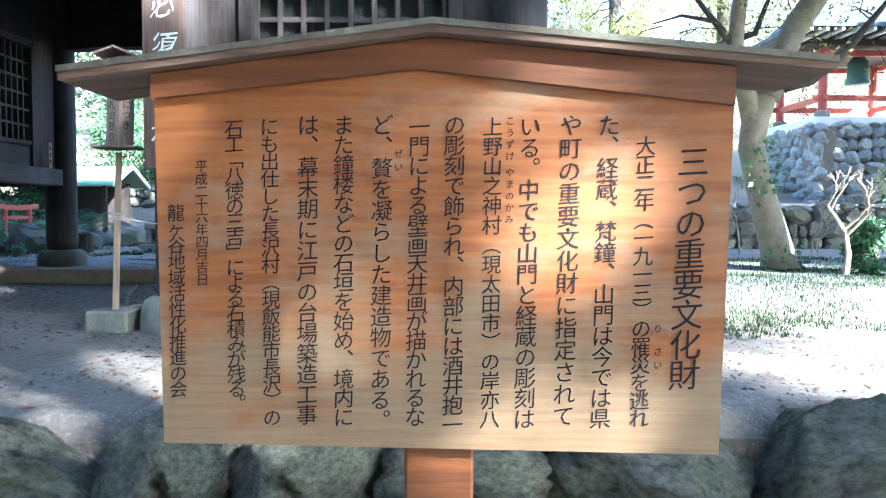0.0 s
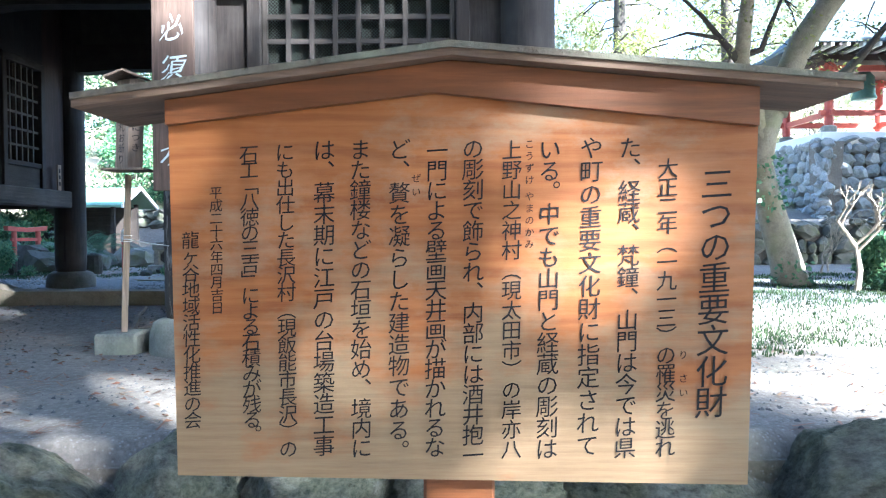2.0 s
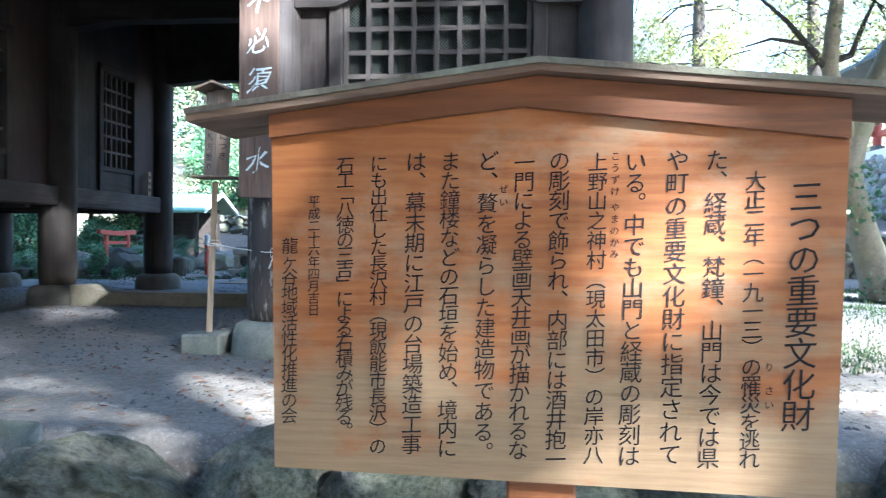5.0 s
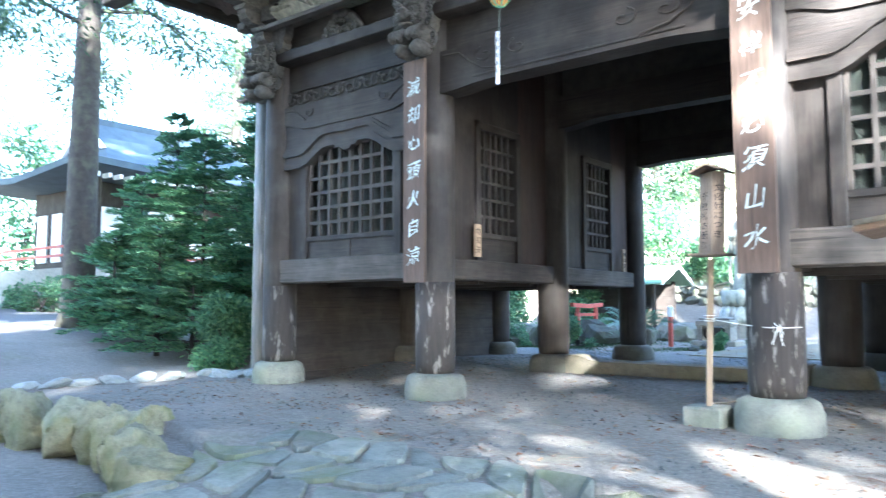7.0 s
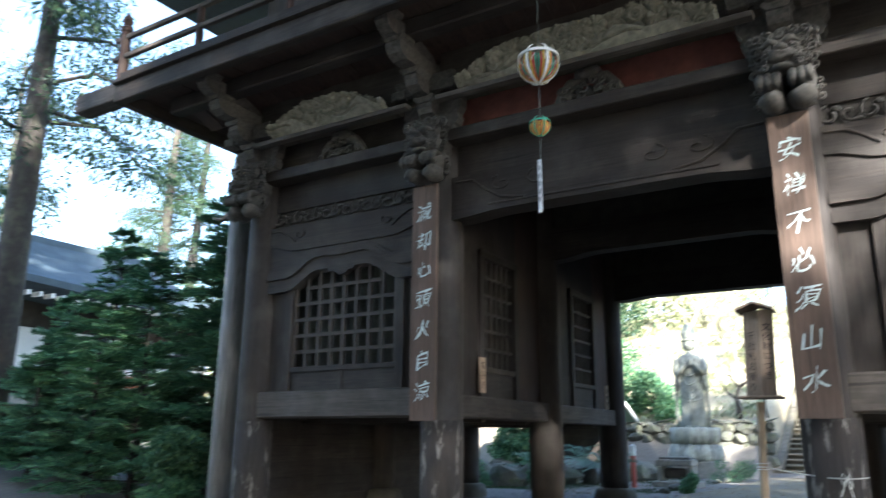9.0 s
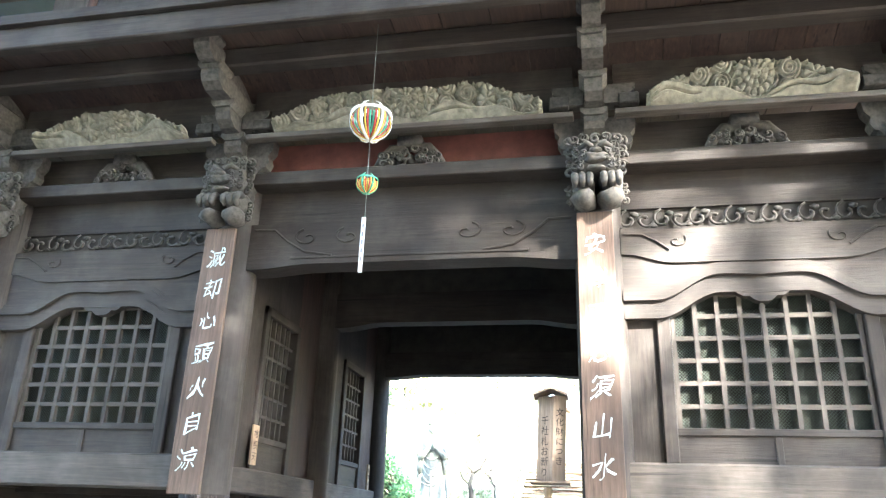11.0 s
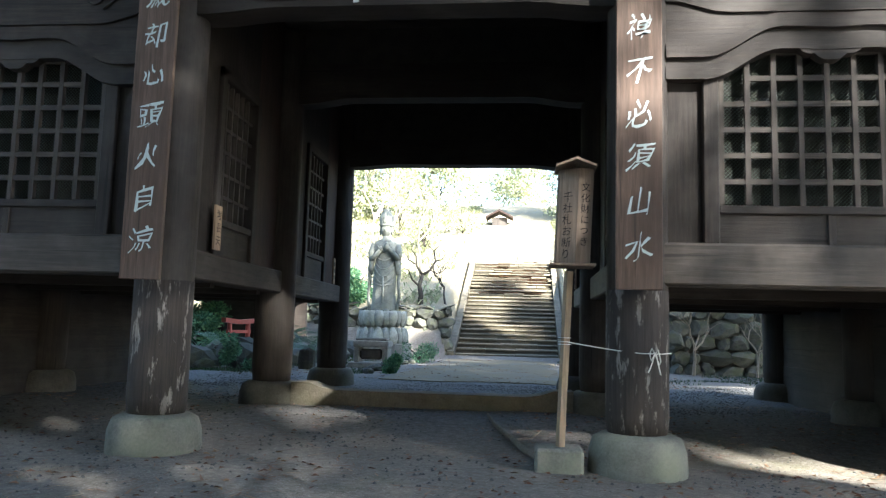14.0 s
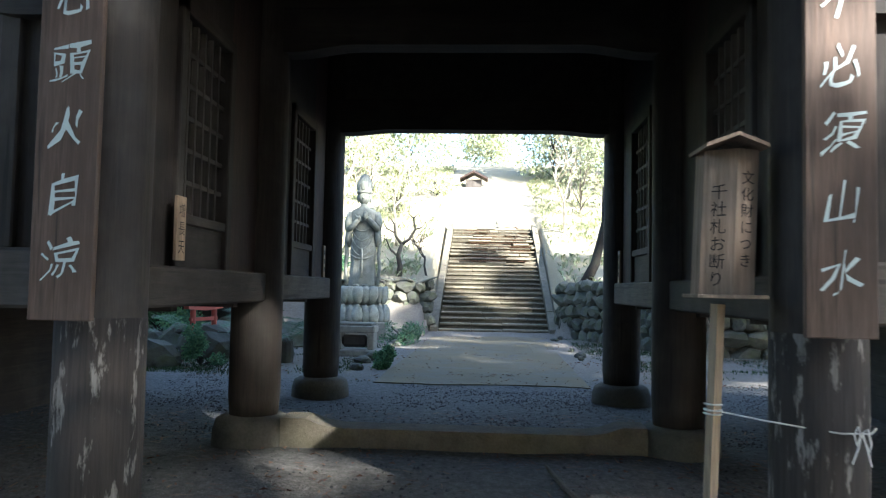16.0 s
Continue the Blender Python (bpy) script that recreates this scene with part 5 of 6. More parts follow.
    bmesh.ops.scale(b, vec=(1.05, 1.05, 1.0), space=Matrix.Translation(-Vector(at)), verts=b.verts)
    part("rim_band", b, STRING[rim], core)


thread_ball((-4.22, 5.24, 5.16), 0.2, "white", "white", ("gold", "red", "green"), 6)
thread_ball((-4.18, 5.15, 4.48), 0.1, "green", "green", ("gold", "red", "gold"), 6)
part("paper_strip", box((-4.178, 5.07, 3.62), (-4.142, 5.078, 4.12)), plain("paper", (0.8, 0.8, 0.78), 0.9, 0, 0.04), hang, "white paper strip with faint writing")
for k in range(5):
    part("writing_bar", box((-4.168, 5.066, 3.72 + 0.075 * k), (-4.152, 5.069, 3.76 + 0.075 * k)), plain("grey_ink", (0.25, 0.25, 0.27)), hang)

# ---- name plates on the inner walls ----
for x, y, w, z0, z1, text in ((-5.91, 7.17, 0.14, 2.2, 2.62, "増長天"), (-5.91, 11.5, 0.10, 2.16, 2.55, ""), (-2.30, 11.5, 0.10, 2.16, 2.55, ""), (-2.30, 7.17, 0.14, 2.2, 2.62, "")):
    s = 1 if x < MID else -1
    pl = thing("name_plate", (x, y, z0), "small pale wooden plate with black writing on the wall", "sign", "name plates inside the gate")
    part("plate", box((x - 0.012, y - w / 2, z0), (x + 0.012, y + w / 2, z1), 0.003), wood("plate_wood", (0.42, 0.29, 0.19), "z", wear=0.2), pl)
    if text:
        lettering("text_column", text, INK, pl, lambda u, v, x=x, y=y, s=s: (x + s * 0.014, y + s * u, v), z1 - 0.09, 0.12, 0.1)["kind"] = "stuff"
    else:
        for k in range(3):
            part("writing_bar", box((x + s * 0.012, y - 0.02, z0 + 0.07 + 0.1 * k), (x + s * 0.014, y + 0.02, z0 + 0.13 + 0.1 * k)), INK, pl)

# ---- wooden stake ----
stake = thing("marker_stake", (-7.3, 1.67, 0.05), "weathered wooden marker plank with pointed top on a pole", "sign")
part("plank", extruded([(-7.40, 0.98), (-7.20, 1.0), (-7.19, 2.15), (-7.27, 2.42), (-7.37, 2.1)], 1.65, 1.69), wood("stake_wood", (0.36, 0.31, 0.22), "z", wear=0.6), stake)
part("pole", tube([(-7.32, 1.71, -0.1), (-7.3, 1.71, 1.6)], 0.045, 8), wood("stake_pole_wood", (0.34, 0.28, 0.18), "z"), stake)

# ---- beyond the gate: path, stairs, walls ----
G2 = T + 0.08
pth = bmesh.new()
n = 24
rows = []
for k in range(n + 1):
    y = 13.5 + (27.0 - 13.5) * k / n
    rows.append([pth.verts.new((x, y, height(x, y) + 0.014)) for x in [-5.55 + (3.2 + 0.35 * k / n) * q / 6 for q in range(7)]])
for a, b in zip(rows, rows[1:]):
    for i in range(6):
        pth.faces.new((a[i], a[i + 1], b[i + 1], b[i]))
ext = bmesh.ops.extrude_face_region(pth, geom=pth.faces[:])
bmesh.ops.translate(pth, verts=[v for v in ext["geom"] if isinstance(v, bmesh.types.BMVert)], vec=(0, 0, -0.2))
path_ob = solid("path", pth, MOSSPATH, "mossy brown concrete path to the stairs", "path", kind="structure")
SX0, SX1, SY0 = -5.45, -1.8, 27.0
TREAD, RISE = 0.43, 0.175
stairs = tagged(new("stairs"), "wide stone stairway climbing the hill", "stairs", kind="structure")
ORIGIN[stairs] = Vector((0, 0, 0))
rnd = random.Random(4)
for k in range(25):
    rough = k >= 14
    y0, z1 = SY0 + TREAD * k, G2 + RISE * (k + 1)
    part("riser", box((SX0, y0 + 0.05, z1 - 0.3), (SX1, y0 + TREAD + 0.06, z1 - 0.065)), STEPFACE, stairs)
    u = SX0
    while u < SX1 - 0.05:
        w = min(rnd.uniform(0.4, 1.1) if rough else rnd.uniform(0.9, 1.7), SX1 - u)
        dz, dy = (rnd.uniform(-0.09, 0.04), rnd.uniform(-0.14, 0.1)) if rough else (rnd.uniform(-0.012, 0.012), rnd.uniform(-0.02, 0.02))
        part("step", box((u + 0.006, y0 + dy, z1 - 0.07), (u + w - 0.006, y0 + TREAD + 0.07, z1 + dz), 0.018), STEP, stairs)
        u += w
for x in (SX0 - 0.26, SX1 + 0.01):
    for k in range(8):
        ya, yb = SY0 - 0.1 + 1.36 * k, SY0 - 0.1 + 1.36 * (k + 1) - 0.015
        za, zb_ = G2 + RISE / TREAD * (ya - SY0), G2 + RISE / TREAD * (yb - SY0)
        up = 0.26 + rnd.uniform(-0.03, 0.03)
        part("curb_stone", extruded([(ya, za - 0.5), (ya, za + up), (yb, zb_ + up), (yb, zb_ - 0.5)], x, x + 0.24, place=lambda px, py, pz: (py, px, pz)), STEP, stairs, "stone side curb of the stairs")

ROCKS = []
for k in range(9):
    ROCKS.append(mesh_of(lump((0, 0, 0), (0.5, 0.5, 0.5), 20 + k, 0.5, None, 2, 0, 0.6), "stone"))


def rock_at(parent, at, size, material_index, turn=0.0, k=None, name="stone", tilt=0.0):
    ob = new(name, ROCK_SETS[material_index][(k if k is not None else random.randrange(9)) % 9])
    if parent:
        ob.parent = parent
    ob.location, ob.scale = at, size
    ob.rotation_euler = (tilt, random.uniform(-0.35, 0.35), turn)
    return ob


ROCK_SETS = []
BOULDERS = [mesh_of(lump((0, 0, 0), (0.5, 0.5, 0.5), 50 + k, 0.42, None, 5, 0, 0.6), "boulder", True) for k in range(9)]
SLABS = [mesh_of(lump((0, 0, 0), (0.5, 0.5, 0.5), 70 + k, 0.42, None, 5, 0, 0.75), "boulder", True) for k in range(9)]
for m, src in ((ROCK, BOULDERS), (WALLROCK, ROCKS), (PALEROCK, ROCKS), (PALEBOULDER, SLABS)):
    row = []
    for me in src:
        q = me.copy()
        q.materials.append(m)
        row.append(q)
    ROCK_SETS.append(row)


def stone_wall(name, label, p0, p1, z0, z1, size, mi, seed, batter=0.0, depth=0.5, single=False):
    """Rough stones in staggered courses from p0 to p1, leaning back as they rise."""
    random.seed(seed)
    ob = tagged(new(name), label, "wall", kind="structure")
    ORIGIN[ob] = Vector((0, 0, 0))
    p0, p1 = Vector((*p0, 0)), Vector((*p1, 0))
    d = (p1 - p0)
    length = d.length
    d.normalize()
    nrm = Vector((-d.y, d.x, 0))
    back = box((0, 0, z0 - 0.3), (1, 1, z1 - 0.12))
    for v in back.verts:
        q = p0 + d * (v.co.x * length) + nrm * (size * 0.18 + v.co.y * depth + batter * max(0, v.co.z - z0))
        v.co = Vector((q.x, q.y, v.co.z))
    part("core", back, EARTH, ob)
    z, row = z0, 0
    while z < z1 - 0.02:
        h = (z1 - z0) * 1.1 if single else min(size * random.uniform(0.7, 0.95), z1 - z + 0.05)
        u = -random.uniform(0, size * 0.6)
        while u < length:
            w = size * (random.uniform(0.7, 1.5) if single else random.choice((0.55, 0.8, 1.0, 1.3, 1.6)))
            c = p0 + d * (u + w / 2) + nrm * (batter * (z - z0) + random.uniform(-0.04, 0.04) * size)
            lift = 0 if single else random.uniform(-0.12, 0.12) * size
            rock_at(ob, (c.x, c.y, z + h / 2 + lift + random.uniform(-0.06, 0.05) * size), (w * 1.1, size * (0.9 if single else 0.8), h * (random.uniform(0.95, 1.15) if single else 1.16)), mi, math.atan2(d.y, d.x) + random.uniform(-0.3, 0.3), random.randrange(9))
            u += w * 0.97
        z += h * 0.93
        row += 1
    return ob


stone_wall("retaining_wall", "mossy rounded boulders edging the terrace", (-2.55, 3.5), (5.5, 3.7), -0.08, 0.47, 0.78, 0, 1, single=True)
stone_wall("retaining_wall", "large pale boulders edging the terrace", (-10.7, 3.2), (-7.5, 3.36), -0.08, 0.5, 0.62, 3, 2, single=True)
stone_wall("retaining_wall", "large boulders beside the sloping flagstones", (-7.55, 3.36), (-5.65, 2.55), -0.08, 0.48, 0.6, 3, 3, depth=0.3, single=True)
stone_wall("retaining_wall", "stones beside the sloping flagstones", (-5.7, 2.5), (-5.75, 0.9), -0.1, 0.2, 0.4, 0, 13, depth=0.15)
stone_wall("stone_wall", "rough stone wall beside the stairs", (-13.0, 27.4), (-5.75, 27.1), G2 - 0.1, 2.3, 0.5, 1, 4)
stone_wall("stone_wall", "rough stone wall beside the stairs", (-1.45, 27.1), (0.75, 20.4), G2 - 0.1, 2.3, 0.5, 1, 5)
stone_wall("stone_wall", "rough mossy stone wall behind the gate", (0.75, 20.3), (4.6, 20.0), G2 - 0.15, 2.25, 0.46, 1, 15)
stone_wall("belfry_wall", "tall battered rubble wall under the bell tower", (13.2, 26.0), (22.0, 26.0), 0.6, 4.7, 0.5, 2, 6, 0.06)
stone_wall("belfry_wall", "side of the battered rubble wall", (13.2, 31.5), (13.2, 26.0), 0.6, 4.7, 0.5, 2, 7, 0.06)
stone_wall("low_wall", "low dark stone wall overgrown with twigs", (4.5, 20.0), (20.0, 20.0), 0.5, 1.75, 0.5, 1, 8)

# edging along the upper path; its pale stone stands for a sunlit ledge
random.seed(31)
for k, (x, y) in enumerate([(-12.9 + 0.29 * q, 4.65 + 0.33 * q) for q in range(6)] + [(-11.3 + 0.4 * q, 6.85 + 0.03 * q) for q in range(6)]):
    tagged(rock_at(None, (x, y, height(x, y) + 0.03), (0.5, 0.24, 0.2), 2, 0.85 if k < 6 else 0.1, k, "edging_stone"), "low edging stone, pale to stand for a sunlit ledge", "rock", "pale stones edging the earth path")

# flagstones on the slope
flag = tagged(new("flagstone_slope"), "irregular mossy flagstones sloping up to the terrace", "pavement", kind="structure")
ORIGIN[flag] = Vector((0, 0, 0))
random.seed(11)
NX, NY = 8, 8
pts = {}
for i in range(NX + 1):
    for j in range(NY + 1):
        pts[i, j] = Vector((-5.65 + 3.1 * (i + 0.5 * (j % 2)) / NX + random.uniform(-0.14, 0.14), 0.35 + 3.45 * j / NY + random.uniform(-0.13, 0.13), 0))
for i in range(NX):
    for j in range(NY):
        q = [pts[i, j], pts[i + 1, j], pts[i + 1, j + 1], pts[i, j + 1]]
        c = sum(q, Vector()) / 4
        ring = []
        for k in range(4):
            a, b2 = q[k], q[(k + 1) % 4]
            for s in (0.12, 0.5, 0.88):
                p = a.lerp(b2, s)
                p = c + (p - c) * (0.9 + random.uniform(-0.04, 0.03) - (0.05 if s != 0.5 else 0))
                ring.append(p)
        up = random.uniform(0.015, 0.05)
        tx, ty = random.uniform(-0.03, 0.03), random.uniform(-0.03, 0.03)
        b = bmesh.new()
        top = [b.verts.new((p.x, p.y, height(p.x, p.y) + up + tx * (p.x - c.x) + ty * (p.y - c.y))) for p in [c + (p - c) * 0.94 for p in ring]]
        mid = [b.verts.new((p.x, p.y, height(p.x, p.y) + up - 0.025)) for p in ring]
        low = [b.verts.new((p.x, p.y, height(p.x, p.y) - 0.08)) for p in ring]
        cv = b.verts.new((c.x, c.y, height(c.x, c.y) + up + random.uniform(-0.012, 0.012)))
        m = len(ring)
        for k in range(m):
            b.faces.new((cv, top[k], top[(k + 1) % m]))
            b.faces.new((top[k], mid[k], mid[(k + 1) % m], top[(k + 1) % m]))
            b.faces.new((mid[k], low[k], low[(k + 1) % m], mid[(k + 1) % m]))
        part("flagstone", b, FLAG, flag)

# evergreens behind the garden
for k, (x, y, h, w) in enumerate(((-15.2, 28.8, 3.4, 1.9), (-12.0, 29.2, 2.8, 1.8), (-18.6, 27.4, 3.8, 2.1), (-22.4, 25.4, 4.0, 2.3), (-10.0, 28.6, 1.6, 1.2), (-13.6, 24.2, 1.5, 1.1), (-16.2, 23.2, 1.9, 1.5), (-19.4, 22.2, 2.2, 1.8), (-16.6, 19.0, 1.4, 1.2), (-22.5, 20.5, 2.6, 2.0))):
    shrub(x, y, h, w, 900 + k, SHRUB, "rounded evergreen shrub behind the garden", 6000, 0.16, 0.45, "garden_shrub", "shrub", 0.35)

# ---- stone statue on its pedestal ----
QX, QY = -7.5, 24.0
ped = thing("pedestal", (QX, QY, G2), "tiered stone pedestal with two lotus bands on a cut block", "pedestal")
part("base_block", box((QX - 0.6, QY - 0.7, G2 - 0.15), (QX + 0.82, QY + 0.7, G2 + 0.5), 0.025), CUT, ped)


def lotus(z0, z1, r0, r1, n, down):
    """A ring of overlapping pointed petals round a drum."""
    petals = []
    c = turned([(r0 * 0.86, z0), (r0 * 0.95, z0 + 0.04), (r1 * 0.93, z1 - 0.04), (r1 * 0.86, z1)], (QX, QY, G2), 32)
    for k in range(n):
        a = 2 * math.pi * (k + 0.5) / n
        for j in range(2):
            aa, wide_ = a + j * math.pi / n, 0.2 * (1 - 0.25 * j)
            pts = []
            for q in range(6):
                f = q / 5
                rr = (r0 + (r1 - r0) * f) + 0.075 * math.sin(math.pi * f) - 0.02 * j
                pts.append((QX + rr * math.cos(aa), QY + rr * math.sin(aa), G2 + z0 + (z1 - z0) * f))
            rad = [wide_ * v for v in ((0.25, 0.62, 0.9, 1.0, 0.9, 0.7) if not down else (0.7, 0.9, 1.0, 0.9, 0.62, 0.25))]
            b2 = tube(pts, rad, 8)
            for v in b2.verts:
                d = Vector((v.co.x - QX, v.co.y - QY, 0))
                mid_r = (r0 + r1) / 2
                v.co -= d.normalized() * (d.length - mid_r) * 0.62
            petals.append(b2)
    return c, petals


part("waist", turned([(0.5, 0.96), (0.52, 1.0), (0.5, 1.06)], (QX, QY, G2), 24), STATUE, ped, "", True)
for nm, args, words in (("lotus_base", (0.5, 0.98, 0.82, 0.66, 10, True), "band of downturned lotus petals"), ("lotus_seat", (1.02, 1.5, 0.6, 0.76, 10, False), "band of upturned lotus petals")):
    drum, petals = lotus(*args)
    drum = part(nm, drum, STATUE, ped, words, True)
    for b2 in petals:
        part("petal", b2, STATUE, drum, "", True)


def robed_figure(x, y, z):
    """A standing robed stone figure with a tall crown, a jar at the chest and long side ribbons."""
    b = bmesh.new()
    n, rings = 40, []
    for h, w, d in ((0, 0.40, 0.26), (0.06, 0.41, 0.27), (0.3, 0.375, 0.25), (0.7, 0.355, 0.245), (1.05, 0.37, 0.265), (1.3, 0.355, 0.27), (1.5, 0.32, 0.25), (1.72, 0.315, 0.235), (1.95, 0.37, 0.25), (2.12, 0.40, 0.24), (2.24, 0.34, 0.2), (2.31, 0.18, 0.15), (2.36, 0.11, 0.11), (2.44, 0.1, 0.105)):
        row = []
        for i in range(n):
            a = 2 * math.pi * i / n
            fold = 1 + (0.035 * math.cos(11 * a) if h < 1.25 else 0.012 * math.cos(7 * a))
            row.append(b.verts.new((x + w * fold * math.cos(a), y + d * fold * math.sin(a), z + h)))
        rings.append(row)
    for lo_, hi_ in zip(rings, rings[1:]):
        for i in range(n):
            b.faces.new((lo_[i], lo_[(i + 1) % n], hi_[(i + 1) % n], hi_[i]))
    b.faces.new(rings[0][::-1])
    b.faces.new(rings[-1])
    b = lump((x, y - 0.03, z + 2.62), (0.18, 0.185, 0.225), 1, 0.06, b, 3)
    b = lump((x, y - 0.215, z + 2.59), (0.028, 0.03, 0.05), 2, 0.1, b, 1)
    for s in (-1, 1):
        b = tube([(x + s * 0.18, y, z + 2.72), (x + s * 0.195, y, z + 2.58), (x + s * 0.18, y, z + 2.45)], [0.03, 0.035, 0.02], 6, b)
    # crown: band, leaf-shaped front and knot
    b = turned([(0.19, 2.72), (0.22, 2.74), (0.22, 2.79), (0.205, 2.81), (0.23, 2.95), (0.21, 3.08), (0.16, 3.14), (0.14, 3.2), (0.11, 3.27), (0.03, 3.31)], (x, y, z), 20, b, 7, 0.06)
    b = lump((x, y - 0.22, z + 2.93), (0.09, 0.03, 0.13), 4, 0.2, b, 2)
    for s in (-1, 1):
        # upper arm, forearm, sleeve and the hand before the chest
        b = tube([(x + s * 0.36, y, z + 2.16), (x + s * 0.45, y - 0.03, z + 1.86), (x + s * 0.43, y - 0.1, z + 1.66)], [0.12, 0.115, 0.1], 10, b)
        b = tube([(x + s * 0.43, y - 0.1, z + 1.67), (x + s * 0.3, y - 0.26, z + 1.78 + 0.06 * s), (x + s * 0.1, y - 0.34, z + 1.98 + 0.05 * s)], [0.1, 0.085, 0.06], 10, b)
        b = lump((x + s * 0.08, y - 0.35, z + 2.02 + 0.05 * s), (0.06, 0.05, 0.08), 5, 0.2, b, 2)
        b = tube([(x + s * 0.4, y - 0.08, z + 1.66), (x + s * 0.44, y - 0.06, z + 1.35), (x + s * 0.4, y - 0.05, z + 1.15)], [0.09, 0.105, 0.03], 8, b)
        # ribbons falling from the elbows to the feet
        b = tube([(x + s * 0.47, y - 0.02, z + 1.8), (x + s * 0.5, y - 0.03, z + 1.3), (x + s * 0.46, y - 0.04, z + 0.95), (x + s * 0.5, y - 0.04, z + 0.5), (x + s * 0.44, y - 0.04, z + 0.05)], [0.04, 0.05, 0.06, 0.045, 0.07], 7, b)
        b = lump((x + s * 0.13, y - 0.27, z + 0.03), (0.1, 0.13, 0.05), 7, 0.1, b, 2)
    b = lump((x + 0.1, y - 0.4, z + 2.05), (0.075, 0.075, 0.13), 8, 0.1, b, 2)
    # swags of the robe and the sash
    for k, (h, w, sag) in enumerate(((1.74, 0.26, 0.14), (1.58, 0.3, 0.26), (1.42, 0.32, 0.34), (1.18, 0.33, 0.3), (0.92, 0.33, 0.12))):
        pts = []
        for q in range(9):
            u = -1 + q / 4
            pts.append((x + w * u, y - 0.25 * math.sqrt(max(0.02, 1 - 0.8 * u * u)) - 0.015, z + h - sag * (1 - u * u)))
        b = tube(pts, 0.024, 6, b)
    b = tube([(x, y - 0.28, z + 1.1), (x + 0.02, y - 0.28, z + 0.7), (x, y - 0.29, z + 0.25)], [0.035, 0.03, 0.045], 7, b)
    for s in (-1, 1):
        b = tube([(x + s * 0.3, y - 0.08, z + 2.2), (x + s * 0.16, y - 0.23, z + 2.0), (x - s * 0.02, y - 0.27, z + 1.86)], [0.035, 0.035, 0.03], 6, b)
    return b


zs = G2 + 1.5
solid("statue", robed_figure(QX, QY, zs), STATUE, "tall grey stone robed figure with crown on a pedestal", "statue", (QX, QY, zs), smooth=True)
AX, AY = -6.68, 18.6
bench = thing("stone_altar", (AX, AY, G2), "low stone offering table with a dark slot", "altar")
part("foot_slab", box((AX - 0.55, AY - 0.4, G2 - 0.15), (AX + 0.55, AY + 0.4, G2 + 0.14), 0.02), CUT, bench)
part("slab", box((AX - 0.46, AY - 0.32, G2 + 0.5), (AX + 0.42, AY + 0.3, G2 + 0.66), 0.025), CUT, bench)
part("top_rim", box((AX - 0.4, AY - 0.26, G2 + 0.66), (AX + 0.36, AY + 0.24, G2 + 0.72), 0.02), CUT, bench)
for x in (AX - 0.44, AX + 0.26):
    part("leg", box((x, AY - 0.28, G2 + 0.14), (x + 0.14, AY + 0.26, G2 + 0.5), 0.02), CUT, bench)
part("slot_panel", box((AX - 0.3, AY - 0.24, G2 + 0.2), (AX + 0.26, AY - 0.1, G2 + 0.46), 0.06), DARKIN, bench)

# ---- garden to the left behind the gate ----
torii = thing("small_torii", (-9.5, 17.0, G2), "small red gate on grey posts in the garden", "torii")


def at_torii(u, w, z):
    """Places across the little gate, which stands turned away from the path."""
    return (-9.5 + 0.26 * u - 0.966 * w, 17.0 + 0.966 * u + 0.26 * w, G2 + z)


for u in (-0.34, 0.34):
    part("post", tube([at_torii(u, 0, 0.38), at_torii(u, 0, 0.98)], 0.055, 10), REDPAINT, torii)
    part("post_foot", tube([at_torii(u, 0, -0.1), at_torii(u, 0, 0.38)], 0.062, 10), PALE["z"], torii, "unpainted grey foot")
part("lintel", extruded([(-0.55, 1.0), (0, 0.96), (0.55, 1.0), (0.57, 1.1), (0, 1.06), (-0.57, 1.1)], -0.06, 0.06, place=at_torii), REDPAINT, torii)
part("tie", extruded([(-0.42, 0.76), (0.42, 0.76), (0.42, 0.83), (-0.42, 0.83)], -0.03, 0.03, place=at_torii), REDPAINT, torii)
rp = thing("red_post", (-7.35, 17.2, G2), "short red post with a white cap", "post")
part("shaft", tube([(-7.35, 17.2, G2 - 0.1), (-7.35, 17.2, G2 + 0.75)], 0.06, 10), REDPAINT, rp)
part("cap", turned([(0.07, 0.75), (0.08, 0.8), (0.07, 0.98), (0.02, 1.02)], (-7.35, 17.2, G2), 10), PLASTER, rp)
shrine = thing("garden_shed", (-12.4, 25.0, G2), "small open shed with a green sheet roof", "shed")
for x in (-14.3, -10.6):
    for y in (24.0, 25.8):
        part("post", box((x - 0.06, y - 0.06, G2 - 0.1), (x + 0.06, y + 0.06, G2 + 1.9)), WOOD["z"], shrine)
part("roof", extruded([(23.5, G2 + 1.75), (24.9, G2 + 2.35), (26.3, G2 + 1.75), (26.3, G2 + 1.82), (24.9, G2 + 2.43), (23.5, G2 + 1.82)], -14.8, -10.1, place=lambda px, py, pz: (py, px, pz)), ROOFGREEN, shrine)
for y0, y1 in ((23.45, 24.9), (24.9, 26.35)):
    za, zz = (G2 + 1.72, G2 + 2.36) if y0 < 24 else (G2 + 2.36, G2 + 1.72)
    part("bargeboard", extruded([(y0, za), (y1, zz), (y1, zz + 0.12), (y0, za + 0.12)], -10.1, -10.04, place=lambda px, py, pz: (py, px, pz)), PLASTER, shrine)
part("back_wall", box((-14.3, 25.75, G2), (-10.6, 25.8, G2 + 1.8)), WOOD["x"], shrine)


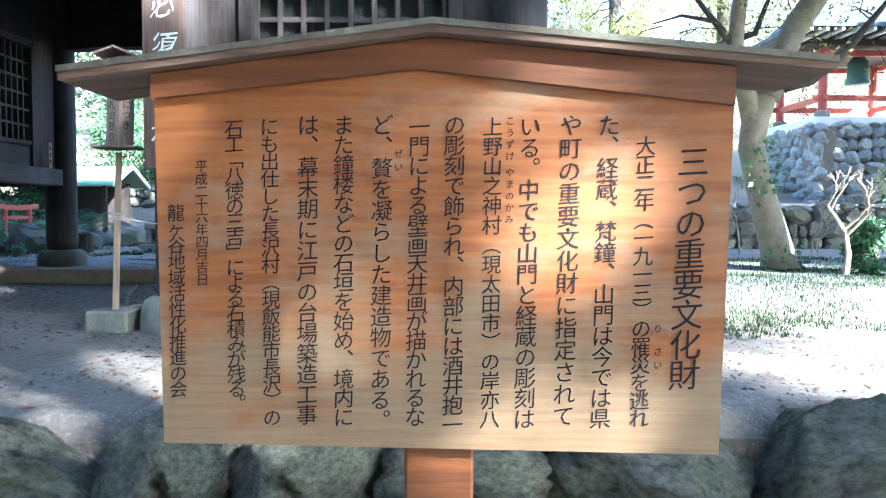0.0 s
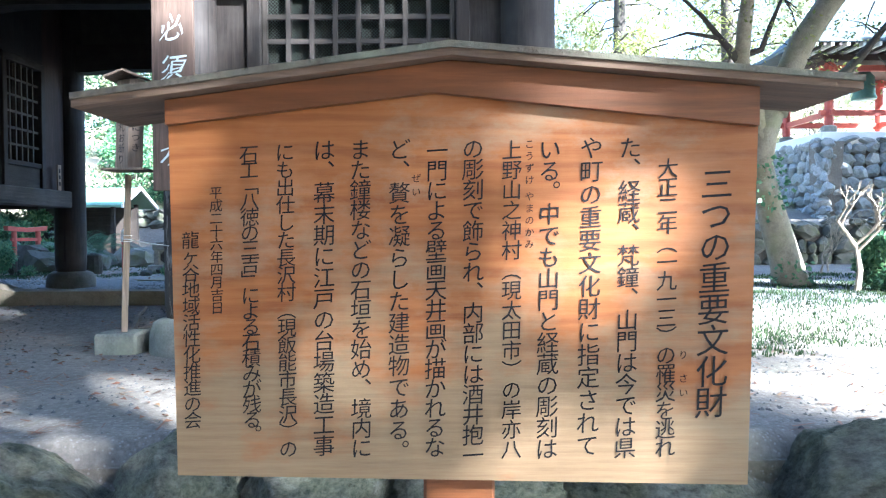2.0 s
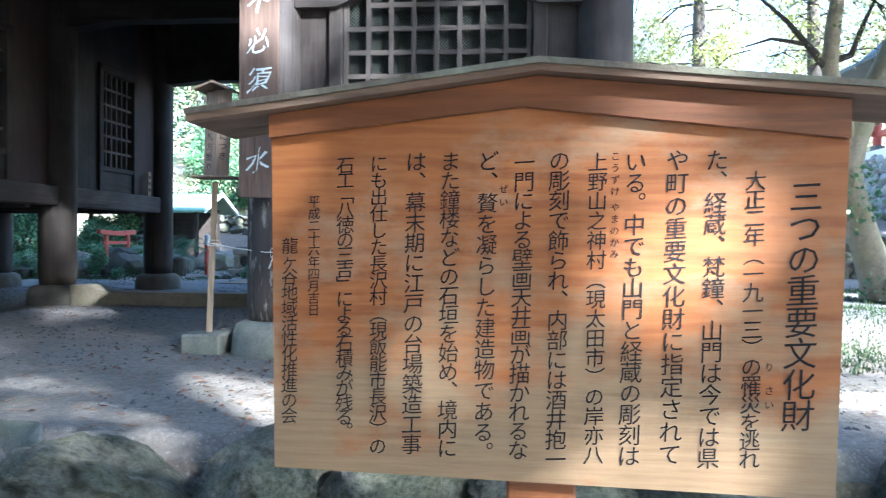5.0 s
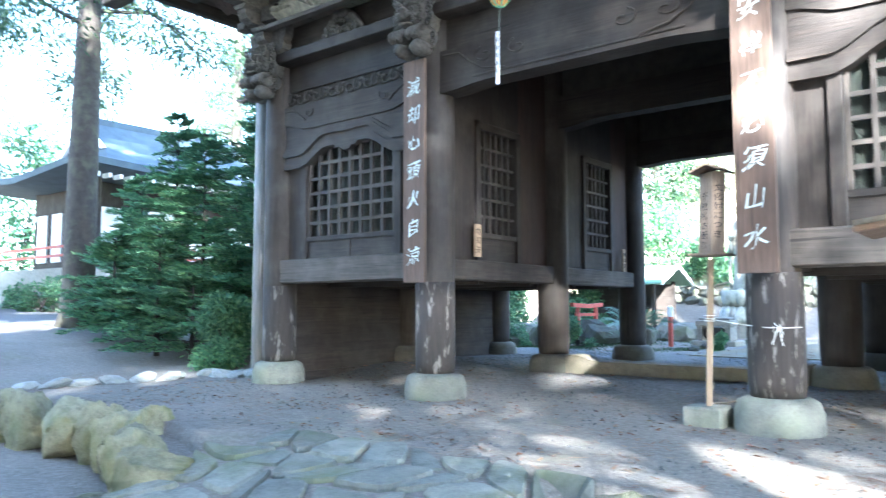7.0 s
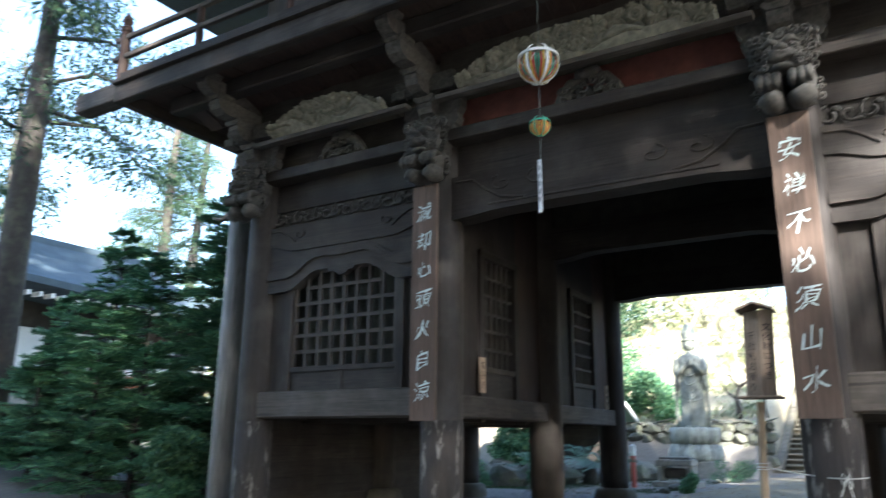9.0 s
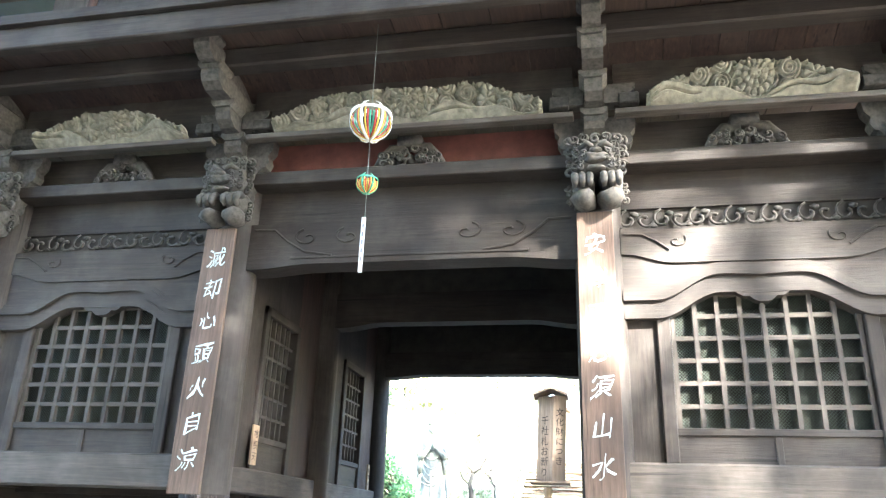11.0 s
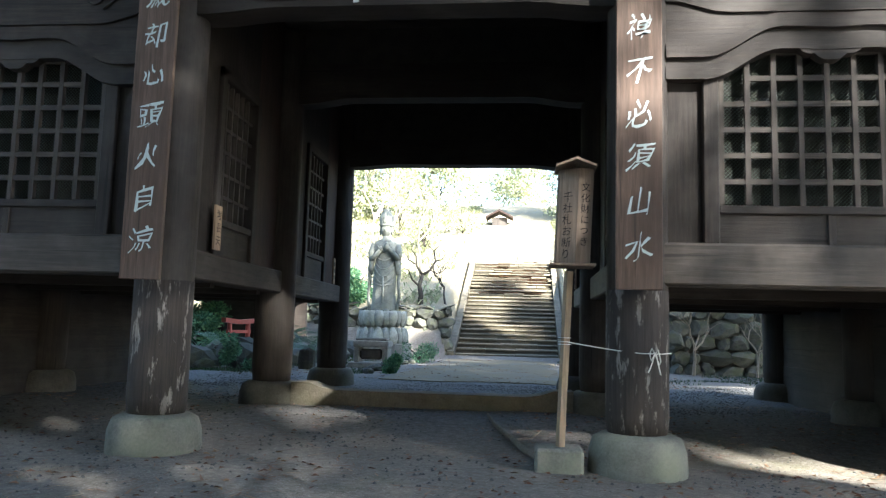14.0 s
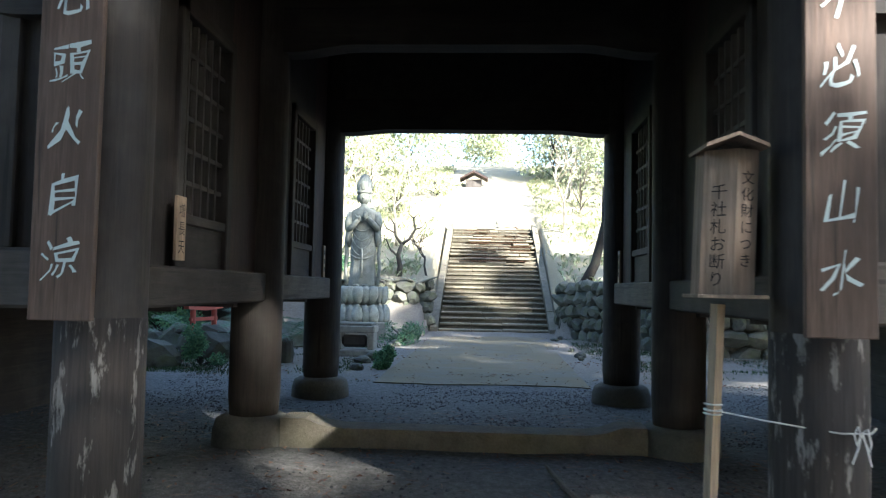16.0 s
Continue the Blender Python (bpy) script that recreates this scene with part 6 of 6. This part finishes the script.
def cycad(x, y, n, reach, seed):
    z0 = height(x, y)
    rnd = random.Random(seed)
    ob = thing("cycad", (x, y, z0), "cycad with arching feathery fronds", "plant", "cycads in the garden")
    part("trunk", turned([(0.16, -0.1), (0.2, 0.15), (0.17, 0.4), (0.06, 0.46)], (x, y, z0), 12), BARK, ob)
    for k in range(n):
        a = 2 * math.pi * k / n + rnd.uniform(-0.2, 0.2)
        el = rnd.uniform(0.3, 1.2)
        vs, fs = [], []
        L2 = reach * rnd.uniform(0.8, 1.1)
        for i in range(16):
            s = i / 15
            r_ = L2 * s * math.cos(el) + 0.05
            z_ = 0.42 + L2 * (s * math.sin(el) - 0.55 * s * s)
            c = Vector((r_ * math.cos(a), r_ * math.sin(a), z_))
            side = Vector((-math.sin(a), math.cos(a), -0.25))
            fw = Vector((math.cos(a), math.sin(a), 0)) * 0.1
            wl = 0.26 * math.sin(math.pi * (0.12 + 0.85 * s))
            for sg in (-1, 1):
                q = len(vs)
                vs += [tuple(c), tuple(c + fw * 0.35), tuple(c + side * sg * wl * (1 if sg > 0 else 1) + fw)]
                fs.append((q, q + 1, q + 2))
        raw("frond", vs, fs, FROND, ob)


for k, (x, y, n, r_) in enumerate(((-8.6, 17.6, 18, 1.3), (-7.7, 16.4, 14, 1.0), (-9.6, 20.5, 16, 1.3), (-11.2, 20.0, 14, 1.1))):
    cycad(x, y, n, r_, k)
for k, (x, y, h, w) in enumerate(((-5.75, 15.6, 0.42, 0.3), (-6.1, 22.2, 0.55, 0.75), (-8.9, 15.4, 0.7, 0.4), (-10.8, 15.6, 0.6, 0.5))):
    shrub(x, y, h, w, 400 + k, SHRUB, "low clipped evergreen shrub", 2500, 0.06, 0.4, "low_shrub", "shrub", 0.35)
random.seed(21)
for k in range(46):
    x, y = random.uniform(-14.5, -8.2), random.uniform(15.0, 25.5)
    s = random.uniform(0.35, 1.0)
    ob = rock_at(None, (x, y, height(x, y) + s * 0.2), (s * 1.2, s, s * 0.8), 1, random.uniform(0, 3), k, "garden_rock")
    tagged(ob, "grey mossy garden rock on the ground", "rock", "rocks in the garden")
for k in range(16):
    x, y = random.choice((-6.15, -1.75)) + random.uniform(-0.15, 0.15), random.uniform(14.5, 25.5)
    s = random.uniform(0.15, 0.35)
    tagged(rock_at(None, (x, y, height(x, y) + 0.05), (s, s, s * 0.7), 1, 0, k, "edging_stone"), "small stone edging the path", "rock", "stones along the path")
plum = thing("bare_plum_tree", (-6.95, 28.4, height(-6.95, 28.4)), "bare plum tree with twisting branches", "tree")
for pts2, rr in ((((0, 0), (0.05, 0.5), (-0.05, 1.0), (0.1, 1.5)), (0.12, 0.1, 0.085, 0.07)), (((0.1, 1.5), (0.45, 1.75), (0.7, 2.2), (0.6, 2.7), (0.85, 3.0)), (0.06, 0.05, 0.04, 0.03, 0.012)), (((0.1, 1.5), (-0.2, 1.9), (-0.25, 2.4), (-0.5, 2.75)), (0.055, 0.045, 0.03, 0.012)), (((-0.22, 2.0), (-0.6, 2.2), (-0.75, 2.55)), (0.03, 0.022, 0.01)), (((0.68, 2.2), (1.0, 2.3), (1.2, 2.65)), (0.03, 0.02, 0.008)), (((0.0, 0.9), (-0.4, 1.25), (-0.6, 1.7), (-0.9, 1.8)), (0.045, 0.035, 0.022, 0.01)), (((0.45, 1.75), (0.8, 1.6), (1.05, 1.75)), (0.03, 0.02, 0.008)), (((0.6, 2.7), (0.35, 2.95), (0.4, 3.2)), (0.02, 0.014, 0.006))):
    part("branch", tube([(-6.95 + 0.75 * px, 28.4 + 0.15 * pz * px, height(-6.95, 28.4) - 0.05 + 0.78 * pz) for px, pz in pts2], rr, 8), BARK, plum, "", True)
bare_tree(-6.0, 28.6, 1.9, 8, "slim bare tree by the stairs", 0.05, BARK)
bare_tree(1.15, 19.7, 2.2, 5, "bare shrub in front of the stone wall", 0.05)
bare_tree(2.6, 19.5, 1.8, 6, "bare shrub in front of the stone wall", 0.04)
hut = thing("hilltop_shrine", (-4.75, 50, height(-4.75, 50)), "tiny grey-roofed shrine at the top of the hill", "shrine")
hz2 = 8.3
part("body", box((-5.25, 49.6, hz2), (-4.25, 50.4, hz2 + 0.75)), PALE["z"], hut)
part("plinth", box((-5.5, 49.4, hz2 - 2.5), (-4.0, 50.6, hz2)), CUT, hut)
part("roof", extruded([(-5.65, hz2 + 0.7), (-4.75, hz2 + 1.15), (-3.85, hz2 + 0.7), (-3.85, hz2 + 0.8), (-4.75, hz2 + 1.28), (-5.65, hz2 + 0.8)], 49.2, 50.8), REDW["x"], hut, "weathered brown gabled roof")
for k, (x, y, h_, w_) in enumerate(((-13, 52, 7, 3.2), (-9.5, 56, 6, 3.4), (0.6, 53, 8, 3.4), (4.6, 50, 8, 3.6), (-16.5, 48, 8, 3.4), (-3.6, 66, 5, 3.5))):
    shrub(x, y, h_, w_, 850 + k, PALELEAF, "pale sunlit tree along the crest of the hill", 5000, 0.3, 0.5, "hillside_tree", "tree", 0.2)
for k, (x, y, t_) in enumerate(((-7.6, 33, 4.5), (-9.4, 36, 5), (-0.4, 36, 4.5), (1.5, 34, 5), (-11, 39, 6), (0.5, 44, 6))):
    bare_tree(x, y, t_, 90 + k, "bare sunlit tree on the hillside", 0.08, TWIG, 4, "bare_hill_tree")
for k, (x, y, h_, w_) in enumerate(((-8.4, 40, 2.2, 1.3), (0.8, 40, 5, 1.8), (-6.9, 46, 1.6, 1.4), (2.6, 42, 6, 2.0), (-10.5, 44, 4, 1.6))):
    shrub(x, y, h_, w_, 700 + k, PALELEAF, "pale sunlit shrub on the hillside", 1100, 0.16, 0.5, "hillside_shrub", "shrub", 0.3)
lean_t = thing("leaning_tree", (-0.5, 27.9, 2.2), "leaning tree trunk above the wall", "tree")
part("trunk", tube([(-0.75, 27.9, 1.9), (-0.2, 27.9, 3.0), (0.1, 27.8, 4.4), (0.05, 27.8, 5.6)], [0.2, 0.16, 0.12, 0.05], 10), BARK, lean_t, "", True)

# ---- trees and plants to the right ----
def at12(px, py, d=12.0):
    return Vector(((px - 784) / 1315 * d + 0.0105 * d, d, 1.5 + (377 - py) / 1315 * d))


big = thing("cherry_tree", at12(1385, 495), "old leaning cherry tree with lichen-grey bark and ivy", "tree")
for pts2, rr in ((((1390, 505), (1378, 440), (1345, 330), (1328, 260), (1335, 205), (1352, 160)), (0.36, 0.25, 0.21, 0.20, 0.22, 0.2)),
                 (((1335, 215), (1312, 150), (1296, 80), (1300, 20), (1310, -60), (1290, -160)), (0.22, 0.14, 0.12, 0.12, 0.1, 0.06)),
                 (((1350, 170), (1378, 100), (1400, 50), (1440, -10), (1490, -70), (1500, -160)), (0.24, 0.2, 0.2, 0.19, 0.15, 0.08)),
                 (((1300, 90), (1258, 40), (1225, 0), (1180, -40)), (0.08, 0.05, 0.035, 0.02)),
                 (((1385, 150), (1430, 140), (1490, 90), (1540, 30), (1580, -20)), (0.12, 0.1, 0.08, 0.05, 0.03)),
                 (((1296, 70), (1330, 60), (1345, 20), (1370, -40)), (0.07, 0.05, 0.04, 0.02)),
                 (((1258, 40), (1200, 30), (1150, 45)), (0.04, 0.025, 0.01))):
    part("trunk" if rr[0] > 0.3 else "limb", tube([at12(*p) for p in pts2], rr, 12), PALEBARK if rr[0] > 0.2 else BARK, big, "", True)
rnd = random.Random(9)
tw = bmesh.new()
blobs = []
for k in range(70):
    p = at12(rnd.uniform(960, 1600), rnd.uniform(-160, 90), rnd.uniform(10.5, 14))
    q = p + Vector((rnd.uniform(-0.7, 0.7), rnd.uniform(-0.5, 0.5), rnd.uniform(-0.5, 0.3)))
    tw = tube([p, p.lerp(q, 0.5) + Vector((0, 0, 0.08)), q], [0.014, 0.01, 0.004], 4, tw)
    blobs.append((tuple(q), (0.35, 0.3, 0.2)))
part("twig", tw, BARK, big)
crown(big, "crown", blobs, 2600, 0.07, 9, LIGHTLEAF, 0.5, 0.2)
crown(big, "ivy", [(tuple(at12(1340, 300) + Vector((0, -0.25, 0))), (0.3, 0.12, 0.5)), (tuple(at12(1372, 460) + Vector((0, -0.3, 0))), (0.35, 0.15, 0.3))], 220, 0.09, 5, SHRUB, 0.7)
bare_tree(5.9, 10.6, 1.9, 12, "pale young bare tree in the grass", 0.05)
for k, (x, y, h) in enumerate(((5.2, 15.5, 1.6), (6.8, 16.5, 1.9), (8.4, 16.2, 1.6), (7.6, 15.0, 1.2), (9.6, 16.6, 1.9), (11, 17.5, 2.2))):
    bare_tree(x, y, h, 20 + k, "tangle of bare brown twigs", 0.025, TWIG, 4, "bare_shrub")
for k, (x, y, h, w) in enumerate(((7.75, 11.9, 2.1, 0.8), (6.6, 11.0, 0.8, 0.5), (4.4, 14.5, 0.9, 0.5), (8.6, 13.0, 0.9, 0.6))):
    shrub(x, y, h, w, 500 + k, SHRUB, "leafy green shrub in the grass", 2500, 0.1, 0.4)
for k, (x, y, t_, r_) in enumerate(((24, 34, 20, 0.4), (10, 42, 20, 0.4), (17, 44, 22, 0.4), (30, 40, 22, 0.4))):
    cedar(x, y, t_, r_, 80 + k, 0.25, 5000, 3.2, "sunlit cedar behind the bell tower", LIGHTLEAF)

# ---- bell tower on its stone wall ----
bell = thing("bell_tower", (15.8, 28.4, 4.7), "open red-posted bell tower on a stone base", "bell tower")
part("platform", box((13.35, 26.25, 4.5), (18.6, 31.0, 4.95), 0.02), PLASTER, bell, "white plastered platform edge")
for x in (13.95, 17.7):
    for y in (26.9, 30.2):
        part("post", tube([(x, y, 4.95), (x, y, 7.7)], 0.16, 12), REDPAINT, bell)
        part("post_foot", turned([(0.26, 0), (0.27, 0.25), (0.2, 0.3)], (x, y, 4.95), 12), CUT, bell)
for y in (26.9, 30.2):
    for z in (5.6, 7.2):
        part("tie", box((13.6, y - 0.07, z), (18.1, y + 0.07, z + 0.2)), REDPAINT, bell)
for x in (13.95, 17.7):
    for z in (5.6, 7.2):
        part("tie", box((x - 0.07, 26.6, z), (x + 0.07, 30.5, z + 0.2)), REDPAINT, bell)
part("bell", turned([(0.42, 6.3), (0.44, 6.36), (0.38, 6.5), (0.36, 7.1), (0.2, 7.3), (0.05, 7.32)], (15.6, 27.6, 0), 20), BRONZE, bell, "green bronze bell", True)
rf = bmesh.new()
b = bmesh.new()
ring = []
for z, x0, x1, y0, y1 in ((7.85, 12.2, 19.4, 25.2, 31.9), (7.98, 12.2, 19.4, 25.2, 31.9), (8.6, 13.4, 18.2, 26.6, 30.5), (9.8, 14.4, 17.2, 28.2, 28.9), (10.6, 14.5, 17.1, 28.5, 28.6)):
    ring.append([b.verts.new(p) for p in ((x0, y0, z), (x1, y0, z), (x1, y1, z), (x0, y1, z))])
for lo_, hi_ in zip(ring, ring[1:]):
    for i in range(4):
        b.faces.new((lo_[i], lo_[(i + 1) % 4], hi_[(i + 1) % 4], hi_[i]))
b.faces.new(ring[0][::-1])
b.faces.new(ring[-1])
part("roof", b, ROOFBLUE, bell, "grey tiled hipped roof")
for k in range(26):
    part("rafter", box((12.35 + 0.27 * k, 25.25, 7.72), (12.45 + 0.27 * k, 27.2, 7.85)), PLASTER if k % 2 else WOOD["y"], bell)
part("under_eave", box((13.5, 26.5, 7.5), (18.2, 30.6, 7.72)), REDW["x"], bell)

# ---- hall and white storehouse to the west ----
HX, HY = -32.6, 18.8
hz = height(HX, HY) + 0.75
hall = thing("temple_hall", (HX, HY, hz - 0.75), "temple hall with curved blue-grey roof and red railings", "building")
part("platform", box((HX - 4, HY - 6, hz - 2.5), (HX + 4, HY + 6, hz + 0.9), 0.03), CUT, hall)
part("wall", box((HX - 3, HY - 4.6, hz + 0.9), (HX + 3, HY + 4.6, hz + 4.6)), WOOD["z"], hall)
for k in range(6):
    yk = HY - 5 + 2 * k
    part("post", tube([(HX + 3.4, yk, hz + 0.9), (HX + 3.4, yk, hz + 4.6)], 0.16, 10), WOOD["z"], hall)
    if k < 5:
        part("paper_panel", box((HX + 3.01, yk + 0.4, hz + 1.3), (HX + 3.06, yk + 1.6, hz + 3.4)), PLASTER, hall)
for k in range(4):
    part("side_panel", box((HX - 2.6 + 1.4 * k, HY - 4.66, hz + 1.3), (HX - 1.7 + 1.4 * k, HY - 4.61, hz + 3.4)), PLASTER, hall)
part("porch_step", box((HX + 4, HY - 2, hz - 2.5), (HX + 5.4, HY + 2, hz + 0.4), 0.03), CUT, hall)
for z in (1.35, 1.7):
    part("railing", box((HX + 3.82, HY - 5.9, hz + z), (HX + 3.9, HY + 5.9, hz + z + 0.1)), REDPAINT, hall)
    part("railing", box((HX - 3.9, HY - 5.9, hz + z), (HX + 3.82, HY - 5.82, hz + z + 0.1)), REDPAINT, hall)
b = bmesh.new()
ring = []
for z, w, d in ((4.35, 6.8, 5.6), (4.6, 6.8, 5.6), (4.95, 5.6, 4.6), (5.4, 4.6, 3.3), (6.0, 4.0, 2.1), (6.7, 3.8, 1.0), (7.4, 3.8, 0.25), (7.7, 3.9, 0.22)):
    row = []
    for sx, sy in ((-1, -1), (1, -1), (1, 1), (-1, 1)):
        up = 0.35 if z < 4.9 else 0
        row.append(b.verts.new((HX + sx * d, HY + sy * w, hz + z + up)))
        nxt = {(-1, -1): (0, -1), (1, -1): (1, 0), (1, 1): (0, 1), (-1, 1): (-1, 0)}[(sx, sy)]
        row.append(b.verts.new((HX + nxt[0] * d, HY + nxt[1] * w, hz + z)))
    ring.append(row)
for lo_, hi_ in zip(ring, ring[1:]):
    for i in range(8):
        b.faces.new((lo_[i], lo_[(i + 1) % 8], hi_[(i + 1) % 8], hi_[i]))
b.faces.new(ring[0][::-1])
b.faces.new(ring[-1])
part("roof", b, ROOFBLUE, hall, "curved blue-grey sheet roof")
part("gable_board", extruded([(HX - 2.0, hz + 6.05), (HX, hz + 7.6), (HX + 2.0, hz + 6.05), (HX + 1.7, hz + 6.05), (HX, hz + 7.3), (HX - 1.7, hz + 6.05)], HY - 4.12, HY - 3.98), PLASTER, hall)
for k in range(30):
    part("rafter_end", box((HX + 5.0, HY - 6.5 + 0.44 * k, hz + 4.2), (HX + 5.5, HY - 6.38 + 0.44 * k, hz + 4.36)), PLASTER, hall)
WX, WY = -31.5, 6.6
wz = height(WX, WY)
store = thing("storehouse", (WX, WY, wz), "small white plastered storehouse with a low roof", "building")
part("wall", box((WX - 3, WY - 2.2, wz - 0.3), (WX + 1.5, WY + 0.6, wz + 3.4), 0.02), PLASTER, store)
part("window", box((WX + 1.5, WY - 0.5, wz + 2.4), (WX + 1.53, WY + 0.05, wz + 2.8)), DARKIN, store)
part("roof", extruded([(WY - 2.9, wz + 3.4), (WY - 0.8, wz + 4.7), (WY + 1.3, wz + 3.4), (WY + 1.3, wz + 3.55), (WY - 0.8, wz + 4.88), (WY - 2.9, wz + 3.55)], WX - 3.6, WX + 2.1, place=lambda px, py, pz: (py, px, pz)), PALE["x"], store)
for k, (x, y) in enumerate(((-24, 11.6), (-27, 12.5), (-30, 12.2), (-33, 12.6), (-24.5, 13.2), (-37, 12.4))):
    shrub(x, y, 1.1, 1.1, 600 + k, SHRUB, "low dark hedge bush", 2500, 0.12, 0.5, "hedge_bush", "shrub", 0.25)

# ---- fallen stick ----
stick = thing("fallen_branch", (-3.1, 7.5, T), "pale fallen branch lying on the earth", "branch")
part("branch", tube([(x, y, height(x, y) + 0.03) for x, y in ((-3.4, 8.5), (-3.3, 8.0), (-3.12, 7.5), (-3.02, 7.0), (-2.87, 6.55))], [0.015, 0.025, 0.03, 0.028, 0.02], 7), TWIG, stick)
part("twig", tube([(x, y, height(x, y) + 0.03) for x, y in ((-3.12, 7.5), (-2.95, 7.6), (-2.85, 7.9))], [0.014, 0.01, 0.005], 5), TWIG, stick)

# ---- loose litter on the ground ----


def scatter(name, label, count, area, make, material, seed, cat):
    rg = random.Random(seed)
    vs, fs = [], []
    for k in range(count):
        x, y = area(rg)
        make(rg, x, y, height(x, y), vs, fs)
    return tagged(raw(name, vs, fs, material), label, cat, kind="stuff")


def needle(rg, x, y, z, vs, fs):
    a, l = rg.uniform(0, 6.28), rg.uniform(0.04, 0.16)
    w = rg.uniform(0.004, 0.012)
    dx, dy = math.cos(a), math.sin(a)
    q = len(vs)
    vs.extend(((x - dy * w, y + dx * w, z + 0.006), (x + dy * w, y - dx * w, z + 0.006), (x + dx * l + dy * w * 0.4, y + dy * l - dx * w * 0.4, z + 0.012), (x + dx * l - dy * w * 0.4, y + dy * l + dx * w * 0.4, z + 0.012)))
    fs.append((q, q + 1, q + 2, q + 3))


def pebble(rg, x, y, z, vs, fs):
    s = rg.uniform(0.006, 0.022)
    q = len(vs)
    a = rg.uniform(0, 3)
    for k in range(5):
        vs.append((x + s * math.cos(a + 1.257 * k) * rg.uniform(0.7, 1.2), y + s * math.sin(a + 1.257 * k) * rg.uniform(0.7, 1.2), z - 0.002))
    vs.append((x, y, z + s * 0.7))
    for k in range(5):
        fs.append((q + k, q + (k + 1) % 5, q + 5))


def blade(rg, x, y, z, vs, fs):
    a, h = rg.uniform(0, 6.28), rg.uniform(0.02, 0.055)
    q = len(vs)
    vs.extend(((x - 0.011 * math.sin(a), y + 0.011 * math.cos(a), z - 0.01), (x + 0.011 * math.sin(a), y - 0.011 * math.cos(a), z - 0.01), (x + h * 0.6 * math.cos(a), y + h * 0.6 * math.sin(a), z + h)))
    fs.append((q, q + 1, q + 2))


def sprig(rg, x, y, z, vs, fs):
    if -6.3 < x < -1.3:
        return
    for k in range(3):
        a, h = rg.uniform(0, 6.28), rg.uniform(0.1, 0.45)
        q = len(vs)
        dx, dy = math.cos(a), math.sin(a)
        vs.extend(((x, y, z), (x + 0.4 * h * dx - 0.12 * h * dy, y + 0.4 * h * dy + 0.12 * h * dx, z + 0.5 * h), (x + h * dx, y + h * dy, z + 0.6 * h), (x + 0.4 * h * dx + 0.12 * h * dy, y + 0.4 * h * dy - 0.12 * h * dx, z + 0.5 * h)))
        fs.append((q, q + 1, q + 2, q + 3))


def patchy(x0, x1, y0, y1, k=2.0):
    def area(rg):
        while True:
            x, y = rg.uniform(x0, x1), rg.uniform(y0, y1)
            if noise.noise(Vector((x * k, y * k, 5))) + rg.uniform(-0.35, 0.35) > 0.05:
                return x, y
    return area


scatter("cedar_litter", "reddish fallen cedar sprigs on the earth", 3500, patchy(-10.5, 3, 3.8, 11), needle, LITTER, 1, "litter")
scatter("pebbles", "small pale pebbles scattered on the earth", 6000, patchy(-10.5, 4.5, 3.8, 12, 1.2), pebble, GRAVEL, 2, "pebbles")
scatter("gravel", "loose grey gravel behind the gate", 6000, patchy(-8.5, 1.0, 9.6, 14.5, 0.6), pebble, GRAVEL, 3, "gravel")
scatter("grass", "short green ground cover in patches", 20000, patchy(2.2, 9.5, 5.9, 15, 0.9), blade, GRASS, 4, "grass")
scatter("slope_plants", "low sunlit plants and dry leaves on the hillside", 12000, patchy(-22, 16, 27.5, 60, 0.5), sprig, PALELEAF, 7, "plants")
def leaf_flat(rg, x, y, z, vs, fs):
    a, l = rg.uniform(0, 6.28), rg.uniform(0.02, 0.04)
    dx, dy = math.cos(a) * l, math.sin(a) * l
    q = len(vs)
    vs.extend(((x - dx, y - dy, z + 0.008), (x - dy * 0.5, y + dx * 0.5, z + 0.014), (x + dx, y + dy, z + 0.01), (x + dy * 0.5, y - dx * 0.5, z + 0.022)))
    fs.append((q, q + 1, q + 2, q + 3))


scatter("dry_leaves", "dry brown leaves lying behind the gate", 3500, patchy(-13, 5, 13.5, 26, 0.7), leaf_flat, LITTER, 6, "litter")
def stair_leaf(rg, x, y, z, vs, fs):
    k = math.floor((y - SY0) / TREAD)
    leaf_flat(rg, x, y, G2 + RISE * (k + 1) + rg.uniform(0, 0.05), vs, fs)


scatter("dry_leaves", "brown leaves heaped on the upper stone stairs", 6000, patchy(SX0 + 0.2, SX1 - 0.2, SY0 + 14 * TREAD, SY0 + 25 * TREAD, 0.9), stair_leaf, LITTER, 26, "litter")
scatter("dry_leaves", "scattered dry leaves in front of the gate", 900, patchy(-10, 2, 4, 9, 0.9), leaf_flat, LITTER, 16, "litter")
scatter("ground_cover", "low green plants in the garden", 22000, patchy(-13, -6.2, 14, 26, 0.6), blade, GRASS, 8, "plants")
scatter("ground_cover", "low green plants before the wall", 14000, patchy(-1.5, 6, 15, 25.5, 0.6), blade, GRASS, 9, "plants")
